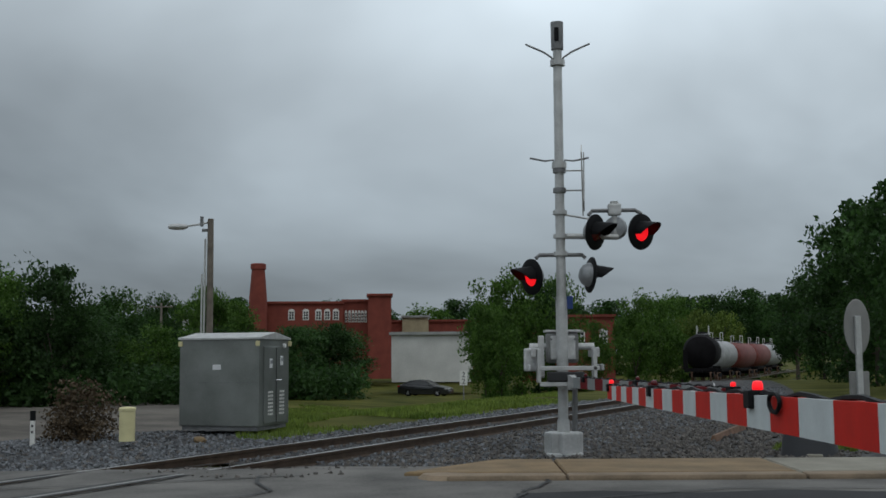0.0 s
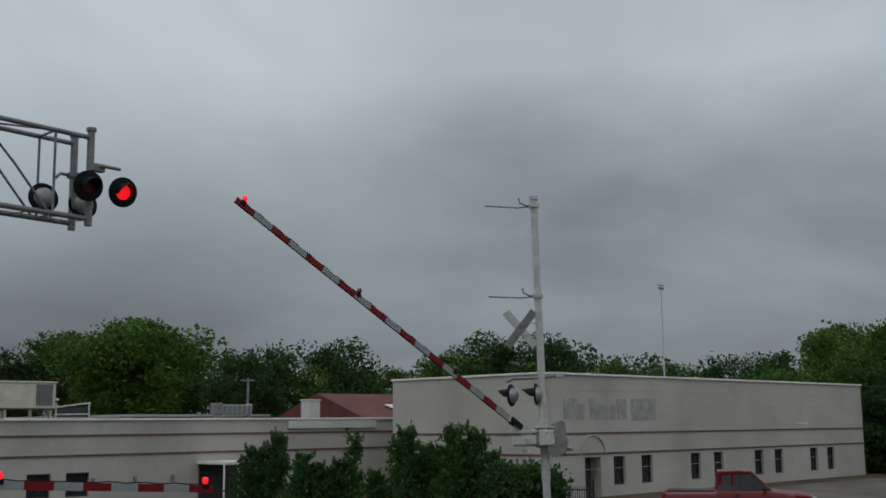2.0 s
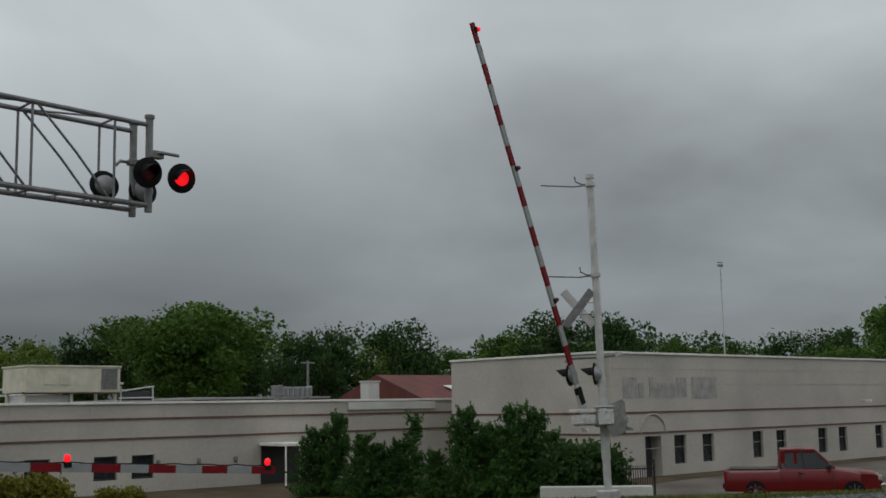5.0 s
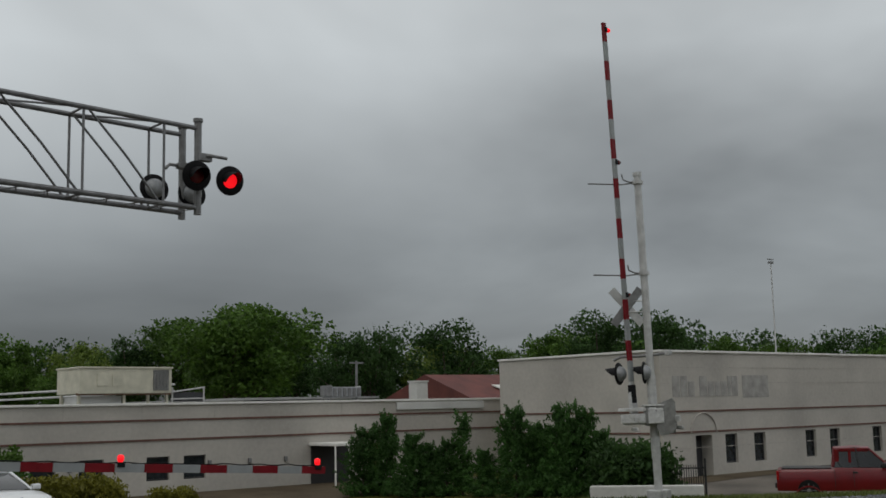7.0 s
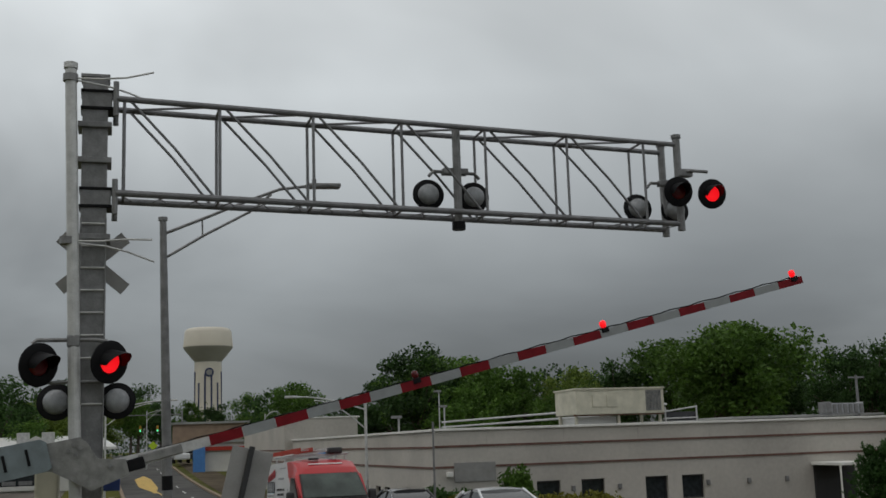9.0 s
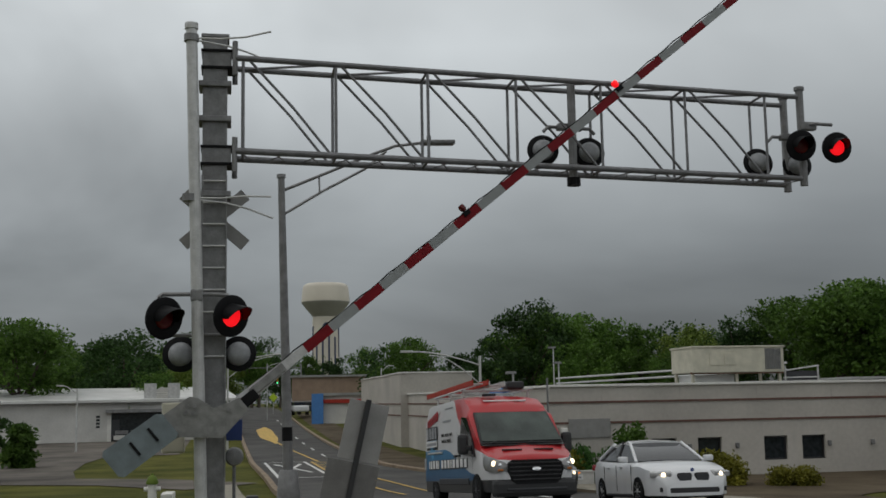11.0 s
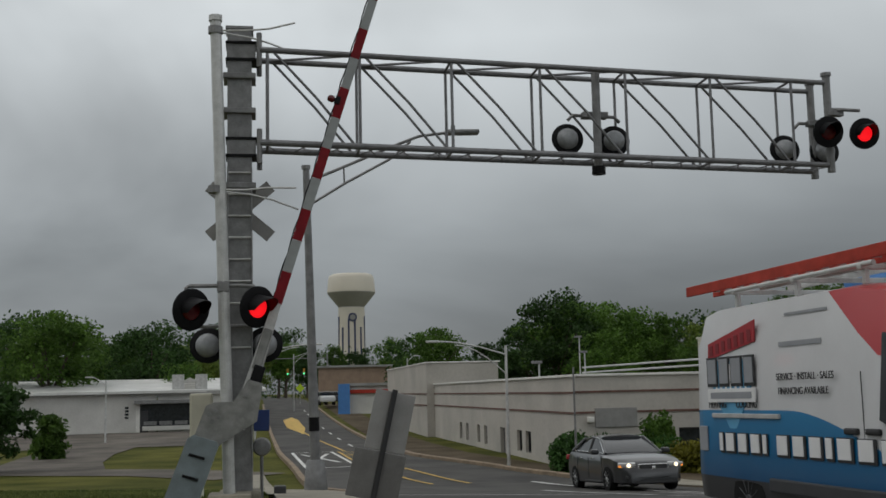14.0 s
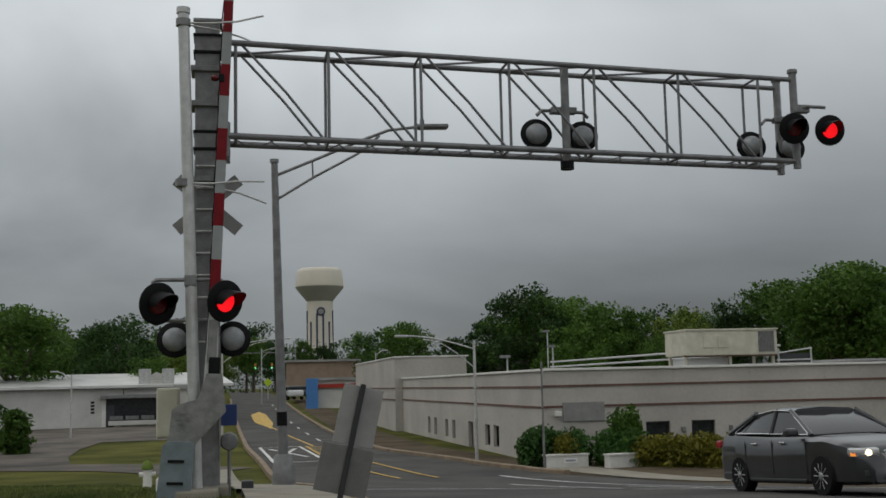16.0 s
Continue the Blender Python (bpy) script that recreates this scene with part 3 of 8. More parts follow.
drape("ballast_bed", ribbon(-2.5, 4.2, -1.0, 190), 0.05, "gravel", "grey crushed-stone ballast under the track")
drape("ballast_west", ribbon(-13.0, -2.4, -4.2, 6.5), 0.045, "gravel", "grey crushed-stone ballast beside the track")
drape("ballast_east", ribbon(4.0, 9.0, -0.6, 24, 1.5), 0.045, "gravel", "grey-brown crushed-stone ballast beside the track")
track = thing("railway_track", 0, 0, 0, 0, "rusty single railway track on dark timber ties", "railway track")
for side in (-0.7525, 0.7525):
    rings = []
    for d in steps(-22, 190, 2.0):
        x, y = along(d, side)
        nx, ny = math.cos(heading(max(d, 0))), -math.sin(heading(max(d, 0)))
        z = track_z(d)
        rings.append([(x + nx * o, y + ny * o, z + h) for o, h in ((-0.07, -0.10), (-0.07, -0.085), (-0.012, -0.06), (-0.012, 0.02), (-0.036, 0.03), (-0.036, 0.068), (0.036, 0.068), (0.036, 0.03), (0.012, 0.02), (0.012, -0.06), (0.07, -0.085), (0.07, -0.10))])
    part("rail", loft(rings), "rail", track)
    top = [[(r[5][0], r[5][1], r[5][2] + 0.004), (r[6][0], r[6][1], r[6][2] + 0.004)] for r in rings]
    part("rail_head", loft(top, False, False), "rail_top", track, "worn shiny rail top")
tie_me = None
for i in range(150):
    d = 0.6 + i * 0.56
    x, y = along(d, 0)
    if tie_me is None:
        ob = part("tie", box(0, 0, 0, 2.6, 0.23, 0.16, 0.015), "tie", track)
        tie_me = ob.data
    else:
        ob = new("tie", tie_me)
        ob.parent = track
    dip = track_z(d)
    ob.matrix_basis = pose(x, y, -0.175 + dip, 0, 0, -math.degrees(heading(d)) + random.uniform(-1, 1))
# flangeway gaps and rubber strips where the rails lie in the street
for side in (-0.87, -0.64, 0.64, 0.87):
    drape("flangeway", ribbon(side - 0.045, side + 0.045, -21.5, -1.2, 1.5, 1), 0.075, "crack", "dark gap beside the rail in the street")


def stones(name, spots, material, label, low=0.025, high=0.06):
    """Loose stones scattered over the beds."""
    verts, faces = [], []
    for x, y, z in spots:
        r = random.uniform(low, high)
        q = Euler((random.random() * 6, random.random() * 6, random.random() * 6)).to_matrix()
        base = len(verts)
        for v in ((1, 0, 0), (-1, 0, 0), (0, 1, 0), (0, -1, 0), (0, 0, 1), (0, 0, -1)):
            w = q @ (Vector(v) * r * random.uniform(0.6, 1.15))
            verts.append((x + w.x, y + w.y, z + w.z))
        for f in ((0, 2, 4), (2, 1, 4), (1, 3, 4), (3, 0, 4), (2, 0, 5), (1, 2, 5), (3, 1, 5), (0, 3, 5)):
            faces.append([base + k for k in f])
    me = bpy.data.meshes.new(name)
    me.from_pydata(verts, [], faces)
    me.materials.append(M[material])
    tagged(new(name, me), label, kind="stuff")


def scatter(n, d0, d1, s0, s1, skip=None):
    out = []
    while len(out) < n:
        d, s = d0 + (d1 - d0) * random.random() ** 1.3, random.uniform(s0, s1)
        x, y = along(d, s)
        if y < 16.6 and x > -1.5 or y < far(x) + 0.4 or (skip and skip(d, s)):
            continue
        out.append((x, y, land(x, y) + 0.06))
    return out


stones("ballast_stones", scatter(9000, -4.2, 24, -12.5, -1.4, lambda d, q: q < -3.2 and d > 5.6) + scatter(5000, -0.6, 40, -2.5, 4.0), "stone", "loose grey crushed stones")
stones("brown_stones", scatter(6500, -0.4, 24, 1.2, 8.6) + scatter(2000, -4, 12, -9, 8, lambda d, q: q < -3.2 and d > 5.6), "stone_r", "loose grey-brown crushed stones")

# broken concrete lumps by the equipment house
for x, y, s, m in ((-5.35, 23.6, 0.36, "tan_concrete"), (-4.7, 23.9, 0.2, "gravel"), (-6.1, 24.2, 0.24, "gravel"), (-5.9, 23.7, 0.16, "gravel"), (-4.9, 24.3, 0.2, "gravel")):
    bm = bmesh.new()
    bmesh.ops.create_icosphere(bm, subdivisions=2, radius=0.5)
    for v in bm.verts:
        v.co *= 0.8 + 0.35 * noise.noise(v.co * 2 + Vector((x, y, s)))
        v.co.z *= 0.55
    bmesh.ops.scale(bm, vec=(s * 1.5, s, s), verts=bm.verts)
    ob = obj("broken_concrete", bm, m)
    ob.matrix_basis = pose(x, y, land(x, y) + 0.05 + s * 0.16, 4, 6, random.uniform(0, 180))
    tagged(ob, "broken lump of concrete lying on the ballast", "rubble", "rubble by the equipment house")


# ---- long white building and its lower wing ----
def slab_wall(name, x0, x1, y0, y1, z0, z1, material, parent, holes=(), label=""):
    """An upright wall, thin in x or y, with openings (start, end, low, high) along its length."""
    bm = bmesh.new()
    lengthwise_y = abs(y1 - y0) > abs(x1 - x0)
    a0, a1 = (y0, y1) if lengthwise_y else (x0, x1)
    cuts = sorted({a0, a1, *[h[0] for h in holes], *[h[1] for h in holes]})
    levels = sorted({z0, z1, *[h[2] for h in holes], *[h[3] for h in holes]})
    for p, q in zip(cuts, cuts[1:]):
        runs = []
        for lo, hi in zip(levels, levels[1:]):
            mid = ((p + q) / 2, (lo + hi) / 2)
            if any(h[0] < mid[0] < h[1] and h[2] < mid[1] < h[3] for h in holes):
                continue
            if runs and abs(runs[-1][1] - lo) < 1e-6:
                runs[-1][1] = hi
            else:
                runs.append([lo, hi])
        for lo, hi in runs:
            if lengthwise_y:
                box((x0 + x1) / 2, (p + q) / 2, (lo + hi) / 2, abs(x1 - x0), q - p, hi - lo, 0, bm)
            else:
                box((p + q) / 2, (y0 + y1) / 2, (lo + hi) / 2, q - p, abs(y1 - y0), hi - lo, 0, bm)
    bmesh.ops.remove_doubles(bm, verts=bm.verts, dist=1e-4)
    return part(name, bm, material, parent, label)


def window_unit(parent, face, x, y, z0, z1, w, depth=0.18, glass="glass_far", frame_m="trim_black"):
    """A framed pane set back in its opening. face: 'x' looks along +x, 'y' along -y."""
    h, zc = z1 - z0, (z0 + z1) / 2
    win = part("window", box(0, 0, 0, 0.02, w, h), glass, parent)
    rot = 0 if face == "x" else -90
    win.matrix_basis = pose(x - (depth if face == "x" else 0), y + (depth if face == "y" else 0), zc, 0, 0, rot)
    bm = bmesh.new()
    for s in (-1, 1):
        box(0.03, s * (w / 2 - 0.03), 0, 0.05, 0.06, h, 0, bm)
        box(0.034, 0, s * (h / 2 - 0.03), 0.05, w - 0.12, 0.06, 0, bm)
    part("frame", bm, frame_m, win)
    return win


BX, BY0, BY1, BG, BT = -30.0, 36.8, 65.0, -1.75, 3.72
main = thing("white_building", 0, 0, 0, 0, "long white painted block building with brown stripes", "building")
win_y = [40.9, 42.95, 46.9, 48.9, 52.7, 54.7, 58.5, 60.45]
holes = [(y, y + 0.85, -0.80, 0.28) for y in win_y]
holes = [(y, y + 0.85, -0.92, 0.30) for y in win_y] + [(38.9, 40.0, -1.45, 0.30)]
slab_wall("wall", BX - 0.3, BX, BY0, BY1, BG, BT, "wall", main, holes)
slab_wall("wall", -39.2, BX - 0.3, BY0 - 0.3, BY0, BG, BT, "wall", main)
slab_wall("wall", -39, BX - 0.3, BY1 - 0.3, BY1, BG, BT, "wall", main)
slab_wall("wall", -39.2, -38.9, BY0, BY1, BG, BT, "wall", main)
part("roof", box(-34.6, 50.9, BT - 0.35, 8.5, 27.5, 0.12), "roof_grey", main)
part("coping", box(BX - 0.13, (BY0 + BY1) / 2, BT + 0.04, 0.42, BY1 - BY0 + 0.1, 0.09, 0.015), "white_paint", main)
part("coping", box(-34.75, BY0 - 0.17, BT + 0.045, 9.0, 0.4, 0.09, 0.015), "white_paint", main)
for z in (1.30, 0.45):
    part("stripe", box(BX + 0.012, (BY0 + BY1) / 2, z, 0.05, BY1 - BY0 + 0.02, 0.07), "stripe", main)
    part("stripe", box(-34.6, BY0 - 0.31, z, 9.2, 0.05, 0.07), "stripe", main)
for z in (2.45, 3.1, -0.2):
    part("block_course", box(BX + 0.004, (BY0 + BY1) / 2, z, 0.012, BY1 - BY0 - 0.1, 0.018), "groove", main)
for y in win_y:
    w = window_unit(main, "x", BX, y + 0.425, -0.92, 0.30, 0.85)
door = part("door", box(BX - 0.55, 39.45, -0.6, 0.06, 1.0, 1.75, 0.01), "trim_grey", main, "dark recessed entrance door")
part("entrance_wall", box(BX - 0.3, 38.86, -0.57, 0.55, 0.06, 1.74), "wall", main)
part("entrance_wall", box(BX - 0.3, 40.04, -0.57, 0.55, 0.06, 1.74), "wall", main)
bm = bmesh.new()
for i in range(14):
    a0, a1 = math.pi * i / 14, math.pi * (i + 1) / 14
    rod((BX + 0.03, 39.45 + 0.85 * math.cos(a0), 0.42 + 0.8 * math.sin(a0)), (BX + 0.03, 39.45 + 0.85 * math.cos(a1), 0.42 + 0.8 * math.sin(a1)), 0.035, 0.035, 6, bm)
part("door_arch", bm, "groove", main, "faint arch moulding over the door")
bm = rod((BX, 57.2, 1.62), (BX + 0.35, 57.2, 1.62), 0.03)
box(BX + 0.42, 57.2, 1.6, 0.3, 0.16, 0.14, 0.02, bm)
part("camera_bracket", bm, "white_paint", main)
# worn traces of the removed sign, as plain weathered shapes
y = 37.55
for w, h in ((0.46, 0.85), (0.42, 0.85), (0.4, 0.62)):
    part("sign_trace", box(BX + 0.006, y + w / 2, 2.32 - (0.85 - h) / 2, 0.014, w, h), "ghost", main, "faded grey trace of a removed sign letter")
    y += w + 0.07
y += 0.28
for w, h in ((0.5, 0.85), (0.42, 0.62), (0.34, 0.62), (0.42, 0.62), (0.22, 0.85), (0.42, 0.85)):
    part("sign_trace", box(BX + 0.006, y + w / 2, 2.32 - (0.85 - h) / 2, 0.014, w, h), "ghost", main, "faded grey trace of a removed sign letter")
    y += w + 0.06
y += 0.3
part("sign_trace", box(BX + 0.005, y + 0.95, 2.3, 0.012, 1.9, 0.95), "ghost", main, "square grey trace of a removed emblem")
bm = rod((-32.5, 48.7, 3.4), (-32.5, 48.7, 8.3), 0.035, 0.03, 8)
part("mast", bm, "galv", main, "thin pale mast on the roof")
part("wind_gauge", box(-32.5, 48.7, 8.4, 0.12, 0.35, 0.12, 0.02, rod((-32.5, 48.45, 8.55), (-32.5, 48.9, 8.55), 0.03)), "galv_dark", main)

WX, WY0, WY1, WT = -41.0, 11.5, 28.4, 2.0
wing = thing("white_wing", 0, 0, 0, 0, "low white block wing with brown stripes and dark windows", "building")
wh = [(y, y + 0.95, -0.86, 0.04) for y in (15.4, 17.2, 19.85, 21.4)]
slab_wall("wall", WX - 0.3, WX, WY0, 39.0, BG, WT, "wall", wing, wh + [(30.0, 31.0, -1.5, 0.2)])
sh = [(-50.9, -49.9), (-49.2, -48.2), (-60.4, -59.6), (-58.5, -57.7), (-65.7, -64.9), (-63.7, -62.9)]
slab_wall("wall", -75, WX - 0.3, WY0, WY0 + 0.3, BG, WT - 0.02, "wall", wing, [(a, b, -1.15, -0.22) for a, b in sh] + [(-54.5, -53.4, -1.5, -0.2)])
part("roof", box(-55.2, 24.1, WT - 0.3, 27.4, 24.2, 0.12), "roof_grey", wing)
part("coping", box(WX - 0.13, (WY0 + 39.0) / 2, WT + 0.04, 0.42, 39.0 - WY0, 0.09, 0.015), "white_paint", wing)
part("coping", box(-58.1, WY0 + 0.13, WT + 0.03, 33.8, 0.42, 0.09, 0.015), "white_paint", wing)
for z in (1.43, 0.68):
    part("stripe", box(WX + 0.012, (WY0 + 39.0) / 2, z, 0.05, 39.0 - WY0 + 0.02, 0.075), "stripe", wing)
    part("stripe", box(-58, WY0 - 0.012, z - 0.02, 34, 0.05, 0.075), "stripe", wing)
for a, b, lo, hi in wh:
    window_unit(wing, "x", WX, (a + b) / 2, lo, hi, b - a)
for a, b in sh:
    window_unit(wing, "y", (a + b) / 2, WY0, -1.15, -0.22, b - a)
part("door", box(-53.95, WY0 + 0.2, -0.85, 1.05, 0.06, 1.3), "trim_grey", wing, "dark narrow side door")
for y in (16.85, 18.75, 22.5, 24.3, 26.0):
    part("wall_drain", box(WX + 0.05, y, -0.28, 0.1, 0.14, 0.2, 0.02), "galv_dark", wing)
for x0 in steps(WY0 + 2, 35, 3.1):
    part("block_joint", box(WX + 0.004, x0, 1.6, 0.013, 0.018, 0.75), "groove", wing)
part("fascia", box(WX + 0.06, 34.4, 1.78, 0.10, 5.2, 0.34, 0.01), "roof_metal", wing, "white ribbed metal fascia")
part("notice_board", box(WX + 0.03, 13.0, 0.48, 0.05, 1.6, 0.7, 0.01), "grey_panel", wing, "blank grey board fixed to the wall")
part("wall_lamp", box(WX + 0.12, 12.0, 0.42, 0.25, 0.22, 0.2, 0.04), "white_paint", wing)
# porch between wing and main building
canopy = thing("porch", 0, 0, 0, 0, "small flat-roofed porch against the wing wall", "porch")
part("roof", box(WX + 1.0, 28.0, 0.26, 2.0, 1.7, 0.12, 0.02), "white_paint", canopy)
part("post", rod((WX + 1.9, 27.2, land(-39, 27.2)), (WX + 1.9, 27.2, 0.22), 0.04), "white_paint", canopy)
part("post", rod((WX + 1.9, 28.75, land(-39, 28.75)), (WX + 1.9, 28.75, 0.22), 0.04), "white_paint", canopy)
# flat black sheet standing in for the shadowed recess under the porch roof
part("screen", box(WX + 0.03, 28.2, -0.62, 0.05, 1.9, 1.7), "trim_black", canopy)
# taller blocks at the far end and behind
block = thing("end_block", 0, 0, 0, 0, "plain pale block-walled end of the building", "building")
slab_wall("wall", -98, -75, WY0 - 0.5, WY0 - 0.2, BG, 3.4, "wall", block)
slab_wall("wall", -75.3, -75, WY0 - 0.2, 15.8, BG, 3.4, "wall", block)
slab_wall("wall", -98, -75.3, 15.5, 15.8, BG, 3.4, "wall", block)
part("roof", box(-86.5, 13.4, 3.3, 22.6, 4.3, 0.1), "roof_grey", block)
part("coping", box(-86.5, WY0 - 0.35, 3.44, 23.2, 0.42, 0.08, 0.015), "white_paint", block)
part("coping", box(-75.15, 13.65, 3.445, 0.42, 4.6, 0.08, 0.015), "white_paint", block)
for z in (0.66, 1.41):
    part("stripe", box(-86.5, WY0 - 0.52, z, 23, 0.05, 0.075), "stripe", block)
rear = thing("rear_roofs", 0, 0, 0, 0, "pale flat roofs stepping up behind the parapet", "building")
part("wall", box(-60, 30, 1.5, 17, 0.3, 1.5), "wall", rear)
part("roof", box(-60, 34, 2.3, 17.6, 9, 0.12, 0.02), "roof_grey", rear)
bm = bmesh.new()
for p, q in (((-66, 19, 2.75), (-47, 24, 2.95)), ((-66, 19, 2.45), (-47, 24, 2.65))):
    rod(p, q, 0.05, 0.05, 8, bm)
part("pipe", bm, "galv", rear)

# rooftop cooling plant
plant = thing("rooftop_air_unit", -46.2, 20.85, WT - 0.08, 0, "large beige rooftop air-conditioning unit with rust streaks", "air conditioner")
plant.matrix_basis = pose(-46.2, 20.85, WT - 0.08) @ Matrix.Diagonal((1, 0.88, 0.9, 1))
part("casing", box(0, 0, 1.25, 2.4, 4.6, 1.15, 0.04), "hvac", plant)
part("cap", box(0, 0, 1.86, 2.5, 4.7, 0.08, 0.02), "hvac", plant)
for i in range(11):
    part("louvre", box(1.22, 1.35 + i * 0.075, 1.28, 0.05, 0.04, 0.95), "galv_dark", plant)
for y in (-1.2, -0.45):
    part("hatch", box(1.215, y, 1.3, 0.04, 0.55, 0.55, 0.01), "hvac", plant)
for y in (-2.2, 0.0, 2.2):
    part("stand", box(0.9, y, 0.35, 0.12, 0.12, 0.7), "hvac", plant)
    part("stand", box(-0.9, y, 0.35, 0.12, 0.12, 0.7), "hvac", plant)
part("beam", box(1.0, 0, 0.66, 0.1, 4.7, 0.1), "rust", plant)
part("duct", box(-0.2, -1.0, 0.33, 1.4, 2.2, 0.5, 0.03), "roof_metal", plant)
bm = bmesh.new()
for y in (2.5, 4.2):
    rod((0.9, y, 0), (0.9, y, 0.95), 0.04, 0.04, 6, bm)
rod((0.9, 2.4, 0.72), (0.9, 4.25, 0.95), 0.04, 0.04, 6, bm)
rod((0.9, 2.4, 0.4), (0.9, 4.25, 0.42), 0.04, 0.04, 6, bm)
part("guard_rail", bm, "galv", plant)
part("dark_panel", box(0.8, 3.35, 0.5, 0.06, 1.75, 0.42, 0.01), "trim_grey", plant, "dark slatted screen")
small = thing("rooftop_vent_unit", -45.8, 32.2, WT - 0.25, 0, "small grey rooftop vent box on legs", "roof vent")
part("box", box(0, 0, 0.75, 0.9, 1.7, 0.5, 0.04), "disc_back", small)
for k in range(6):
    part("louvre", box(0.47, -0.7 + k * 0.28, 0.75, 0.05, 0.16, 0.4, 0.01), "galv_dark", small)
part("hood", box(0.1, -0.95, 0.82, 0.7, 0.25, 0.5, 0.03), "galv_dark", small)
for y in (-0.8, 0.8):
    part("leg", box(0, y, 0.22, 0.5, 0.1, 0.46), "galv_dark", small)
pole = thing("rooftop_pole", -46.5, 33.6, WT - 0.25, 0, "grey service pole with two small crossarms on the roof", "pole")
part("shaft", rod((0, 0, 0), (0, 0, 2.3), 0.07, 0.06), "galv_dark", pole)
part("crossarm", box(0, 0, 2.2, 0.08, 0.8, 0.07), "galv_dark", pole)
part("junction_box", box(0.1, 0, 0.8, 0.2, 0.25, 0.5, 0.02), "galv", pole)
for x, y, h in ((-60, 26, 3.1), (-57.8, 26, 3.7), (-70, 20, 4.6), (-50, 12.4, 2.6), (-62, 18, 3.4)):
    lp = thing("roof_lamp", x, y, 1.7, 0, "thin roof-top lamp post with a flat head", "lamp post", "lamps on the roof")
    part("post", rod((0, 0, 0), (0, 0, h - 1.6), 0.04), "galv", lp)
    part("head", box(0.1, -0.12, h - 1.55, 0.25, 0.45, 0.12, 0.02), "galv_dark", lp)
red = thing("red_roofed_house", -54, 48.8, -1.6, 0, "low house with a rusty red pitched roof behind the wall", "house")
part("roof", loft([[(-4.4, -4.8, 3.7), (0, -4.8, 5.25), (4.4, -4.8, 3.7)], [(-4.4, 9, 3.7), (0, 9, 5.25), (4.4, 9, 3.7)]]), "roof_red", red)
part("wall", box(0, 2, 1.85, 8.2, 13.2, 3.7), "brick", red)
q = part("roof_patch", box(0, 0, 0, 0.9, 1.6, 0.05), "white_paint", red)
q.matrix_basis = Matrix.Translation((2.6, -0.6, 4.40)) @ pose(0, 0, 0, 0, 19.4, 12)
stack = thing("roof_vent_stack", -46.8, 37.75, WT - 0.3, 0, "white boxy vent stack rising above the flat roof", "roof vent")
part("shaft", box(0, 0, 0.65, 0.72, 0.72, 1.3, 0.06), "wall_white", stack)
part("cap", box(0, 0, 1.33, 0.8, 0.8, 0.08, 0.02), "wall_white", stack)

# ---- crossing masts, gates and flashing lights ----
def flasher(parent, x, y, z, rz, lit, ry=8.0, size=1.0):
    """One round crossing light: black disc, hood, lens and grey back, facing its own +x."""
    head = part("flashing_light", turned([(0.01, 0.0), (0.29, 0.0), (0.305, 0.012), (0.305, 0.03), (0.27, 0.045), (0.165, 0.05), (0.16, 0.03), (0.01, 0.03)], "X", 28), "black", parent, "black disc with a " + ("lit" if lit else "dark") + " red lens", True)
    head.matrix_basis = pose(x, y, z, 0, ry, rz) @ Matrix.Scale(size, 4)
    part("lens", turned([(0.155, 0.034), (0.14, 0.055), (0.08, 0.075), (0.01, 0.08)], "X", 22), "red_on" if lit else "red_off", head, "", True)
    bm = bmesh.new()
    a0, a1, n = radians(-15), radians(195), 16
    rings = []
    for r, off_r in ((0.185, 0.0), (0.178, 0.0)):
        for x0, shrink in ((0.03, 1.0), (0.42, 0.86)):
            rings.append([bm.verts.new((x0 - (0.20 * (1 - math.sin(a)) if x0 > 0.1 else 0), r * shrink * math.cos(a), r * shrink * math.sin(a))) for a in [a0 + (a1 - a0) * i / n for i in range(n + 1)]])
    for p, q in ((rings[0], rings[1]), (rings[3], rings[2]), (rings[1], rings[3])):
        for i in range(n):
            bm.faces.new((p[i], p[i + 1], q[i + 1], q[i]))
    part("hood", bm, "black", head, "", True)
    part("housing", turned([(0.01, -0.17), (0.09, -0.165), (0.16, -0.12), (0.195, -0.05), (0.205, 0.0), (0.01, 0.002)], "X", 24), "disc_back", head, "grey rounded back of the light", True)
    return head


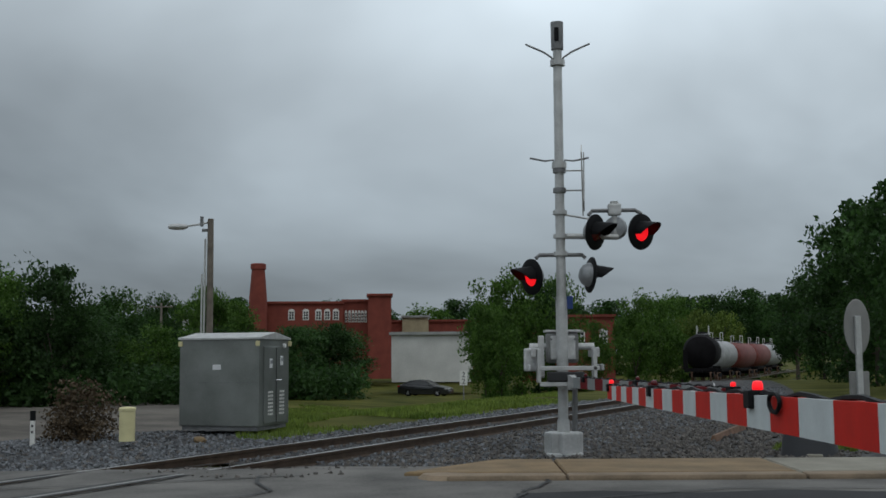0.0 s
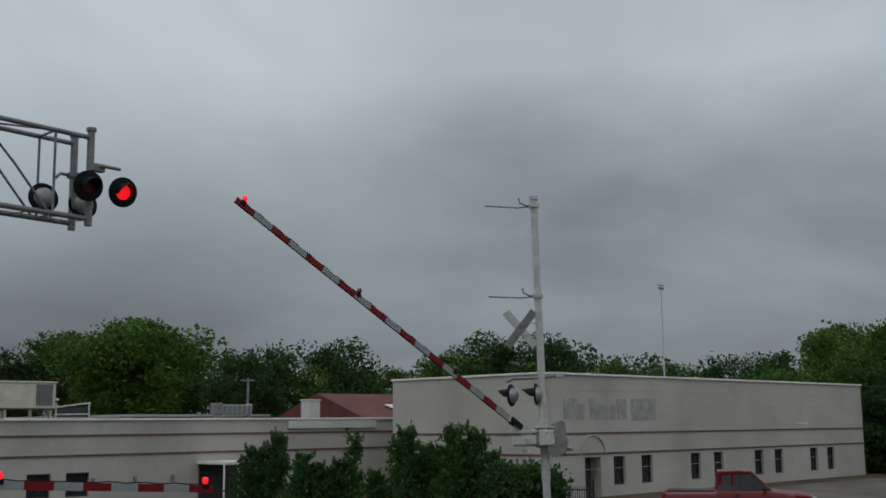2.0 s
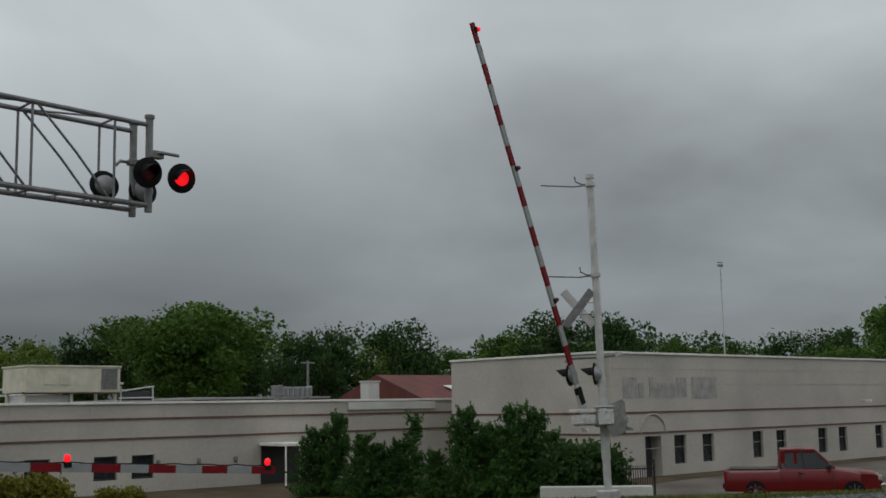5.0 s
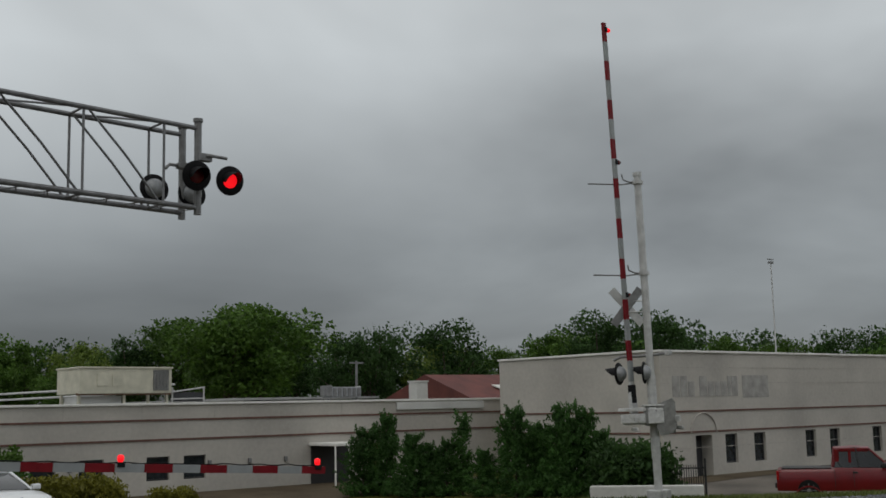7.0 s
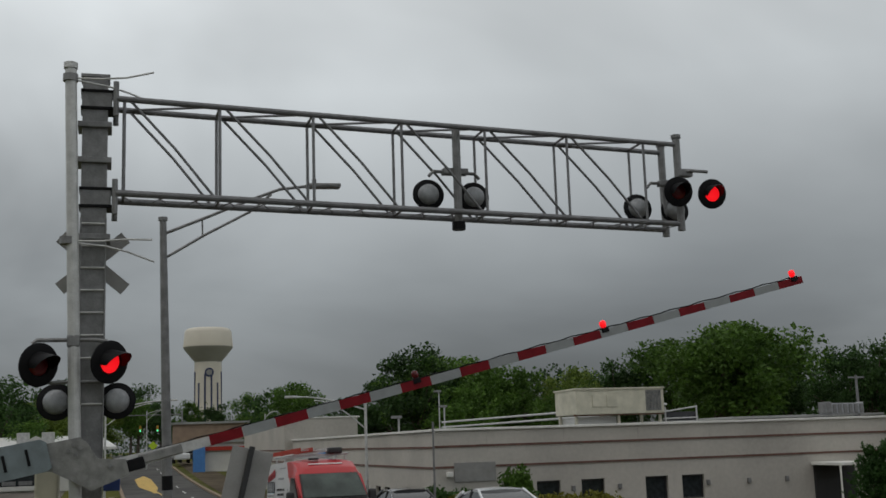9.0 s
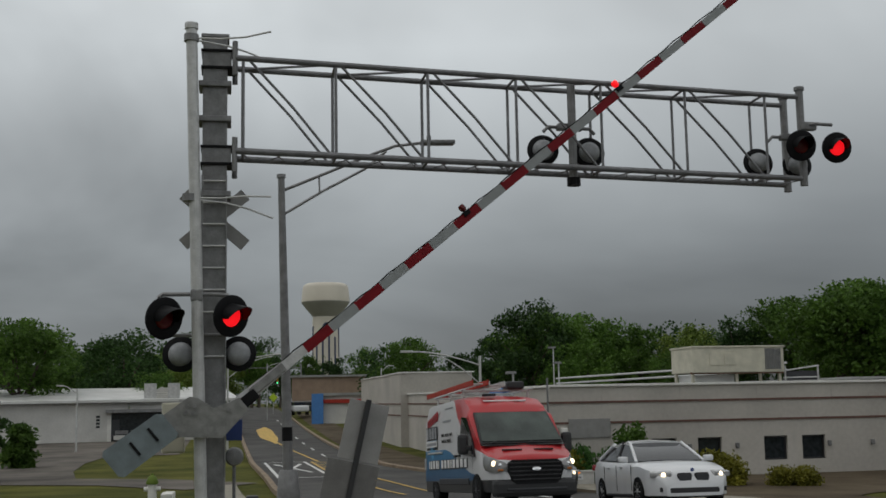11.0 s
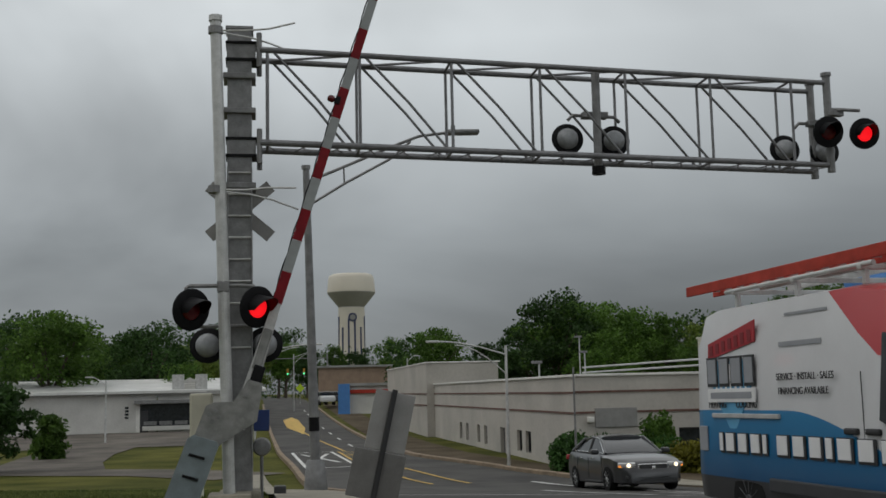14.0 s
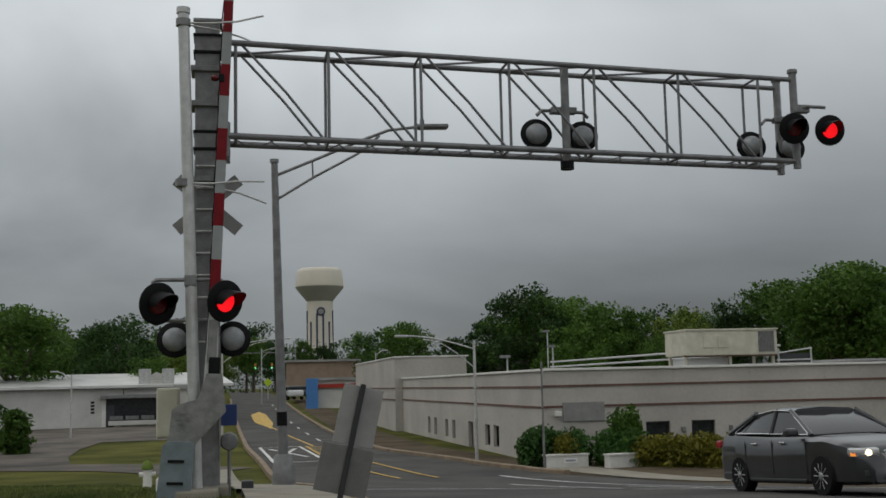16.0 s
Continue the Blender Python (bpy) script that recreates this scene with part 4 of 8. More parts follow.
def gate_arm(parent, length, bright, tall, tip_tall, lights, lit, x0=0.9, lamp_size=0.68, band=0.56):
    """A striped arm along its own +x, turning at its own origin."""
    arm = part("gate_arm", loft([[(x, -w, -h), (x, w, -h), (x, w, h), (x, -w, h)] for x, w, h in ((-0.25, 0.05, 0.12), (0.3, 0.05, 0.12), (x0, 0.03, tall * 0.42), (length, 0.02, tip_tall * 0.42))]), "galv", parent, "long tapered gate arm")
    n = round((length - x0) / band)
    d = (length - x0) / n
    # bright takes the front-lit stripe colours, otherwise those with shade painted in
    red = "arm_red_lit" if bright else "arm_red_shaded"
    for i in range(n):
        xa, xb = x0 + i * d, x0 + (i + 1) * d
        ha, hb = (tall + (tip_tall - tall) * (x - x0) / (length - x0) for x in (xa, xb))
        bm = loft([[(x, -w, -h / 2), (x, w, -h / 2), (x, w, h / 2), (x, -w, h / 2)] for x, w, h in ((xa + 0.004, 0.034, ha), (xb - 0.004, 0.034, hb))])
        part("stripe", bm, red if (n - 1 - i) % 2 == 0 else ("arm_white_lit" if bright else "arm_white_shaded"), arm)
    for k, at in enumerate(lights):
        h = tall + (tip_tall - tall) * (at - x0) / (length - x0)
        on = k in lit
        lamp = part("arm_light", turned([(r * lamp_size, q * lamp_size) for r, q in ((0.01, 0.0), (0.05, 0.0), (0.055, 0.05), (0.075, 0.06), (0.09, 0.10), (0.09, 0.17), (0.07, 0.22), (0.01, 0.235))], "Z", 16, None, (at, 0, h / 2)), "red_on" if on else "red_off", arm, "lit red arm light" if on else "dark red arm light", True)
        part("clamp", box(at, 0, h / 2 - 0.02, 0.14, 0.12, 0.09, 0.01), "black", lamp)
    return arm


def wire_on_arm(arm, length, h):
    bm = bmesh.new()
    pts = [(0.9 + (length - 1.0) * i / 60, 0.0, h + 0.012 * math.sin(i * 1.9) + 0.006) for i in range(61)]
    bent(pts, 0.012, 5, bm)
    part("cable", bm, "black", arm)


def mechanism(parent, x, y, z, rz, label="grey cast gate mechanism with counterweights"):
    m = part("gate_mechanism", box(0, 0, 0.08, 0.40, 0.54, 0.52, 0.06), "link_grey", parent, label)
    m.matrix_basis = pose(x, y, z, 0, 0, rz)
    part("cover", box(0.21, 0, 0.08, 0.05, 0.42, 0.40, 0.02), "cast", m)
    part("lip", box(0, 0, 0.36, 0.46, 0.6, 0.04, 0.012), "cast", m)
    part("shaft", rod((0, -0.55, 0.1), (0, 0.55, 0.1), 0.06), "cast", m)
    for s in (-1, 1):
        part("side_arm", box(0.18, s * 0.52, 0.0, 1.1, 0.07, 0.16, 0.02), "galv", m)
        part("guard", box(0.3, s * 0.6, -0.25, 0.9, 0.05, 0.1, 0.015), "galv", m)
    for p in (-0.2, 0.0, 0.2):
        part("bolt", rod((0.23, p, 0.22), (0.26, p, 0.22), 0.02), "galv_dark", m)
    return m


def foundation(parent, x, y, z, label=""):
    for a in (0, 90, 180, 270):
        q = part("base_casting", box(0.19, 0, 0.22, 0.2, 0.32, 0.36, 0.03), "galv", parent, label)
        q.matrix_basis = pose(x, y, z, 0, 0, a + 20)
    part("base_plate", box(x, y, z + 0.03, 0.6, 0.6, 0.07, 0.02), "galv", parent)
    part("base_collar", rod((x, y, z), (x, y, z + 0.6), 0.12, 0.10, 14), "galv", parent)


def horn_pair(parent, x, y, z, rz, reach=0.62, rise=0.22):
    """Two thin bent whip rods on a clamp."""
    for s in (-1, 1):
        pts = [(0, s * 0.07, -0.04), (0.02, s * 0.10, 0.08), (0.03, s * 0.24, rise * 0.7), (0.04, s * reach, rise * 1.25)]
        q = part("whip_rod", bent(pts, 0.017, 7), "galv_dark", parent)
        q.matrix_basis = pose(x, y, z, 0, 0, rz)
    part("clamp", rod((x, y, z - 0.06), (x, y, z + 0.04), 0.125, 0.125, 14), "galv", parent)


def crossbuck(parent, x, y, z, rz, tilt=45.0, size=1.22):
    for s in (-1, 1):
        b = part("crossbuck_board", box(0, 0, 0, 0.02, size, 0.23, 0.006), "white_paint", parent, "white crossing board, blank grey behind")
        b.matrix_basis = pose(x + 0.012 * s, y, z, s * tilt, 0, 0) if rz == 0 else Matrix.Translation((x, y, z)) @ pose(0, 0, 0, 0, 0, rz) @ pose(0.012 * s, 0, 0, s * tilt, 0, 0)


# mast beside the far pavement, east of the track
ax, ay = polar(-5.02, 19.45)
mast_a = thing("crossing_mast", ax, ay, 0.0, 0, "silver crossing signal mast with red flashers by the pavement", "crossing signal", "crossing masts")
foundation(mast_a, 0, 0, -0.1)
part("pole", rod((0, 0, 0.1), (0, 0, 6.8), 0.085, 0.075, 16), "galv", mast_a)
part("pole_collar", rod((0, 0, 1.05), (0, 0, 2.5), 0.098, 0.098, 16), "galv", mast_a)
part("pole_cap", rod((0, 0, 6.8), (0, 0, 7.28), 0.105, 0.11, 16), "galv_dark", mast_a, "grey slotted cap")
part("cap_slot", box(-0.02, -0.105, 7.05, 0.08, 0.03, 0.24, 0.01), "black", mast_a)
horn_pair(mast_a, 0, 0, 6.58, -90, 0.55, 0.25)
horn_pair(mast_a, 0, 0, 4.80, -90, 0.50, 0.09)
for k, m in ((1, "grey_panel"), (-1, "white_paint")):
    b = part("crossbuck_board", box(0, 0, 0, 0.02, 1.3, 0.23, 0.006), m, mast_a, "edge-on white crossing board")
    b.matrix_basis = Matrix.Translation((0.40 + 0.014 * k, 0.0, 4.52)) @ pose(0, 0, 0, 0, 0, -7) @ pose(0, 0, 0, k * 48, 0, 0)
for z in (4.70, 4.36):
    part("bracket", rod((0, 0, z), (0.42, 0, z), 0.014), "galv", mast_a)
    part("band", rod((0, 0, z - 0.04), (0, 0, z + 0.04), 0.11, 0.11, 14), "galv_dark", mast_a)
for z in (3.98, 3.58, 3.28):
    part("band", rod((0, 0, z - 0.035), (0, 0, z + 0.035), 0.12, 0.12, 14), "galv", mast_a)
part("strut", rod((0.05, 0, 3.95), (0.55, 0, 3.86), 0.018), "galv", mast_a)
part("light_arm", rod((0.05, 0, 3.58), (0.98, 0.02, 3.56), 0.05), "galv", mast_a)
part("junction_box", box(0.93, 0.05, 4.03, 0.22, 0.16, 0.2, 0.03), "cast", mast_a)
part("junction_box", turned([(0.01, 0), (0.07, 0), (0.07, 0.04), (0.01, 0.05)], "Z", 12, None, (0.93, 0.05, 4.13)), "cast", mast_a)
part("light_post", rod((0.93, 0.05, 3.55), (0.93, 0.05, 4.05), 0.05), "galv", mast_a)
part("light_arm", bent([(0.48, 0.0, 3.93), (0.55, 0.03, 4.01), (1.28, 0.06, 4.02), (1.38, 0.02, 3.95)], 0.035), "galv_dark", mast_a)
part("light_back", turned([(0.01, -0.1), (0.16, -0.08), (0.2, 0.0), (0.01, 0.06)], "Y", 18, None, (0.95, 0.1, 3.72)), "disc_back", mast_a, "", True)
flasher(mast_a, 0.56, -0.12, 3.63, -38, False, 5)
flasher(mast_a, 1.33, -0.12, 3.63, -52, True, 5)
part("light_arm", bent([(-0.42, -0.02, 3.2), (-0.36, 0, 3.26), (0.36, 0, 3.26), (0.42, 0, 3.2)], 0.035), "galv_dark", mast_a)
flasher(mast_a, -0.48, -0.05, 2.89, -148, True, 5)
flasher(mast_a, 0.48, 0.0, 2.92, 12, False, 5)
part("number_plate", box(0.13, -0.12, 2.45, 0.1, 0.02, 0.22, 0.01), "blue_sign", mast_a, "small blue emergency notice")
mech = mechanism(mast_a, 0.02, 0.30, 1.62, -90)
part("counterweight", box(-0.52, -0.1, 1.5, 0.26, 0.16, 0.38, 0.03), "cast", mast_a)
part("counterweight", box(-0.36, -0.1, 1.55, 0.1, 0.1, 0.7, 0.02), "galv", mast_a)
part("frame_bar", box(0.08, -0.42, 1.36, 0.98, 0.06, 0.07, 0.01), "galv", mast_a)
part("frame_bar", box(0.08, -0.42, 1.1, 0.98, 0.06, 0.07, 0.01), "galv", mast_a)
part("frame_bar", box(-0.42, -0.3, 1.4, 0.06, 0.3, 0.55, 0.01), "galv", mast_a)
part("frame_bar", box(0.5, -0.3, 1.42, 0.06, 0.3, 0.5, 0.01), "galv", mast_a)
part("motor", box(0.02, -0.32, 1.22, 0.6, 0.3, 0.16, 0.02), "trim_black", mast_a)
part("conduit", rod((0.2, 0.16, 0.0), (0.22, 0.14, 1.25), 0.045), "galv_dark", mast_a)
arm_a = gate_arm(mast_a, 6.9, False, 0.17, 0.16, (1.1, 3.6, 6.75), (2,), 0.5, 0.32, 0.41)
wire_on_arm(arm_a, 6.8, 0.085)

# mast at the camera's own side, seen by its arm alone
mast_e = thing("crossing_mast", 1.12, -0.5, 0.0, 0, "silver crossing gate mast beside the near pavement", "crossing signal", "crossing masts")
foundation(mast_e, 0, 0, 0.13)
part("pole", rod((0, 0, 0.15), (0, 0, 4.5), 0.085, 0.08, 16), "galv", mast_e)
mechanism(mast_e, 0.0, -0.05, 1.42, 90)
arm_e = gate_arm(mast_e, 13.85, True, 0.165, 0.15, (6.15, 10.0, 13.7), (0, 2), 0.7, 0.3, 0.5)
wire_on_arm(arm_e, 13.7, 0.08)
part("cable_loop", bent([(5.6 + 0.10 * math.cos(a / 5), 0.05, 0.06 + 0.035 * math.sin(a / 5) * (1.4 if a > 15 else 1)) for a in range(0, 32)], 0.011, 5), "black", arm_e)

# mast before the long white building
cx, cy = polar(39.36, 31.8)
cz = land(cx, cy)
mast_c = thing("crossing_mast", cx, cy, cz, 0, "silver crossing mast with a rising striped gate arm", "crossing signal", "crossing masts")
mast_c.matrix_basis = pose(cx, cy, cz) @ Matrix.Rotation(radians(-1.3), 4, Vector((cx, cy, 0)).normalized())
foundation(mast_c, 0, 0, -0.02)
part("pole", rod((0, 0, 0.1), (0, 0, 8.97), 0.11, 0.10, 14), "galv", mast_c)
part("pole_collar", rod((0, 0, 1.2), (0, 0, 3.4), 0.125, 0.125, 14), "galv", mast_c)
part("pole_cap", rod((0, 0, 8.92), (0, 0, 9.02), 0.125, 0.125, 14), "galv", mast_c)
for z in (8.74, 6.2):
    part("whip_rod", bent([(0, 0, z), (-0.3, -0.35, z - 0.04), (-0.55, -0.75, z - 0.02), (-0.8, -1.15, z + 0.0)], 0.02, 6), "galv_dark", mast_c)
    part("whip_rod", bent([(0, 0, z), (-0.15, -0.2, z + 0.02), (-0.25, -0.32, z + 0.1), (-0.26, -0.34, z + 0.24)], 0.022, 6), "galv_dark", mast_c)
    part("clamp", rod((0, 0, z - 0.05), (0, 0, z + 0.05), 0.15, 0.15, 12), "galv", mast_c)
for s, w, lab in ((1, "galv_dark", "grey back of a crossing board"), (-1, "galv", "grey back of a crossing board")):
    b = part("crossbuck_board", box(0, 0, 0, 0.02, 1.25, 0.23, 0.006), w, mast_c, lab)
    b.matrix_basis = Matrix.Translation((-0.32, -0.42, 5.3)) @ pose(0, 0, 0, 0, 0, -36) @ pose(0.014 * s, 0, 0, s * 50, 0, 0)
for z in (5.45, 5.15):
    part("bracket", rod((0, 0, z), (-0.32, -0.42, z), 0.02), "galv", mast_c)
part("light_arm", bent([(-0.75, -0.62, 3.86), (-0.6, -0.5, 3.95), (0, 0, 3.95), (0.42, 0.32, 4.0)], 0.04), "galv_dark", mast_c)
flasher(mast_c, -0.66, -0.50, 3.5, -162, False, 0)
flasher(mast_c, -0.08, -0.14, 3.5, -150, False, 0)
part("counter_light", box(0.4, 0.3, 4.0, 0.16, 0.16, 0.14, 0.02), "galv", mast_c)
mechanism(mast_c, 0.12, -0.1, 2.25, -40)
face_turn = 40.0
for name, bm in (("tray_bar", box(-0.42, -0.34, 2.52, 1.0, 0.07, 0.09, 0.012)), ("tray_bar", box(-0.42, 0.30, 2.52, 1.0, 0.07, 0.09, 0.012)), ("tray_bar", box(-0.90, -0.02, 2.52, 0.07, 0.62, 0.09, 0.012)), ("tray_bar", box(0.06, -0.02, 2.52, 0.07, 0.62, 0.09, 0.012)), ("tray_plate", box(-0.42, -0.30, 2.28, 0.9, 0.06, 0.24, 0.015)), ("tray_plate", box(-0.42, 0.0, 2.14, 0.8, 0.5, 0.06, 0.015))):
    part(name, bm, "cast", mast_c).matrix_basis = pose(0, 0, 0, 0, 0, face_turn)
part("cast_link", plate([(0.06, 2.62), (0.50, 2.78), (0.58, 2.70), (0.60, 2.02), (0.46, 1.86), (0.16, 1.80), (0.06, 2.05), (0.24, 2.34)], 0.16), "link_grey", mast_c, "grey cast arm support").matrix_basis = pose(0, 0, 0, 0, 0, face_turn) @ pose(0, -0.26, 0)
part("counterweight", box(0.36, 0.26, 2.15, 0.42, 0.12, 0.62, 0.04), "link_grey", mast_c).matrix_basis = pose(0, 0, 0, 0, 0, face_turn)
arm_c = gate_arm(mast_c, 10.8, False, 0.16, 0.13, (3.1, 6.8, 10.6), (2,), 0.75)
part("arm_joint", box(0.42, 0, 0, 0.5, 0.14, 0.2, 0.04), "black", arm_c, "dark bolted arm joint")
wire_on_arm(arm_c, 10.65, 0.08)

# cantilever over the street
dx, dy = -20.0, -0.28
dz = land(dx, dy)
mast_d = thing("cantilever_signal", dx, dy, 0.0, 0, "grey cantilever signal bridge with truss arm over the street", "crossing signal")
part("column", box(0, 0, 4.0 + dz / 2, 0.42, 0.42, 7.95 - dz, 0.03), "galv_dark", mast_d)
part("column_cap", box(0, 0, 7.99, 0.48, 0.48, 0.06, 0.01), "galv_dark", mast_d)
for z in (7.57, 5.86):
    part("truss_bracket", box(0.0, 0.03, z, 0.46, 0.5, 0.3, 0.02), "galv_dark", mast_d, "grey bolted bracket")
    for k in (-0.15, 0.15):
        part("bracket_flange", box(0.0, 0.05, z + k, 0.5, 0.58, 0.05, 0.01), "black", mast_d, "dark bolted flange")
    for s in (-1, 1):
        part("bracket_bolt", rod((0.3 * s, 0.34, z - 0.3), (0.3 * s, 0.34, z + 0.3), 0.05), "galv_dark", mast_d)
for z in (7.12, 6.5, 5.18):
    part("column_band", box(0, 0, z, 0.56, 0.56, 0.1, 0.015), "galv_dark", mast_d)
for z in steps(2.4, 5.4, 0.38):
    part("rung", rod((0.26, -0.2, z), (0.26, 0.2, z), 0.018, 0.018, 6), "galv", mast_d)
for y in (-0.2, 0.2):
    part("ladder_rail", rod((0.26, y, 0.4), (0.26, y, 5.5), 0.02, 0.02, 6), "galv_dark", mast_d)
T0, T1, TT, TB, TW = 0.45, 11.38, 7.57, 5.92, 0.34


def tp(x, y, z):
    """The arm swings a little away from square."""
    return x - 0.08 * y, y, z - 0.0115 * (y - 0.45)


for sx in (-1, 1):
    part("top_chord", rod(tp(sx * TW, T0 - 0.1, TT), tp(sx * TW, T1, TT), 0.055, 0.05, 12), "truss", mast_d)
    part("bottom_chord", rod(tp(sx * TW, T0 - 0.1, TB), tp(sx * TW, T1, TB), 0.06, 0.055, 12), "truss", mast_d)
bays = [0.48, 2.1, 3.78, 5.46, 7.14, 8.88, 10.6]
for i, y in enumerate(bays):
    for sx in (-1, 1):
        part("truss_post", rod(tp(sx * TW, y, TB), tp(sx * TW, y, TT), 0.028, 0.028, 8), "truss", mast_d)
        if i + 1 < len(bays):
            mid = tp(sx * TW, (y + bays[i + 1]) / 2 + 0.05, (TT + TB) / 2)
            part("truss_brace", bent([tp(sx * TW, y + 0.08, TT), mid, tp(sx * TW, bays[i + 1] - 0.08, TB)], 0.025, 7), "truss", mast_d)
    part("truss_tie", rod(tp(-TW, y, TT), tp(TW, y, TT), 0.025, 0.025, 7), "truss", mast_d)
    part("truss_tie", rod(tp(-TW, y, TB), tp(TW, y, TB), 0.025, 0.025, 7), "truss", mast_d)
    if i + 1 < len(bays):
        part("truss_brace", rod(tp(-TW, y, TT), tp(TW, bays[i + 1], TT), 0.022, 0.022, 7), "truss", mast_d)
for i, y in enumerate(steps(T0 + 0.2, T1 - 0.2, 0.3)):
    part("lacing_bar", rod(tp(-TW, y, TB), tp(TW, y + (0.28 if i % 2 else -0.28), TB), 0.012, 0.012, 5), "truss", mast_d)
for sx in (-1, 1):
    part("end_post", rod(tp(sx * TW, T1, TB - 0.14), tp(sx * TW, T1, TT + 0.14), 0.075, 0.075, 12), "galv_dark", mast_d)
    part("end_cap", rod(tp(sx * TW, T1, TT + 0.13), tp(sx * TW, T1, TT + 0.2), 0.1, 0.1, 12), "galv_dark", mast_d)
part("light_post", rod(tp(0.1, 6.62, TB - 0.2), tp(0.1, 6.62, TT + 0.05), 0.08, 0.08, 12), "galv_dark", mast_d)
part("post_cap", rod(tp(0.1, 6.62, TB - 0.3), tp(0.1, 6.62, TB - 0.15), 0.13, 0.13, 12), "black", mast_d)
for y, zc in ((6.62, 6.70), (T1, 6.76)):
    part("light_arm", bent([tp(-0.1, y - 0.52, zc - 0.02), tp(-0.1, y - 0.42, zc + 0.08), tp(-0.1, y + 0.42, zc + 0.08), tp(-0.1, y + 0.52, zc - 0.02)], 0.035), "galv_dark", mast_d)
    part("junction_box", box(*tp(-0.05, y, zc + 0.08), 0.2, 0.5, 0.12, 0.02), "galv_dark", mast_d)
for y in (6.12, 7.06):
    flasher(mast_d, *tp(-0.22, y, 6.35), 180 - 4, False, 6)
for y in (T1 - 0.68, T1 + 0.2):
    flasher(mast_d, *tp(-0.25, y, 6.33), 180 - 4, False, 6)
part("light_arm", bent([tp(0.3, T1, 6.98), tp(0.5, T1 + 0.2, 7.0), tp(0.5, T1 + 0.6, 7.0)], 0.035), "galv_dark", mast_d)
part("junction_box", box(*tp(0.38, T1 + 0.12, 6.97), 0.16, 0.32, 0.16, 0.02), "galv_dark", mast_d)
flasher(mast_d, *tp(0.55, T1 - 0.15, 6.53), -4, False, 8)
flasher(mast_d, *tp(0.55, T1 + 0.64, 6.53), -4, True, 8)
# lower mast standing before the column
px, py = 0.55, -0.40
part("gate_pole", rod((px, py + 0.24, dz), (px, py, 8.02), 0.1, 0.095, 16), "galv", mast_d, "pale silver tube mast before the column")
part("gate_pole_cap", rod((px, py, 7.98), (px, py, 8.08), 0.115, 0.115, 16), "galv", mast_d)
for z in (7.82, 5.05):
    part("whip_rod", bent([(px, py, z), (px + 0.1, py + 0.5, z - 0.02), (px + 0.1, py + 0.9, z + 0.02), (px + 0.1, py + 1.35, z + 0.14 if z > 6 else z + 0.02)], 0.018, 6), "galv", mast_d)
    part("whip_rod", bent([(px, py, z - 0.02), (px - 0.2, py + 0.6, z - 0.05), (px - 0.3, py + 0.95, z - 0.12), (px - 0.35, py + 1.4, z - 0.28)], 0.018, 6), "galv", mast_d)
    part("clamp", rod((px, py, z - 0.06), (px, py, z + 0.06), 0.125, 0.125, 14), "galv_dark", mast_d)
for s in (-1, 1):
    b = part("crossbuck_board", box(0, 0, 0, 0.02, 1.4, 0.23, 0.006), "grey_panel", mast_d, "grey back of a crossing board")
    b.matrix_basis = pose(-0.32 + 0.014 * s, 0.0, 4.82, s * 40, 0, 0)
part("light_arm", bent([(px, py - 0.5, 3.36), (px, py - 0.42, 3.42), (px, py + 0.45, 3.42), (px, py + 0.66, 3.40)], 0.035), "galv_dark", mast_d)
part("light_clamp", box(px, py + 0.13, 3.40, 0.2, 0.2, 0.2, 0.03), "galv_dark", mast_d)
flasher(mast_d, px + 0.12, py - 0.40, 3.02, 36, False, 8, 1.15)
flasher(mast_d, px + 0.12, py + 0.68, 3.05, 36, True, 8, 1.15)
part("light_arm", bent([(px - 0.15, py - 0.4, 2.75), (px - 0.15, py + 0.6, 2.75)], 0.03), "galv_dark", mast_d)
flasher(mast_d, px - 0.45, py - 0.14, 2.45, 176, False, 6)
flasher(mast_d, px - 0.45, py + 0.82, 2.45, 176, False, 6)
part("cabinet", box(-0.35, -0.66, 1.22, 0.4, 0.38, 0.85, 0.04), "hvac", mast_d, "beige cabinet behind the mast")
part("meter", turned([(0.01, 0.0), (0.15, 0.0), (0.16, 0.06), (0.13, 0.16), (0.01, 0.18)], "X", 18, None, (-0.15, 0.36, 0.72)), "galv_dark", mast_d, "round grey meter", True)
part("conduit", rod((-0.2, 0.36, dz), (-0.2, 0.36, 0.7), 0.03), "galv_dark", mast_d)
part("blue_notice", box(-0.3, 0.36, 1.16, 0.02, 0.27, 0.36, 0.01), "blue_sign", mast_d)
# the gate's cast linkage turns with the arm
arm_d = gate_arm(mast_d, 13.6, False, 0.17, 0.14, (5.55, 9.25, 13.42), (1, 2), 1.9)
wire_on_arm(arm_d, 13.45, 0.085)
part("cast_link", plate([(-0.70, 0.30), (-0.55, 0.24), (-0.05, -0.20), (0.08, -0.18), (0.56, -0.11), (0.56, 0.14), (0.40, 0.18), (0.14, 0.27), (0.05, 0.55), (-0.04, 0.66), (-0.70, 0.70)], 0.16, pose(0, -0.12, -0.07)), "link_grey", arm_d, "grey cast arm support")
part("arm_joint", box(0.68, -0.06, -0.05, 0.30, 0.17, 0.19, 0.03), "black", arm_d, "dark bolted arm joint")
part("arm_sleeve", box(1.1, -0.05, 0.0, 0.7, 0.12, 0.15, 0.02), "link_grey", arm_d)
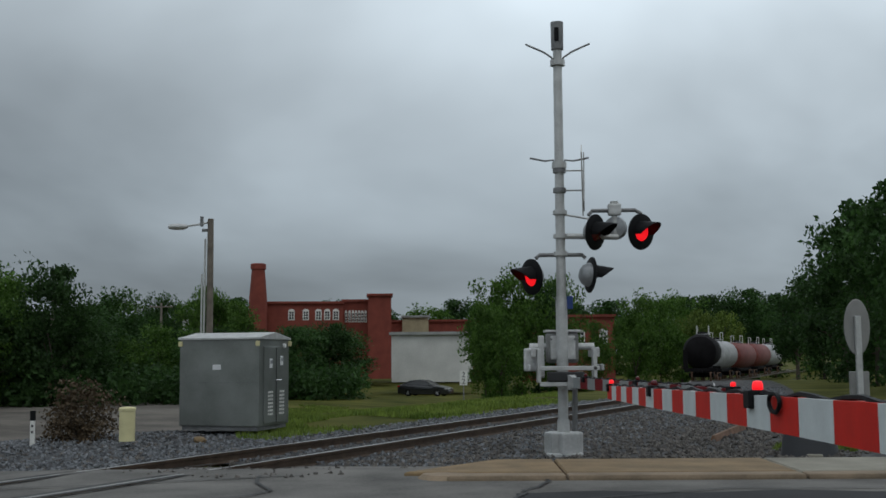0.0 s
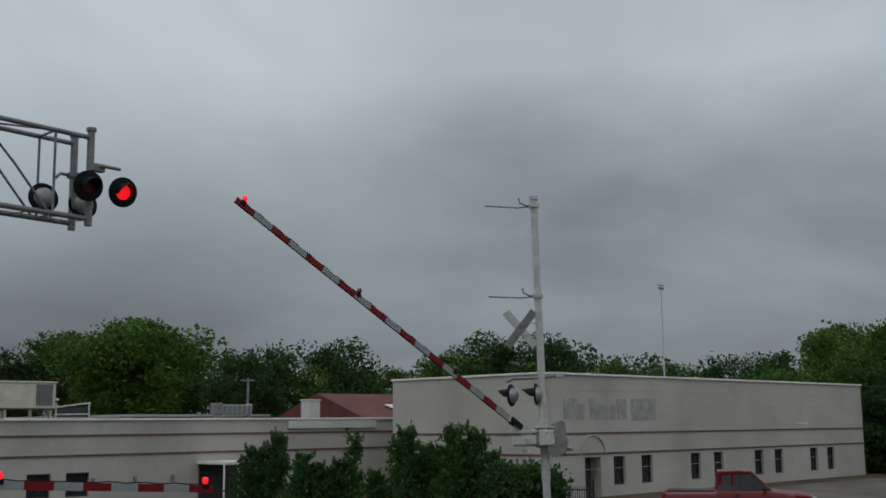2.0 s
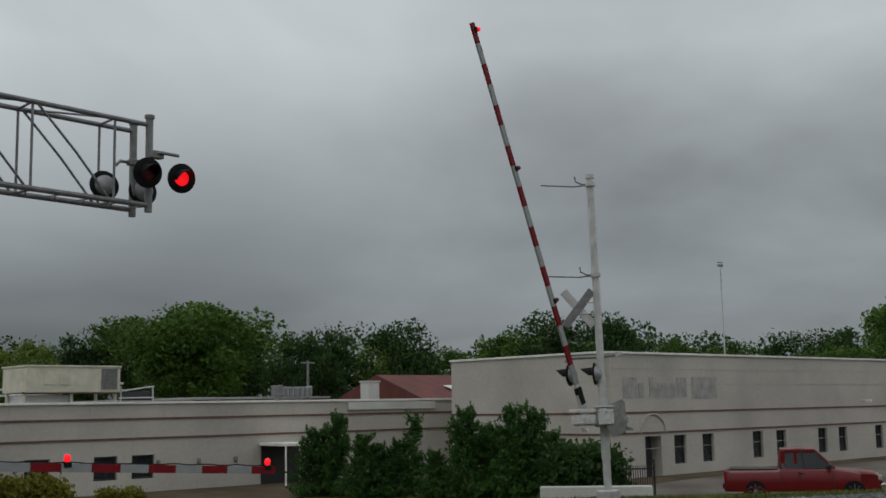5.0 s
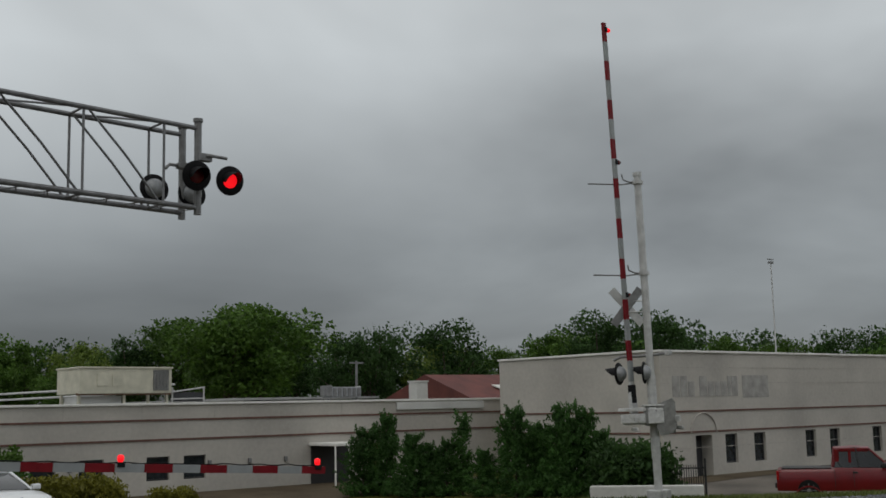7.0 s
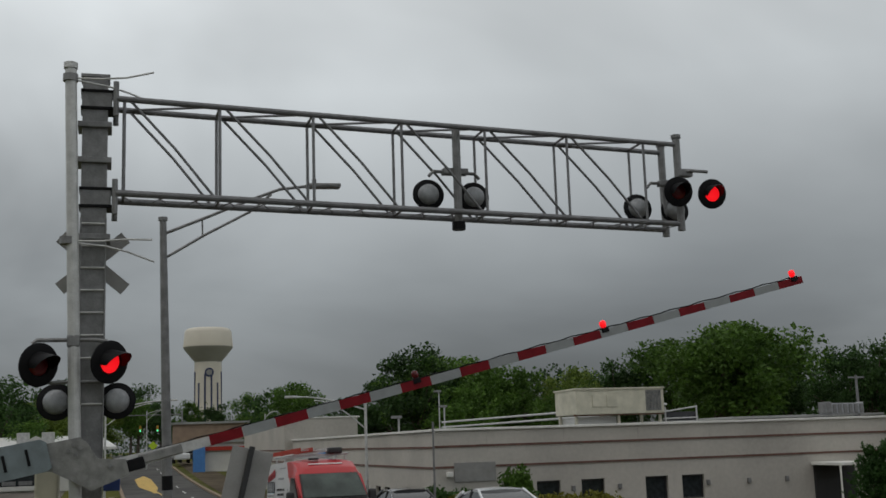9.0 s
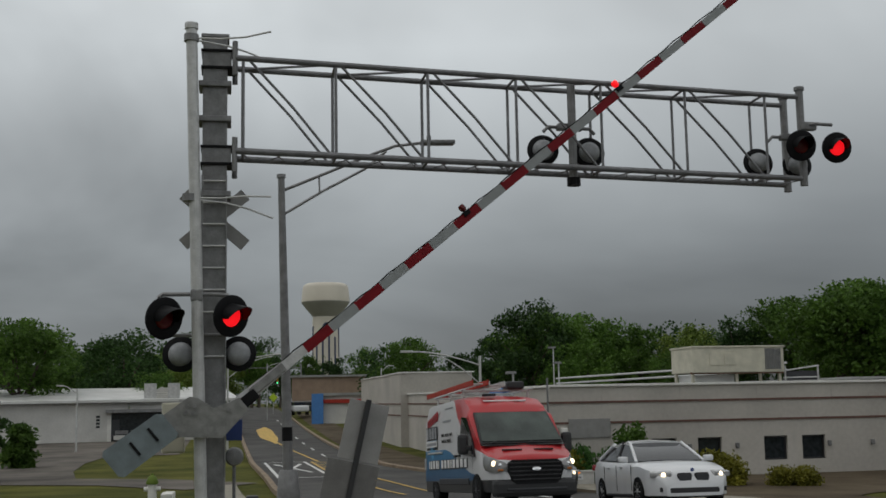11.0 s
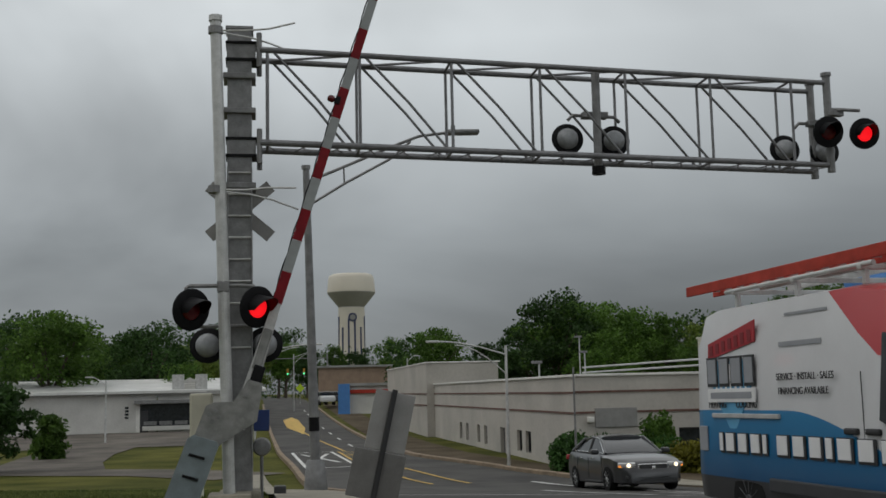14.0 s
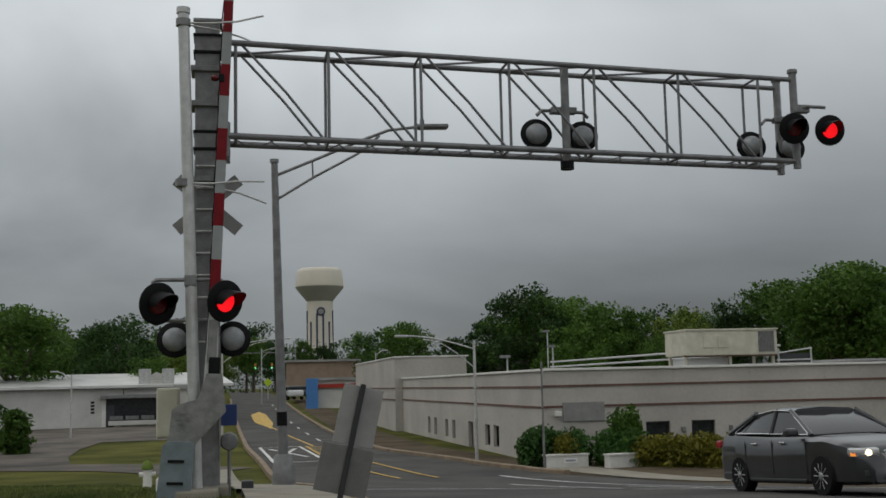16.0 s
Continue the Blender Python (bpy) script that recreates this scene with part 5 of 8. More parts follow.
part("counterweight", plate([(-1.6, 0.24), (-0.62, 0.20), (-0.54, 0.24), (-0.54, 0.64), (-0.62, 0.71), (-1.6, 0.77), (-1.66, 0.71), (-1.66, 0.30)], 0.22, pose(0, -0.16, 0)), "slab_grey", arm_d, "blue-grey slab counterweight with slots")
for xx in (-1.15, -0.8):
    part("slot", box(xx - 0.05, -0.275, 0.48, 0.045, 0.03, 0.26), "black", arm_d)
for xx, zz in ((-0.16, 0.50), (-0.25, 0.42), (-0.07, 0.42), (-0.16, 0.34), (0.3, 0.03)):
    part("bolt", rod((xx, -0.2, zz), (xx, -0.24, zz), 0.035), "galv_dark", arm_d)
for q, x, y in ((mast_d, 0, 0), (mast_d, px, py + 0.24)):
    part("footing", box(x, y, dz + 0.1, 0.7, 0.7, 0.3, 0.05), "concrete", q)


def motions():
    """The gates rise; the traffic starts off."""
    lift_a = [(0, 0.0), (0.7, 0.0), (8, 88), (16, 88)]
    walk(arm_a, [(t, pose(0.05, -0.25, 1.13, 0, -a, -80)) for t, a in lift_a])
    lift_e = [(0, -1.2), (0.1, -0.6), (0.3, 2.5), (0.5, 5.1), (4, 48), (8, 88), (16, 88)]
    walk(arm_e, [(t, pose(0.12, 0.05, 1.44, 0, -a, 88)) for t, a in lift_e])
    lift_c = [(0, 0), (0.6, 4), (1.0, 11.7), (1.5, 20.7), (2, 28.3), (2.5, 36), (3, 43.2), (3.5, 49.6), (4, 56), (4.5, 62.5), (5.5, 77), (6.3, 86.6), (7, 88), (16, 88)]
    walk(arm_c, [(t, pose(-0.3, -0.45, 2.52, 0, -a - 1.0, -90)) for t, a in lift_c])
    lift_d = [(0, -2.8), (7.4, -2.8), (8, -0.4), (8.5, 6.8), (9, 14.2), (9.5, 20.7), (10, 27.3), (11, 39.5), (12, 51), (12.5, 56.4), (13, 62.1), (13.5, 67.6), (14, 72.9), (14.5, 78.4), (15, 83.5), (15.5, 87.3), (16, 87.9)]
    walk(arm_d, [(t, pose(0.62, 0.04, 1.3, 0, 0.6 - a, 90)) for t, a in lift_d])

    def on_road(t, x, y, head):
        ahead, back = (land(x + 1.4 * k * math.cos(radians(head)), y + 1.4 * k * math.sin(radians(head))) for k in (1, -1))
        return t, pose(x, y, land(x, y) + 0.035, 0, -math.degrees(math.atan2(ahead - back, 2.8)), head)

    van_way = [(0, -35.3), (8.0, -35.3), (9.0, -34.4), (9.5, -33.2), (10.0, -31.5), (11.2, -25.4), (12.5, -18.8), (13.0, -16.2), (13.5, -13.05), (14.0, -10.0), (14.5, -7.2), (15, -4.0), (16, 3.4)]
    walk(van, [on_road(t, x, 6.17 + 0.009 * (x + 18.5), 3.4) for t, x in van_way])
    white_way = [(0, -28.7, 9.75, 2), (8.0, -28.7, 9.75, 2), (9.0, -28.6, 9.75, 2), (10.0, -27.9, 9.75, 1), (11.2, -25.0, 9.7, -3), (12.5, -20.25, 9.72, -7), (13.0, -18.0, 9.45, -7), (14, -12.5, 8.6, -6), (15, -6, 8.2, -2), (16, 2.5, 8.2, 0)]
    walk(white_car, [on_road(t, x, y, h) for t, x, y, h in white_way])
    grey_way = [(0, -38.2), (8.0, -38.2), (9.0, -38.1), (10, -37.4), (12.5, -36.2), (13.0, -35.3), (13.5, -33.4), (14.0, -30.8), (14.5, -27.9), (15.0, -24.75), (15.5, -21.6), (16, -18.4)]
    walk(grey_car, [on_road(t, x, 10.1 + 0.02 * (x + 20), 1.5) for t, x in grey_way])

# ---- vehicles ----
def ramp_line(pts, x):
    for (xa, ya), (xb, yb) in zip(pts, pts[1:]):
        if xa <= x <= xb:
            return ya + (yb - ya) * (x - xa) / (xb - xa)
    return pts[0][1] if x < pts[0][0] else pts[-1][1]


def shell(top, wide, half, sill, axles, arch, shoulder, upper=None):
    """A vehicle body along x: the top line, the plan and wheel arches give its sections."""
    x0, x1 = top[0][0], top[-1][0]
    stations = steps(x0, x1, 0.07)
    rings = []
    for x in stations:
        zt, w = ramp_line(top, x), half * ramp_line(wide, x)
        zb = sill
        for ax_ in axles:
            if abs(x - ax_) < arch:
                zb = max(zb, 0.02 + math.sqrt(max(0.0, arch * arch - (x - ax_) ** 2)) * 0.97)
        zb = min(zb, zt - 0.2)
        zm = max(zb + 0.03, min(0.58, zt - 0.15))
        zs = max(zm + 0.02, min(shoulder, zt - 0.07))
        half_ring = [(0.0, zb), (w * 0.9, zb), (w * 0.975, zb + 0.02), (w, zm), (w * 0.985, zs)]
        if upper:
            zu = max(zs + 0.01, min(upper, zt - 0.05))
            half_ring += [(w * 0.95, zu), (w * 0.86, max(zu + 0.005, zt - 0.04)), (w * 0.66, zt + 0.0), (0.0, zt + 0.03)]
        else:
            half_ring += [(w * 0.90, max(zs + 0.01, zt - 0.025)), (w * 0.6, zt), (0.0, zt + 0.015)]
        rings.append([(x, y, z) for y, z in half_ring] + [(x, -y, z) for y, z in half_ring[-2:0:-1]])
    return loft(rings)


def wheel(parent, x, y, r, w, rim="alloy", spokes=10):
    t = part("wheel", turned([(r * 0.66, -w / 2), (r * 0.95, -w / 2), (r, -w * 0.3), (r, w * 0.3), (r * 0.95, w / 2), (r * 0.66, w / 2)], "Y", 28, None, (0, 0, 0)), "rubber", parent, "black rubber tyre with alloy rim", True)
    t.matrix_basis = pose(x, y, r)
    s = -1 if y < 0 else 1
    d = part("rim", turned([(0.02, 0.0), (r * 0.68, 0.0), (r * 0.68, s * 0.02), (r * 0.6, s * 0.02), (r * 0.6, s * 0.005), (0.02, s * 0.005)], "Y", 24, None, (0, s * (w / 2 - 0.03), 0)), "trim_black", t)
    bm = turned([(0.02, 0.0), (r * 0.2, 0.0), (r * 0.16, s * 0.03), (0.02, s * 0.035)], "Y", 12, None, (0, s * (w / 2 - 0.02), 0))
    for i in range(spokes):
        a = 2 * math.pi * i / spokes
        rod((0, s * (w / 2 - 0.015), 0), (r * 0.64 * math.cos(a), s * (w / 2 - 0.02), r * 0.64 * math.sin(a)), 0.016, 0.026, 6, bm)
    part("spokes", bm, rim, t)
    return t


def face(points, out, thick, material, name, parent, label=""):
    """A thin panel through four or more points, thickened along out."""
    bm = bmesh.new()
    o = Vector(out).normalized() * thick
    a = [bm.verts.new(Vector(p)) for p in points]
    b = [bm.verts.new(Vector(p) + o) for p in points]
    bm.faces.new(b)
    bm.faces.new(a[::-1])
    for i in range(len(a)):
        j = (i + 1) % len(a)
        bm.faces.new((a[i], a[j], b[j], b[i]))
    bmesh.ops.recalc_face_normals(bm, faces=bm.faces)
    return part(name, bm, material, parent, label)


def cabin(parent, base, roof, wb, wr, paint, chrome=False):
    """Glasshouse: base and roof lines as (x, z), with posts and roof panel in body paint."""
    (xf, zf), (xr, zr) = base
    (tf, tzf), (tm, tzm), (tr, tzr) = roof
    rings = [[(x, -w, zb), (x, -w2, z), (x, 0, z + 0.02), (x, w2, z), (x, w, zb)] for x, w, zb, w2, z in ((xf, wb, zf, wb * 0.96, zf + 0.01), (tf, wb, zf + 0.01, wr, tzf), (tm, wb, (zf + zr) / 2, wr, tzm), (tr, wb, zr - 0.01, wr * 0.97, tzr), (xr, wb * 0.96, zr, wb * 0.9, zr + 0.01))]
    part("window_glass", loft(rings), "glass", parent, "dark tinted windows", True)
    top = [[(x, y, z) for y, z in ((-wr - 0.02, zc - 0.02), (-wr * 0.8, zc + 0.025), (0, zc + 0.05), (wr * 0.8, zc + 0.025), (wr + 0.02, zc - 0.02))] for x, zc in ((tf + 0.03, tzf - 0.0), (tm, tzm), (tr - 0.03, tzr))]
    lower = [[(x, y, z - 0.05) for x, y, z in r[::-1]] for r in top]
    part("roof", loft([a + b for a, b in zip(top, lower)]), paint, parent, "", True)
    for s in (-1, 1):
        part("pillar", bent([(xf, s * wb * 0.97, zf), (tf, s * (wr + 0.01), tzf)], 0.035, 8), paint, parent)
        part("pillar", bent([(tr, s * (wr + 0.0), tzr), (xr, s * wb * 0.92, zr + 0.01)], 0.055, 8), paint, parent)
        part("pillar", bent([(tm + 0.05, s * (wr + 0.005), tzm), (tm + 0.12, s * (wb + 0.003), (zf + zr) / 2)], 0.03, 8), "trim_black", parent)
        if chrome:
            part("window_trim", bent([(xf - 0.05, s * (wb + 0.01), zf + 0.02), (tf, s * (wr + 0.035), tzf - 0.01), (tm, s * (wr + 0.04), tzm - 0.01), (tr, s * (wr + 0.02), tzr - 0.01), (xr + 0.35, s * (wb + 0.005), zr + 0.03)], 0.011, 6), "chrome", parent)
            part("window_trim", bent([(xf - 0.05, s * (wb + 0.012), zf + 0.01), (xr + 0.35, s * (wb + 0.008), zr + 0.02)], 0.011, 6), "chrome", parent)


def sedan(name, label, paint, grille, chrome_trim, lit_amber):
    car = thing(name, 0, 0, 0, 0, label, "car")
    top = [(-2.45, 0.86), (-2.40, 1.0), (-2.2, 1.05), (-1.7, 1.05), (-0.3, 0.99), (0.95, 0.97), (1.5, 0.93), (2.0, 0.84), (2.28, 0.74), (2.42, 0.60), (2.46, 0.50)]
    wide = [(-2.45, 0.80), (-2.2, 0.93), (-1.5, 1.0), (1.2, 1.0), (1.9, 0.96), (2.25, 0.86), (2.46, 0.68)]
    part("body", shell(top, wide, 0.92, 0.22, (-1.38, 1.42), 0.38, 0.86), paint, car, "", True)
    cabin(car, ((1.0, 0.965), (-2.0, 1.045)), ((0.1, 1.40), (-0.45, 1.44), (-1.15, 1.39)), 0.80, 0.60, paint, chrome_trim)
    for x in (-1.38, 1.42):
        for y in (-0.82, 0.82):
            wheel(car, x, y, 0.325, 0.21)
    part("underbody", box(0, 0, 0.28, 4.2, 1.5, 0.2, 0.03), "trim_black", car)
    for s in (-1, 1):
        h = part("headlight", box(0, 0, 0, 0.34, 0.46, 0.13, 0.05), "lamp_clear", car, "swept clear headlight, lit", True)
        h.matrix_basis = pose(2.17, s * 0.62, 0.685, 0, 8, s * 24)
        part("bulb", turned([(0.01, 0), (0.055, 0.0), (0.045, 0.03), (0.01, 0.035)], "X", 14, None, (0.16, -s * 0.06, 0.0)), "head_on", h)
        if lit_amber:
            part("indicator", box(0.14, s * 0.16, -0.01, 0.06, 0.09, 0.07, 0.02), "amber", h)
        part("mirror", box(0.72, s * 1.0, 1.02, 0.16, 0.22, 0.14, 0.045), paint, car)
        part("fog_intake", box(2.36, s * 0.58, 0.36, 0.06, 0.3, 0.1, 0.02), "trim_black", car)
        for x in (0.25, -0.75):
            part("door_handle", box(x, s * 0.925, 0.86, 0.2, 0.03, 0.035, 0.012), "chrome" if chrome_trim else paint, car)
        for x in (1.0, -0.12, -1.1):
            part("door_seam", box(x, s * 0.917, 0.62, 0.012, 0.012, 0.56), "trim_black", car)
        part("sill", box(0.0, s * 0.90, 0.245, 1.9, 0.05, 0.06, 0.02), "trim_black", car)
        part("tail_lamp", box(-2.32, s * 0.68, 0.88, 0.2, 0.36, 0.14, 0.04), "tail", car)
        part("wiper", rod((0.95, s * 0.1, 1.0), (0.82, s * 0.6, 1.05), 0.012), "trim_black", car)
    if grille == "bar":
        part("grille", box(2.385, 0, 0.60, 0.07, 0.72, 0.16, 0.03), "trim_black", car)
        for z in (0.69, 0.515):
            part("grille_trim", box(2.40, 0, z, 0.06, 0.8, 0.03, 0.012), "chrome", car)
        for s in (-1, 1):
            part("grille_trim", box(2.39, s * 0.39, 0.60, 0.06, 0.03, 0.19, 0.01), "chrome", car)
        part("badge", box(2.43, 0, 0.60, 0.03, 0.1, 0.09, 0.02), "chrome", car)
        part("lower_intake", box(2.43, 0, 0.36, 0.06, 0.9, 0.09, 0.02), "trim_black", car)
    else:
        for s in (-1, 1):
            g = part("grille", box(2.40, s * 0.19, 0.60, 0.07, 0.32, 0.2, 0.05), "trim_black", car)
            part("slats", box(2.44, s * 0.19, 0.60, 0.01, 0.26, 0.13, 0.004), "trim_grey", g)
        part("lower_intake", box(2.43, 0, 0.34, 0.07, 1.1, 0.13, 0.03), "trim_black", car)
        part("badge", turned([(0.01, 0), (0.04, 0), (0.04, 0.01), (0.01, 0.012)], "X", 12, None, (2.36, 0, 0.76)), "blue_sign", car)
    part("splitter", box(2.36, 0, 0.235, 0.12, 1.3, 0.05, 0.02), "trim_black", car)
    return car


def livery():
    m = mat("van_livery", (0.56, 0.56, 0.57), 0.35, 0.0, scale=2, vary=0.05, bump=0, coat=0.25)
    t = m.node_tree
    b = t.nodes["Principled BSDF"]
    base = b.inputs["Base Color"].links[0].from_socket
    c, sp = t.nodes.new("ShaderNodeTexCoord"), t.nodes.new("ShaderNodeSeparateXYZ")
    t.links.new(c.outputs["Object"], sp.inputs[0])

    def calc(op, a, bb):
        n = t.nodes.new("ShaderNodeMath")
        n.operation = op
        for i, v in enumerate((a, bb)):
            if isinstance(v, (int, float)):
                n.inputs[i].default_value = v
            else:
                t.links.new(v, n.inputs[i])
        return n.outputs[0]

    def mix(fac, a, col):
        n = t.nodes.new("ShaderNodeMix")
        n.data_type = "RGBA"
        t.links.new(fac, n.inputs[0])
        t.links.new(a, n.inputs[6])
        n.inputs[7].default_value = (*col, 1)
        return n.outputs[2]

    x, z = sp.outputs[0], sp.outputs[2]
    edge = t.nodes.new("ShaderNodeMapRange")
    edge.interpolation_type = "SMOOTHSTEP"
    for k, v in (("From Min", -0.9), ("From Max", 2.1), ("To Min", 1.3), ("To Max", 0.68)):
        edge.inputs[k].default_value = v
    t.links.new(x, edge.inputs["Value"])
    blue = calc("MULTIPLY", calc("LESS_THAN", z, edge.outputs[0]), calc("LESS_THAN", x, 2.0))
    deep = t.nodes.new("ShaderNodeMapRange")
    for k, v in (("From Min", 0.5), ("From Max", 1.25)):
        deep.inputs[k].default_value = v
    t.links.new(z, deep.inputs["Value"])
    shade = t.nodes.new("ShaderNodeMix")
    shade.data_type = "RGBA"
    t.links.new(deep.outputs[0], shade.inputs[0])
    shade.inputs[6].default_value, shade.inputs[7].default_value = (0.006, 0.062, 0.16, 1), (0.010, 0.17, 0.36, 1)
    n = t.nodes.new("ShaderNodeMix")
    n.data_type = "RGBA"
    t.links.new(blue, n.inputs[0])
    t.links.new(base, n.inputs[6])
    t.links.new(shade.outputs[2], n.inputs[7])
    col = n.outputs[2]
    along_x = t.nodes.new("ShaderNodeMapRange")
    for k, v in (("From Min", -3.0), ("From Max", 3.0)):
        along_x.inputs[k].default_value = v
    t.links.new(x, along_x.inputs["Value"])
    sweep = t.nodes.new("ShaderNodeValToRGB")
    stops = [(-0.27, 3.0), (-0.25, 2.47), (0.7, 1.78), (1.3, 1.74), (1.85, 1.24), (2.3, 1.15), (2.75, 1.02), (3.0, 0.93)]
    while len(sweep.color_ramp.elements) < len(stops):
        sweep.color_ramp.elements.new(0.5)
    for e, (at, low) in zip(sweep.color_ramp.elements, stops):
        e.position, e.color = (at + 3) / 6, (low / 3, low / 3, low / 3, 1)
    t.links.new(along_x.outputs[0], sweep.inputs[0])
    red = calc("GREATER_THAN", z, calc("MULTIPLY", sweep.outputs[0], 3.0))
    col = mix(red, col, (0.43, 0.018, 0.022))
    col = mix(calc("LESS_THAN", z, 0.57), col, (0.03, 0.031, 0.034))
    t.links.new(col, b.inputs["Base Color"])
    return m


def writing(text, size, material, parent, x, y, z, rx=90, rz=0, name="lettering", squeeze=1.0):
    cu = bpy.data.curves.new(name, "FONT")
    cu.body, cu.size, cu.extrude, cu.align_x = text, size, 0.003, "CENTER"
    tmp = bpy.data.objects.new(name, cu)
    me = bpy.data.meshes.new_from_object(tmp)
    bpy.data.objects.remove(tmp)
    me.materials.clear()
    me.materials.append(M[material])
    ob = new(name, me)
    ob.parent = parent
    ob.matrix_basis = pose(x, y, z, rx, 0, rz) @ Matrix.Diagonal((squeeze, 1, 1, 1))
    return ob


M["livery"] = livery()
van = thing("work_van", 0, 0, 0, 0, "tall red, white and blue work van with ladders on its roof", "van")
v_top = [(-2.99, 2.30), (-2.9, 2.40), (-2.5, 2.46), (0.2, 2.46), (0.7, 2.40), (1.12, 2.22), (2.22, 1.28), (2.36, 1.22), (2.74, 1.08), (2.9, 1.02), (2.99, 0.7)]
v_wide = [(-2.99, 0.95), (-2.8, 1.0), (1.6, 1.0), (2.2, 0.97), (2.6, 0.92), (2.85, 0.82), (2.99, 0.66)]
part("body", shell(v_top, v_wide, 1.02, 0.30, (-1.75, 1.98), 0.42, 1.15, 2.0), "livery", van, "", True)
def screen(low, high, wl, wh, bulge, lift):
    """A windscreen bowed forward in the middle."""
    rows = []
    for k in range(9):
        u = k / 8 * 2 - 1
        pts = []
        for v in (0.0, 0.5, 1.0):
            x, z, w = low[0] + (high[0] - low[0]) * v, low[1] + (high[1] - low[1]) * v, wl + (wh - wl) * v
            pts.append((x + bulge * (1 - u * u) + 0.02 * math.sin(math.pi * v) + lift * 0.69, w * u, z + lift * 0.73))
        rows.append(pts + [(x - 0.05, y, z - 0.05) for x, y, z in pts[::-1]])
    return loft(rows)


part("windscreen_seal", screen((2.15, 1.31), (1.34, 2.02), 0.93, 0.85, 0.05, 0.035), "trim_black", van, "black windscreen seal", True)
part("windscreen", screen((2.12, 1.35), (1.38, 1.99), 0.89, 0.81, 0.05, 0.05), "glass_green", van, "greenish windscreen", True)
face([(2.19, -0.94, 1.30), (2.28, -0.9, 1.27), (2.28, 0.9, 1.27), (2.19, 0.94, 1.30)], (0.5, 0, 0.8), 0.02, "trim_black", "cowl", van)
for s in (-1, 1):
    face([(0.76, s * 1.008, 1.22), (1.0, s * 1.008, 1.13), (1.98, s * 1.008, 1.06), (1.80, s * 0.992, 1.38), (1.24, s * 0.945, 1.94), (0.80, s * 0.95, 1.97)], (0, s, 0.1), 0.04, "glass", "side_window", van)
    m = part("mirror", box(1.66, s * 1.19, 1.34, 0.17, 0.23, 0.44, 0.07), "trim_black", van)
    part("mirror_arm", box(1.72, s * 1.06, 1.26, 0.1, 0.2, 0.1, 0.02), "trim_black", m)
    rings = []
    for x, y, low, high in ((2.44, 0.972, 0.86, 1.05), (2.58, 0.965, 0.76, 1.06), (2.76, 0.91, 0.73, 1.04), (2.90, 0.82, 0.71, 0.99), (2.985, 0.71, 0.73, 0.93), (3.01, 0.62, 0.77, 0.86)):
        rings.append([(x, s * y, low), (x + 0.015, s * (y + 0.01), (low + high) / 2), (x - 0.03, s * (y - 0.02), high), (x - 0.16, s * (y - 0.14), high - 0.01), (x - 0.14, s * (y - 0.12), low)])
    h = part("headlight", loft(rings), "headlamp", van, "swept clear headlight, lit", True)
    part("bulb", turned([(0.01, 0), (0.06, 0.0), (0.05, 0.02), (0.01, 0.03)], "X", 14, None, (2.855, s * 0.86, 0.90)), "head_on", h)
    part("reflector", turned([(0.01, 0), (0.05, 0.0), (0.04, 0.012), (0.01, 0.016)], "X", 14, None, (2.955, s * 0.745, 0.86)), "chrome", h)
    part("indicator", box(2.965, s * 0.745, 0.765, 0.06, 0.13, 0.045, 0.015), "amber_lens", h)
    for x in (-1.75, 1.98):
        wheel(van, x, s * 0.90, 0.36, 0.23, "trim_grey", 12)
    part("door_handle", box(0.62, s * 1.02, 1.12, 0.22, 0.04, 0.06, 0.02), "trim_black", van)
    part("door_handle", box(0.28, s * 1.02, 1.12, 0.22, 0.04, 0.06, 0.02), "trim_black", van)
    part("slide_rail", box(-1.75, s * 1.015, 1.24, 1.5, 0.03, 0.05, 0.01), "galv", van)
    part("side_moulding", box(0.1, s * 1.022, 0.55, 2.7, 0.04, 0.14, 0.02), "trim_grey", van)
    for x in (0.46, 1.72):
        part("door_seam", box(x, s * 1.006, 1.1, 0.005, 0.008, 1.1), "trim_black", van)
    part("vent", box(2.52, s * 0.35, 1.185, 0.1, 0.42, 0.03, 0.01), "trim_black", van)
outline = ((-0.44, 0.47), (0.44, 0.47), (0.53, 0.55), (0.61, 0.75), (0.58, 0.91), (0.49, 0.965), (-0.49, 0.965), (-0.58, 0.91), (-0.61, 0.75), (-0.53, 0.55))
part("grille", loft([[(2.84, y, z) for y, z in outline], [(3.055 - (z - 0.47) * 0.12, y, z) for y, z in outline]]), "black", van)
for z in (0.56, 0.645, 0.73, 0.815, 0.90):
    part("grille_bar", box(3.055 - (z - 0.5) * 0.12, 0, z, 0.04, 1.02 if z < 0.6 else 1.12, 0.028, 0.008), "trim_black", van)
q = part("badge", turned([(0.01, 0), (0.09, 0.0), (0.085, 0.015), (0.01, 0.02)], "X", 20, None, (0, 0, 0)), "chrome", van, "plain oval maker's badge")
q.matrix_basis = pose(3.06, 0, 0.77, 0, -8, 0) @ Matrix.Diagonal((1, 1.1, 0.45, 1))
part("bumper", box(2.86, 0, 0.385, 0.36, 1.8, 0.35, 0.09), "trim_black", van)
part("bumper_step", box(3.03, 0, 0.36, 0.08, 1.3, 0.05, 0.02), "trim_grey", van)
part("wiper", rod((2.24, -0.75, 1.33), (1.97, -0.1, 1.54), 0.014), "trim_black", van)
part("wiper", rod((2.24, 0.1, 1.33), (1.97, 0.7, 1.54), 0.014), "trim_black", van)
part("fuel_flap", box(-2.75, -1.02, 0.98, 0.2, 0.02, 0.28, 0.01), "letter_grey", van)
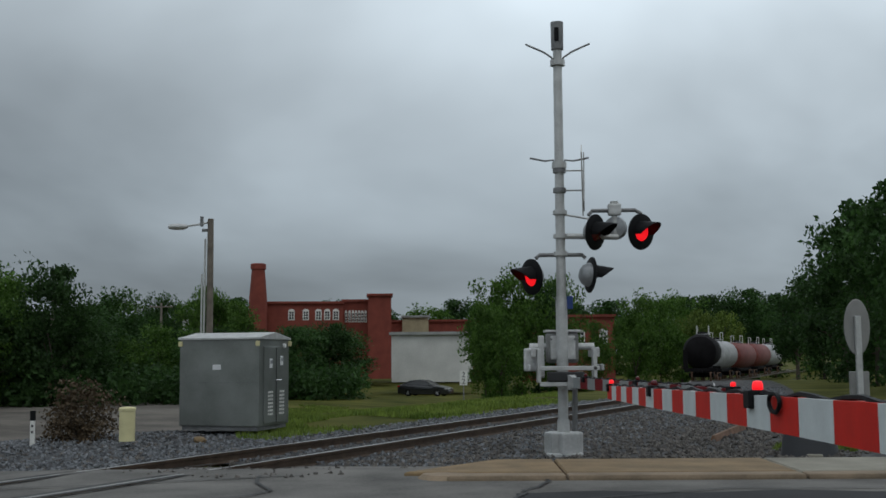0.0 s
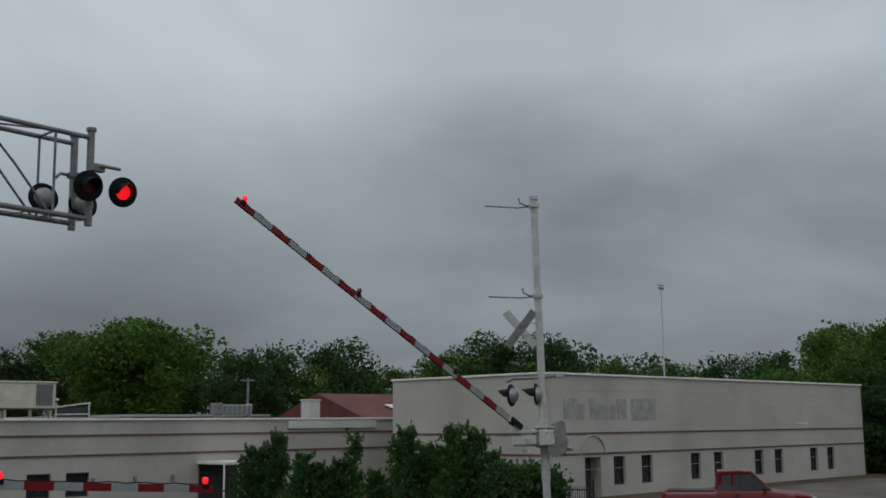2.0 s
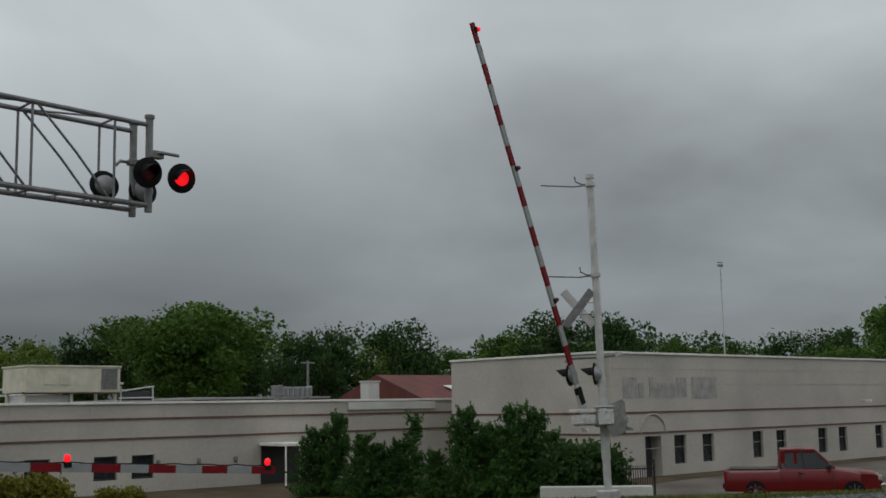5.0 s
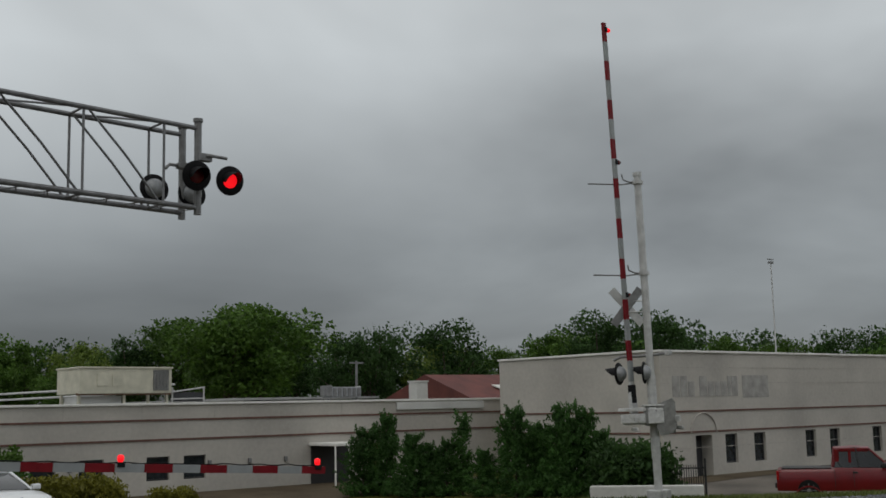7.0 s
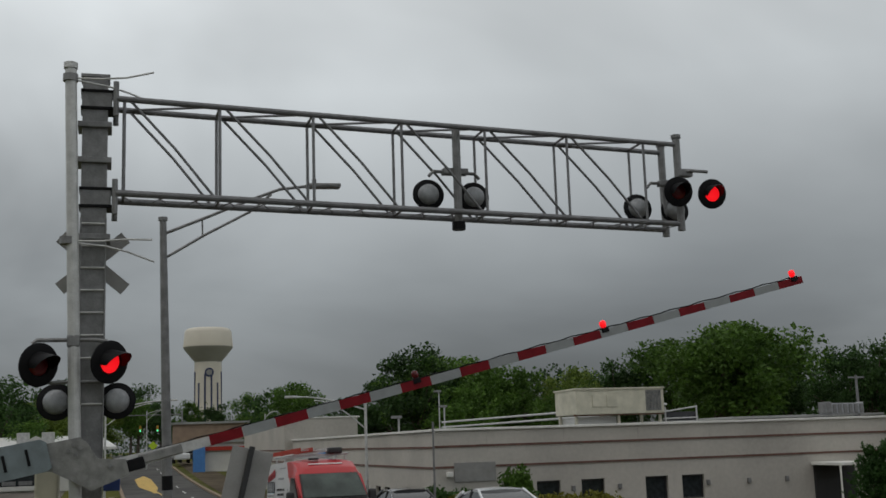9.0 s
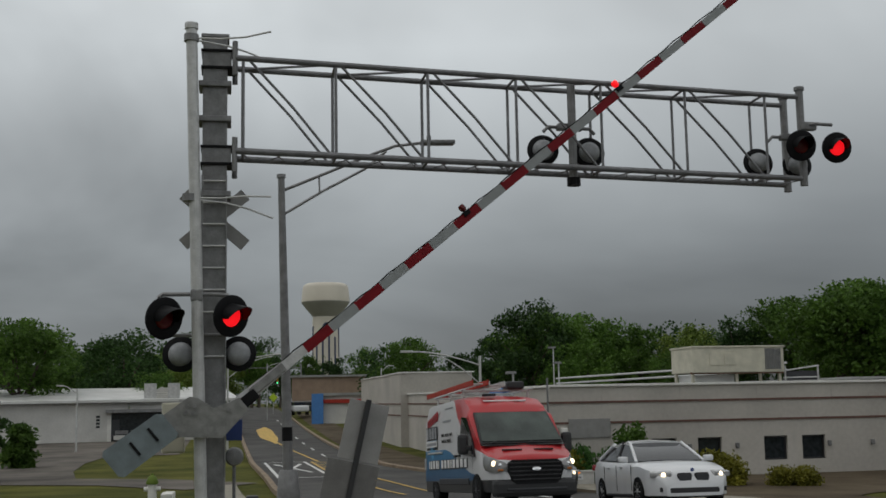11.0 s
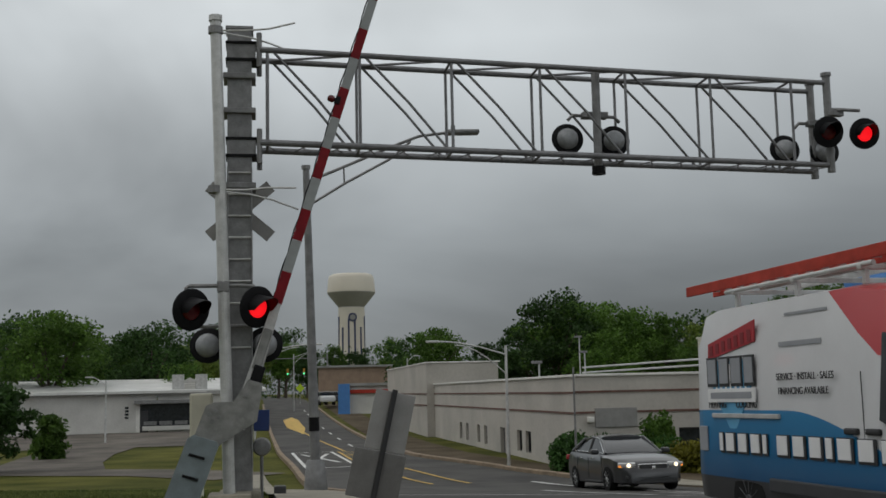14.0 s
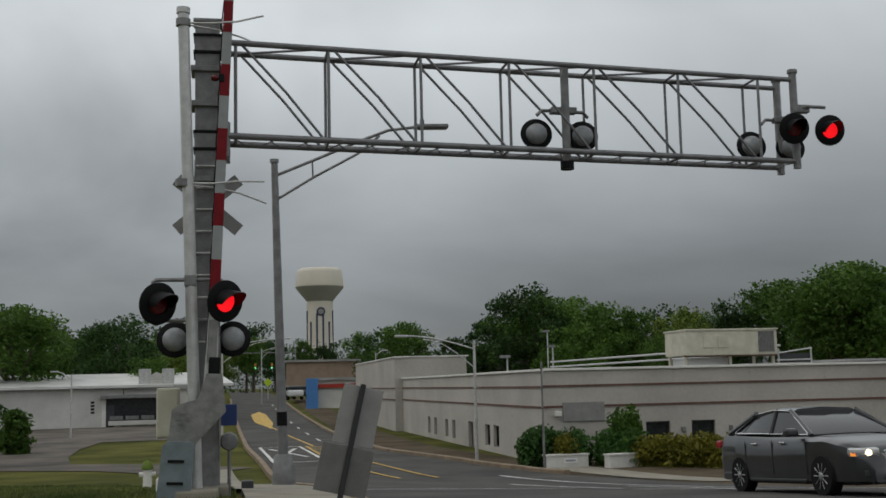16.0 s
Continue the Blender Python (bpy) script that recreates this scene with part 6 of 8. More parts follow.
q = part("web_address_bar", box(0, 0, 0, 0.02, 1.0, 0.045), "letter_white", van)
q.matrix_basis = pose(0.98, 0, 2.32, 0, -62, 0)
# phone number and names stay plain bars and shapes
xx = -2.35
for w in (0.09, 0.22, 0.22, 0.22, 0.09, -0.14, 0.24, 0.24, 0.24, 0.13, 0.26, 0.28, 0.28, 0.26):
    if w > 0:
        w *= 1.2
        bar = part("number_bar", box(xx + w / 2, -1.03, 0.955, w * 0.68, 0.012, 0.19, 0.004), "letter_white", van)
        part("number_shadow", box(xx + w / 2 + 0.015, -1.024, 0.948, w * 0.86, 0.008, 0.225, 0.003), "letter_black", bar)
        xx += w + 0.02
    else:
        xx -= w
band = part("logo_banner", plate([(-2.62, 1.86), (-1.50, 2.02), (-1.48, 2.25), (-2.60, 2.04)], 0.012), "letter_red", van, "slanted red banner")
band.matrix_basis = pose(0, -0.978, 0)
for k in range(7):
    part("banner_bar", box(-2.52 + 0.152 * k, -0.008, 1.963 + 0.0205 * k, 0.085, 0.008, 0.11 + 0.004 * k, 0.003), "letter_dark_red", band)
bm = plate([(-0.46, 0.16), (0.46, 0.16), (0.44, -0.18), (0.0, -0.66), (-0.44, -0.18)], 0.012)
shield = part("logo_shield", bm, "letter_blue", van, "pale blue shield with white rays")
shield.matrix_basis = pose(-2.04, -1.0, 1.68)
for k in range(-3, 4):
    ray = part("ray", box(0.115 * k, -0.009, -0.05 - 0.012 * abs(k), 0.03, 0.008, 0.34, 0.002), "letter_white", shield)
for k, w in enumerate((0.27, 0.27, 0.29, 0.25)):
    back = part("logo_bar", box(-2.47 + 0.29 * k, -1.01, 1.72, w * 0.96, 0.012, 0.33, 0.004), "letter_black", van)
    part("letter_face", box(-2.47 + 0.29 * k, -1.019, 1.725, w * 0.74, 0.008, 0.27, 0.003), "letter_grey", back)
part("logo_band", box(-2.02, -1.02, 1.46, 1.12, 0.012, 0.15, 0.005), "letter_white", van)
part("logo_band_bar", box(-2.02, -1.028, 1.46, 0.96, 0.006, 0.07, 0.002), "letter_grey", van)
writing("HEATING", 0.12, "letter_black", van, -2.36, -1.022, 1.325, squeeze=0.85)
writing("COOLING", 0.12, "letter_black", van, -1.68, -1.022, 1.325, squeeze=0.85)
writing("SERVICE · INSTALL · SALES", 0.1, "letter_black", van, -0.48, -1.022, 1.60, squeeze=0.92)
writing("FINANCING AVAILABLE", 0.1, "letter_black", van, -0.52, -1.022, 1.46, squeeze=0.88)
part("script_bar", box(-0.6, -0.979, 1.96, 0.8, 0.006, 0.05, 0.002), "letter_grey", van)
part("address_bar", box(-0.55, -0.925, 2.26, 0.8, 0.006, 0.03, 0.002), "letter_grey", van)
# roof rack and ladders
for x in (-2.2, -0.9, 0.3):
    part("rack_bar", box(x, 0, 2.60, 0.06, 1.7, 0.05, 0.01), "galv", van)
    for s in (-1, 1):
        part("rack_leg", box(x, s * 0.78, 2.52, 0.06, 0.05, 0.16, 0.01), "galv", van)
for s in (-1, 1):
    part("rack_rail", rod((-2.4, s * 0.82, 2.62), (0.5, s * 0.82, 2.62), 0.025), "galv", van)
for k, (y0, z0, m) in enumerate(((-0.72, 2.69, "ladder"), (-0.28, 2.67, "galv"))):
    lad = part("ladder", box(-1.35 if k == 0 else -0.9, y0, z0 + 0.05, 4.6 if k == 0 else 3.4, 0.035, 0.12, 0.008), m, van, "orange-red fibreglass ladder" if k == 0 else "aluminium ladder")
    part("ladder_rail", box(-1.35 if k == 0 else -0.9, y0 + 0.36, z0 + 0.05, 4.6 if k == 0 else 3.4, 0.035, 0.12, 0.008), m, lad)
    for i in range(14 if k == 0 else 10):
        part("rung", rod((-3.0 + i * 0.31 + (-0.45 if k == 0 else 0.6), y0, z0 + 0.05), (-3.0 + i * 0.31 + (-0.45 if k == 0 else 0.6), y0 + 0.36, z0 + 0.05), 0.016, 0.016, 6), "galv", lad)
part("roof_box", box(0.25, 0.45, 2.71, 0.45, 0.42, 0.18, 0.05), "trim_black", van)
part("pipe_tube", rod((-2.2, 0.62, 2.70), (0.2, 0.62, 2.70), 0.07), "blue_bright", van)
part("beacon", box(0.75, -0.3, 2.47, 0.14, 0.3, 0.06, 0.02), "trim_black", van)

white_car = sedan("saloon_car", "white sports saloon with twin black grilles and lit headlights", "white_car", "twin", False, False)
grey_car = sedan("saloon_car", "dark grey saloon with chrome window trim and lit headlights", "grey_car", "bar", True, True)

truck = thing("pickup_truck", *polar(30.4, 41.8), 0, 0, "red extended-cab pickup truck parked on the lot", "pickup truck")
truck.matrix_basis = pose(*polar(30.4, 41.8), land(*polar(30.4, 41.8)) + 0.03, 0, 0, 32)
t_top = [(-2.56, 0.95), (-2.5, 1.06), (-0.72, 1.07), (-0.70, 1.12), (1.0, 1.10), (1.3, 1.08), (2.3, 0.97), (2.48, 0.85), (2.55, 0.6)]
t_wide = [(-2.56, 0.95), (-2.4, 1.0), (2.0, 1.0), (2.35, 0.93), (2.55, 0.8)]
part("body", shell(t_top, t_wide, 0.88, 0.33, (-1.55, 1.62), 0.42, 0.92), "red_car", truck, "", True)
cabin(truck, ((1.05, 1.09), (-0.74, 1.11)), ((0.4, 1.72), (-0.05, 1.75), (-0.66, 1.72)), 0.78, 0.64, "red_car")
for s in (-1, 1):
    part("roof_side", box(-0.13, s * 0.655, 1.675, 1.05, 0.05, 0.12, 0.02), "red_car", truck)
    part("rear_pillar", box(-0.62, s * 0.70, 1.4, 0.16, 0.06, 0.6, 0.02), "red_car", truck)
    part("door_pillar", box(-0.2, s * 0.715, 1.4, 0.09, 0.05, 0.58, 0.01), "red_car", truck)
part("bed_floor", box(-1.6, 0, 1.075, 1.6, 1.4, 0.03), "trim_black", truck)
for x in (-1.55, 1.62):
    for y in (-0.78, 0.78):
        wheel(truck, x, y, 0.36, 0.24, "galv_dark", 8)
part("front_bumper", box(2.52, 0, 0.52, 0.16, 1.62, 0.2, 0.04), "chrome", truck)
part("rear_bumper", box(-2.56, 0, 0.52, 0.14, 1.6, 0.18, 0.03), "trim_black", truck)
for s in (-1, 1):
    part("headlight", box(2.44, s * 0.66, 0.80, 0.14, 0.3, 0.18, 0.04), "lamp_clear", truck)
    part("tail_lamp", box(-2.53, s * 0.8, 0.85, 0.08, 0.14, 0.3, 0.02), "tail", truck)
    part("mirror", box(0.85, s * 0.98, 1.18, 0.14, 0.2, 0.16, 0.04), "trim_black", truck)
    part("door_handle", box(-0.05, s * 0.885, 0.95, 0.16, 0.03, 0.05, 0.01), "trim_black", truck)
    part("fender_flare", bent([(-1.55 + 0.46 * math.cos(a), s * 0.885, 0.03 + 0.46 * math.sin(a)) for a in [math.pi * i / 12 for i in range(13)]], 0.035, 6), "red_car", truck)
    for x in (1.0, -0.1, -0.7):
        part("door_seam", box(x, s * 0.879, 0.75, 0.014, 0.012, 0.62), "trim_black", truck)
part("underbody", box(0, 0, 0.42, 4.3, 1.3, 0.2), "trim_black", truck)

# ---- small railway things by the track ----
hut = thing("equipment_house", -5.13, 25.9, 0, 0, "dull silver aluminium railway equipment house with vented door", "equipment cabinet")
hut.matrix_basis = pose(-5.15, 26.25, -0.02, 0, 0, -16) @ Matrix.Diagonal((1, 0.8, 0.955, 1))
part("body", box(0, 0, 1.08, 1.95, 1.95, 2.0, 0.015), "alum", hut)
part("base_skid", box(0, 0, 0.04, 1.85, 1.85, 0.12), "galv_dark", hut)
q = part("roof", loft([[(-1.02, -1.01, 2.08), (1.02, -1.01, 2.08), (1.02, -1.01, 2.12), (0, -1.01, 2.25), (-1.02, -1.01, 2.12)], [(-1.02, 1.01, 2.08), (1.02, 1.01, 2.08), (1.02, 1.01, 2.12), (0, 1.01, 2.25), (-1.02, 1.01, 2.12)]]), "galv", hut)
q.matrix_basis = pose(0, 0, 0, 0, 0, 90)
hut_door = part("door", box(0.985, 0.05, 1.02, 0.04, 1.5, 1.78, 0.01), "alum", hut, "double door with vents")
for y in (-0.32, 0.42):
    for i in range(7):
        for k in range(3):
            part("vent_slot", box(1.008, y + (k - 1) * 0.11, 0.34 + i * 0.085, 0.01, 0.07, 0.045), "white_paint", hut_door)
for y, z in ((-0.3, 1.52), (0.4, 1.58)):
    part("notice", box(1.01, y, z, 0.012, 0.17, 0.22, 0.003), "letter_white", hut_door)
    part("notice_bar", box(1.018, y, z + 0.03, 0.006, 0.12, 0.08), "letter_grey", hut_door)
part("seam", box(1.01, 0.05, 1.02, 0.012, 0.02, 1.74), "trim_black", hut_door)
part("handle", rod((1.01, 0.02, 1.12), (1.08, 0.18, 1.12), 0.02), "chrome", hut_door)
part("plate", box(-0.05, -0.985, 1.44, 0.2, 0.012, 0.12), "letter_white", hut)
part("seam", box(0.0, -0.98, 1.08, 1.9, 0.008, 0.012), "galv_dark", hut)
for x, y in ((-0.95, -1.0), (0.95, -1.0), (1.0, 0.95)):
    part("lifting_lug", box(x, y, 1.98, 0.1, 0.05, 0.12, 0.02), "cream", hut)
part("lamp", turned([(0.01, 0), (0.06, 0), (0.05, 0.05), (0.01, 0.06)], "X", 12, None, (1.0, 0.55, 1.93)), "letter_white", hut)

post = thing("marker_post", *polar(16.15, 23.2), -0.02, 0, "short cream plastic utility marker post", "marker post")
part("tube", turned([(0.01, 0), (0.15, 0), (0.15, 0.58), (0.165, 0.585), (0.165, 0.63), (0.14, 0.65), (0.01, 0.66)], "Z", 20), "cream", post, "", True)
mile = thing("marker_post", *polar(20.4, 24.4), land(*polar(20.4, 24.4)) + 0.02, 0, "thin white marker post with a black top", "marker post")
part("stake", box(0, 0, 0.28, 0.09, 0.05, 0.56, 0.01), "white_paint", mile)
part("top", box(0, 0, 0.62, 0.1, 0.055, 0.2, 0.01), "black", mile)
for z in (0.3, 0.42):
    part("writing_bar", box(0, -0.028, z, 0.04, 0.006, 0.05), "letter_black", mile)

px, py = polar(12.35, 46)
lamp_b = thing("street_lamp", px, py, 0.0, 0, "old grey timber pole with a street lamp and conduits", "street lamp")
part("pole", rod((0, 0, -1), (0, 0, 7.0), 0.15, 0.12, 12), "wood_pole", lamp_b)
part("conduit", rod((-0.22, -0.1, 0), (-0.18, -0.1, 6.2), 0.04), "galv", lamp_b)
part("conduit", rod((-0.32, -0.1, 0), (-0.30, -0.1, 4.8), 0.035), "galv", lamp_b)
part("arm", bent([(-0.12, 0, 6.85), (-0.5, 0, 6.78), (-0.95, 0, 6.72)], 0.04), "galv", lamp_b)
part("head", turned([(0.01, 0), (0.09, 0.05), (0.13, 0.3), (0.12, 0.6), (0.07, 0.78), (0.01, 0.8)], "X", 14, None, (-1.7, 0, 6.7)), "galv", lamp_b, "", True)
part("bracket", box(-0.35, 0, 6.9, 0.12, 0.12, 0.4, 0.02), "galv_dark", lamp_b)
part("bracket", box(-0.22, 0, 6.55, 0.25, 0.1, 0.12, 0.02), "galv_dark", lamp_b)

sx, sy = polar(-0.12, 45.5)
ms = thing("milepost_sign", sx, sy, land(sx, sy), 0, "small white railway sign with two dark marks on a thin post", "sign")
part("post", rod((0, 0, 0), (0, 0, 1.3), 0.025, 0.025, 8), "galv_dark", ms)
part("board", box(0, -0.03, 1.05, 0.3, 0.02, 0.58, 0.004), "white_paint", ms)
writing("2", 0.3, "letter_black", ms, 0, -0.045, 1.08)
writing("2", 0.3, "letter_black", ms, 0, -0.045, 0.82)

ox, oy = polar(-18.95, 24.0)
oval = thing("oval_sign", ox, oy, land(ox, oy), 0, "pale grey back of an oval sign on a broad post", "sign")
part("post", box(0, 0, 1.15, 0.11, 0.09, 2.3, 0.01), "galv", oval)
q = part("panel", turned([(0.01, -0.012), (0.26, -0.012), (0.27, 0), (0.26, 0.012), (0.01, 0.012)], "Y", 28), "grey_panel", oval, "", True)
q.matrix_basis = pose(0, 0.06, 2.08) @ Matrix.Diagonal((0.95, 1, 2.05, 1))
part("box", box(0.02, 0.1, 0.95, 0.36, 0.12, 0.52, 0.01), "grey_panel", oval)
tx, ty = polar(-16.6, 18.35)
tub = thing("planter_tub", tx, ty, 0.02, 0, "dark grey tapered planter tub behind the pavement", "planter")
part("tub", turned([(0.01, 0), (0.33, 0), (0.42, 0.03), (0.36, 0.48), (0.33, 0.5), (0.01, 0.5)], "Z", 22), "trim_grey", tub, "", True)
part("stone", box(-0.05, -0.42, 0.05, 0.22, 0.1, 0.06, 0.02), "concrete", tub)
rl, rr = polar(-12.2, 21.5), polar(-14.0, 26.5)
old = thing("old_rail", 0, 0, 0, 0, "rusty length of old rail half sunk in the ballast", "rail")
part("rail", loft([[(x - 0.06, y, z), (x + 0.06, y, z), (x + 0.03, y, z + 0.14), (x - 0.03, y, z + 0.14)] for (x, y), z in ((rl, land(*rl) + 0.02), (rr, land(*rr) + 0.05))]), "rust", old)

# ---- train standing far up the track ----
def wagon(d, material, length, label):
    x, y = along(d + length / 2, 0.0)
    xa, ya = along(d, 0.0)
    xb, yb = along(d + length, 0.0)
    w = thing("tank_wagon", x, y, 0, 0, label, "tank wagon", "train")
    w.matrix_basis = pose(x, y, track_z(d + length / 2) + 0.06, 0, 0, math.degrees(math.atan2(yb - ya, xb - xa)))
    r, zc = 1.45, 2.55
    part("tank", turned([(0.01, -length / 2 + 0.4), (0.8, -length / 2 + 0.5), (1.25, -length / 2 + 0.75), (r, -length / 2 + 1.3), (r, length / 2 - 1.3), (1.25, length / 2 - 0.75), (0.8, length / 2 - 0.5), (0.01, length / 2 - 0.4)], "X", 28, None, (0, 0, zc)), material, w, "", True)
    part("frame", box(0, 0, 1.0, length, 1.2, 0.3, 0.03), "tank_black", w)
    part("walkway", box(0, 0, zc + r + 0.08, 2.4, 1.1, 0.06), "galv", w)
    part("dome", turned([(0.01, 0), (0.5, 0), (0.5, 0.35), (0.01, 0.42)], "Z", 16, None, (0, 0, zc + r - 0.1)), "tank_black", w)
    for sx_ in (-1.1, 1.1):
        for sy_ in (-0.5, 0.5):
            part("rail_post", rod((sx_, sy_, zc + r), (sx_, sy_, zc + r + 0.8), 0.03, 0.03, 6), "white_paint", w)
    for s in (-1, 1):
        part("handrail", rod((-1.1, s * 0.5, zc + r + 0.8), (1.1, s * 0.5, zc + r + 0.8), 0.03, 0.03, 6), "white_paint", w)
        part("bolster", box(s * (length / 2 - 1.9), 0, 0.62, 1.9, 2.0, 0.35, 0.05), "tank_black", w)
        part("end_sill", box(s * (length / 2 - 0.2), 0, 1.05, 0.25, 2.6, 0.3, 0.02), "tank_black", w)
        part("coupler", box(s * (length / 2 + 0.2), 0, 0.95, 0.5, 0.3, 0.25, 0.05), "tank_black", w)
        for sy_ in (-0.75, 0.75):
            for k in (-0.85, 0.85):
                part("wheel", turned([(0.01, -0.07), (0.45, -0.07), (0.46, 0.05), (0.01, 0.07)], "Y", 18, None, (s * (length / 2 - 1.9) + k, sy_, 0.46)), "rust", w)
        part("ladder", box(s * (length / 2 - 0.3), 1.2, 1.9, 0.05, 0.4, 1.6), "tank_black", w)
    return w


wagon(79, "tank_black", 16.5, "black tank wagon standing at the end of a train")
wagon(96.5, "tank_grey", 14.5, "pale grey tank wagon in a standing train")
wagon(112, "tank_red", 14.5, "oxide-red tank wagon in a standing train")
wagon(127.5, "tank_red", 14.5, "oxide-red tank wagon in a standing train")
wagon(143, "tank_grey", 14.5, "pale grey tank wagon in a standing train")


# ---- red-brick mill with chimney ----
def flat_at(az, dist):
    return polar(az, dist)


def brick_block(parent, az0, az1, dist, top_z, depth, wins, win_w, win_z0, win_z1, low=-1.5, material="brick"):
    """A straight block facing the viewer between two bearings, with arched white windows."""
    (xa, ya), (xb, yb) = polar(az0, dist), polar(az1, dist)
    w = math.hypot(xb - xa, yb - ya)
    turn = math.degrees(math.atan2(yb - ya, xb - xa))
    m = pose((xa + xb) / 2, (ya + yb) / 2, 0, 0, 0, turn)
    q = part("wall", box(0, depth / 2, (top_z + low) / 2, w, depth, top_z - low), material, parent)
    q.matrix_basis = m
    q = part("cornice", box(0, depth / 2 - 0.1, top_z + 0.12, w + 0.4, depth + 0.4, 0.28), "roof_grey" if material != "brick" else "brick", parent)
    q.matrix_basis = m
    for k in wins:
        fx = (k - 0.5) * w
        hz = win_z1 - win_z0
        win = part("window", plate([(-win_w / 2, 0), (win_w / 2, 0), (win_w / 2, hz * 0.85), (win_w * 0.3, hz * 0.97), (0, hz), (-win_w * 0.3, hz * 0.97), (-win_w / 2, hz * 0.85)], 0.16), "white_paint", parent, "arched white-framed window")
        win.matrix_basis = m @ pose(fx, 0.0, win_z0)
        for c in (-1, 1):
            for lv in range(3):
                part("pane", box(c * win_w * 0.2, -0.085, hz * (0.17 + 0.25 * lv), win_w * 0.3, 0.02, hz * 0.19), "glass_far", win)
    return m, w


mill = thing("brick_mill", 0, 0, 0, 0, "red-brick mill with arched white windows and a tall chimney", "mill building")
brick_block(mill, 9.75, 5.85, 150, 8.3, 16, (0.35, 0.53, 0.69, 0.80, 0.91), 0.8, 6.15, 7.6)
brick_block(mill, 5.85, 4.55, 152, 8.65, 30, (0.12, 0.25, 0.38, 0.5, 0.62, 0.74, 0.86), 0.32, 5.9, 7.5)
brick_block(mill, 4.6, 3.45, 150, 9.3, 6, (), 1, 0, 1)
part("chimney", turned([(1.35, -1), (1.15, 9), (0.85, 12.6), (1.0, 12.65), (1.0, 13.3), (0.8, 13.4), (0.01, 13.4)], "Z", 16, None, (*polar(10.02, 149), 0)), "brick", mill, "", True)
brick_block(mill, 3.5, -1.0, 165, 6.3, 12, (), 1, 0, 1)
brick_block(mill, 2.9, 1.6, 164, 6.9, 6, (), 1, 0, 1, material="roof_tan")
mill2 = thing("brick_mill", 0, 0, 0, 0, "red-brick mill wing with arched white windows behind trees", "mill building")
brick_block(mill2, -3.0, -7.6, 128, 5.6, 14, (0.40, 0.52, 0.64, 0.88), 0.9, 2.6, 4.3)
shed = thing("white_shed", 0, 0, 0, 0, "low pale grey metal warehouse with a flat roof", "warehouse")
brick_block(shed, 3.45, -0.6, 110, 3.5, 14, (), 1, 0, 1, -1.0, "wall_white")
px, py = polar(1.75, 104)
pc = sedan("saloon_car", "dark saloon car parked beside the pale warehouse", "grey_car", "bar", False, False)
pc.matrix_basis = pose(px, py, land(px, py), 0, 0, -20)
for ob in pc.children_recursive:
    if ob.name.startswith(("bulb", "indicator")):
        ob.data.materials[0] = M["lamp_clear"]


def utility_pole(az, dist, top, arms, label):
    x, y = polar(az, dist)
    p = thing("utility_pole", x, y, land(x, y), 0, label, "utility pole", "utility poles")
    part("pole", rod((0, 0, 0), (0, 0, top), 0.16, 0.11, 10), "wood_pole", p)
    for z, w in arms:
        part("crossarm", box(0, 0, z, w, 0.1, 0.12), "wood_pole", p)
        for k in (-0.42, -0.2, 0.2, 0.42):
            part("insulator", rod((k * w, 0, z + 0.06), (k * w, 0, z + 0.2), 0.04, 0.03, 6), "galv", p)
    return p


utility_pole(14.65, 120, 8.9, ((8.5, 2.4),), "weathered utility pole with a crossarm above the trees")
up = utility_pole(13.25, 115, 8.0, (), "weathered utility pole with a transformer")
for k in (-0.45, 0.45):
    part("transformer_can", rod((k, -0.1, 6.0), (k, -0.1, 7.1), 0.3), "galv", up)
lp = utility_pole(19.64, 84, 7.4, (), "grey timber pole with a small lamp among the trees")
part("lamp", box(-0.35, 0, 7.5, 0.6, 0.2, 0.15, 0.04), "galv", lp)
# ---- street furniture by the far kerb ----
lx, ly = polar(87.15, 25.6)
lz = land(lx, ly)
lamp = thing("street_lamp", lx, ly, lz, 0, "tall grey steel street lamp with a long truss arm", "street lamp", "street lamps")
lamp.matrix_basis = pose(lx, ly, lz, 1.3, 0, 0)
part("base", turned([(0.01, 0), (0.26, 0), (0.26, 0.25), (0.2, 0.75), (0.17, 0.8), (0.01, 0.8)], "Z", 18), "galv_dark", lamp, "", True)
part("pole", rod((0, 0, 0.7), (0, 0, 7.25), 0.115, 0.075, 14), "galv_dark", lamp)
part("band", rod((0, 0, 1.42), (0, 0, 1.72), 0.118, 0.116, 14), "black", lamp)
part("cap", rod((0, 0, 7.25), (0, 0, 7.33), 0.1, 0.1, 12), "galv_dark", lamp)
part("arm", bent([(0, 0, 6.95), (0, 1.0, 7.35), (0, 1.9, 7.72), (0, 2.6, 7.98), (0, 3.2, 8.05)], 0.035), "galv_dark", lamp)
part("arm", bent([(0, 0, 6.4), (0, 0.9, 6.93), (0, 1.9, 7.45), (0, 2.4, 7.86)], 0.03), "galv_dark", lamp)
part("strut", rod((0, 0.85, 7.29), (0, 0.85, 6.9), 0.02), "galv_dark", lamp)
part("head", box(0, 3.6, 8.06, 0.3, 0.8, 0.1, 0.04), "galv_dark", lamp)
part("sensor", rod((0, 3.4, 8.1), (0, 3.4, 8.22), 0.05), "black", lamp)

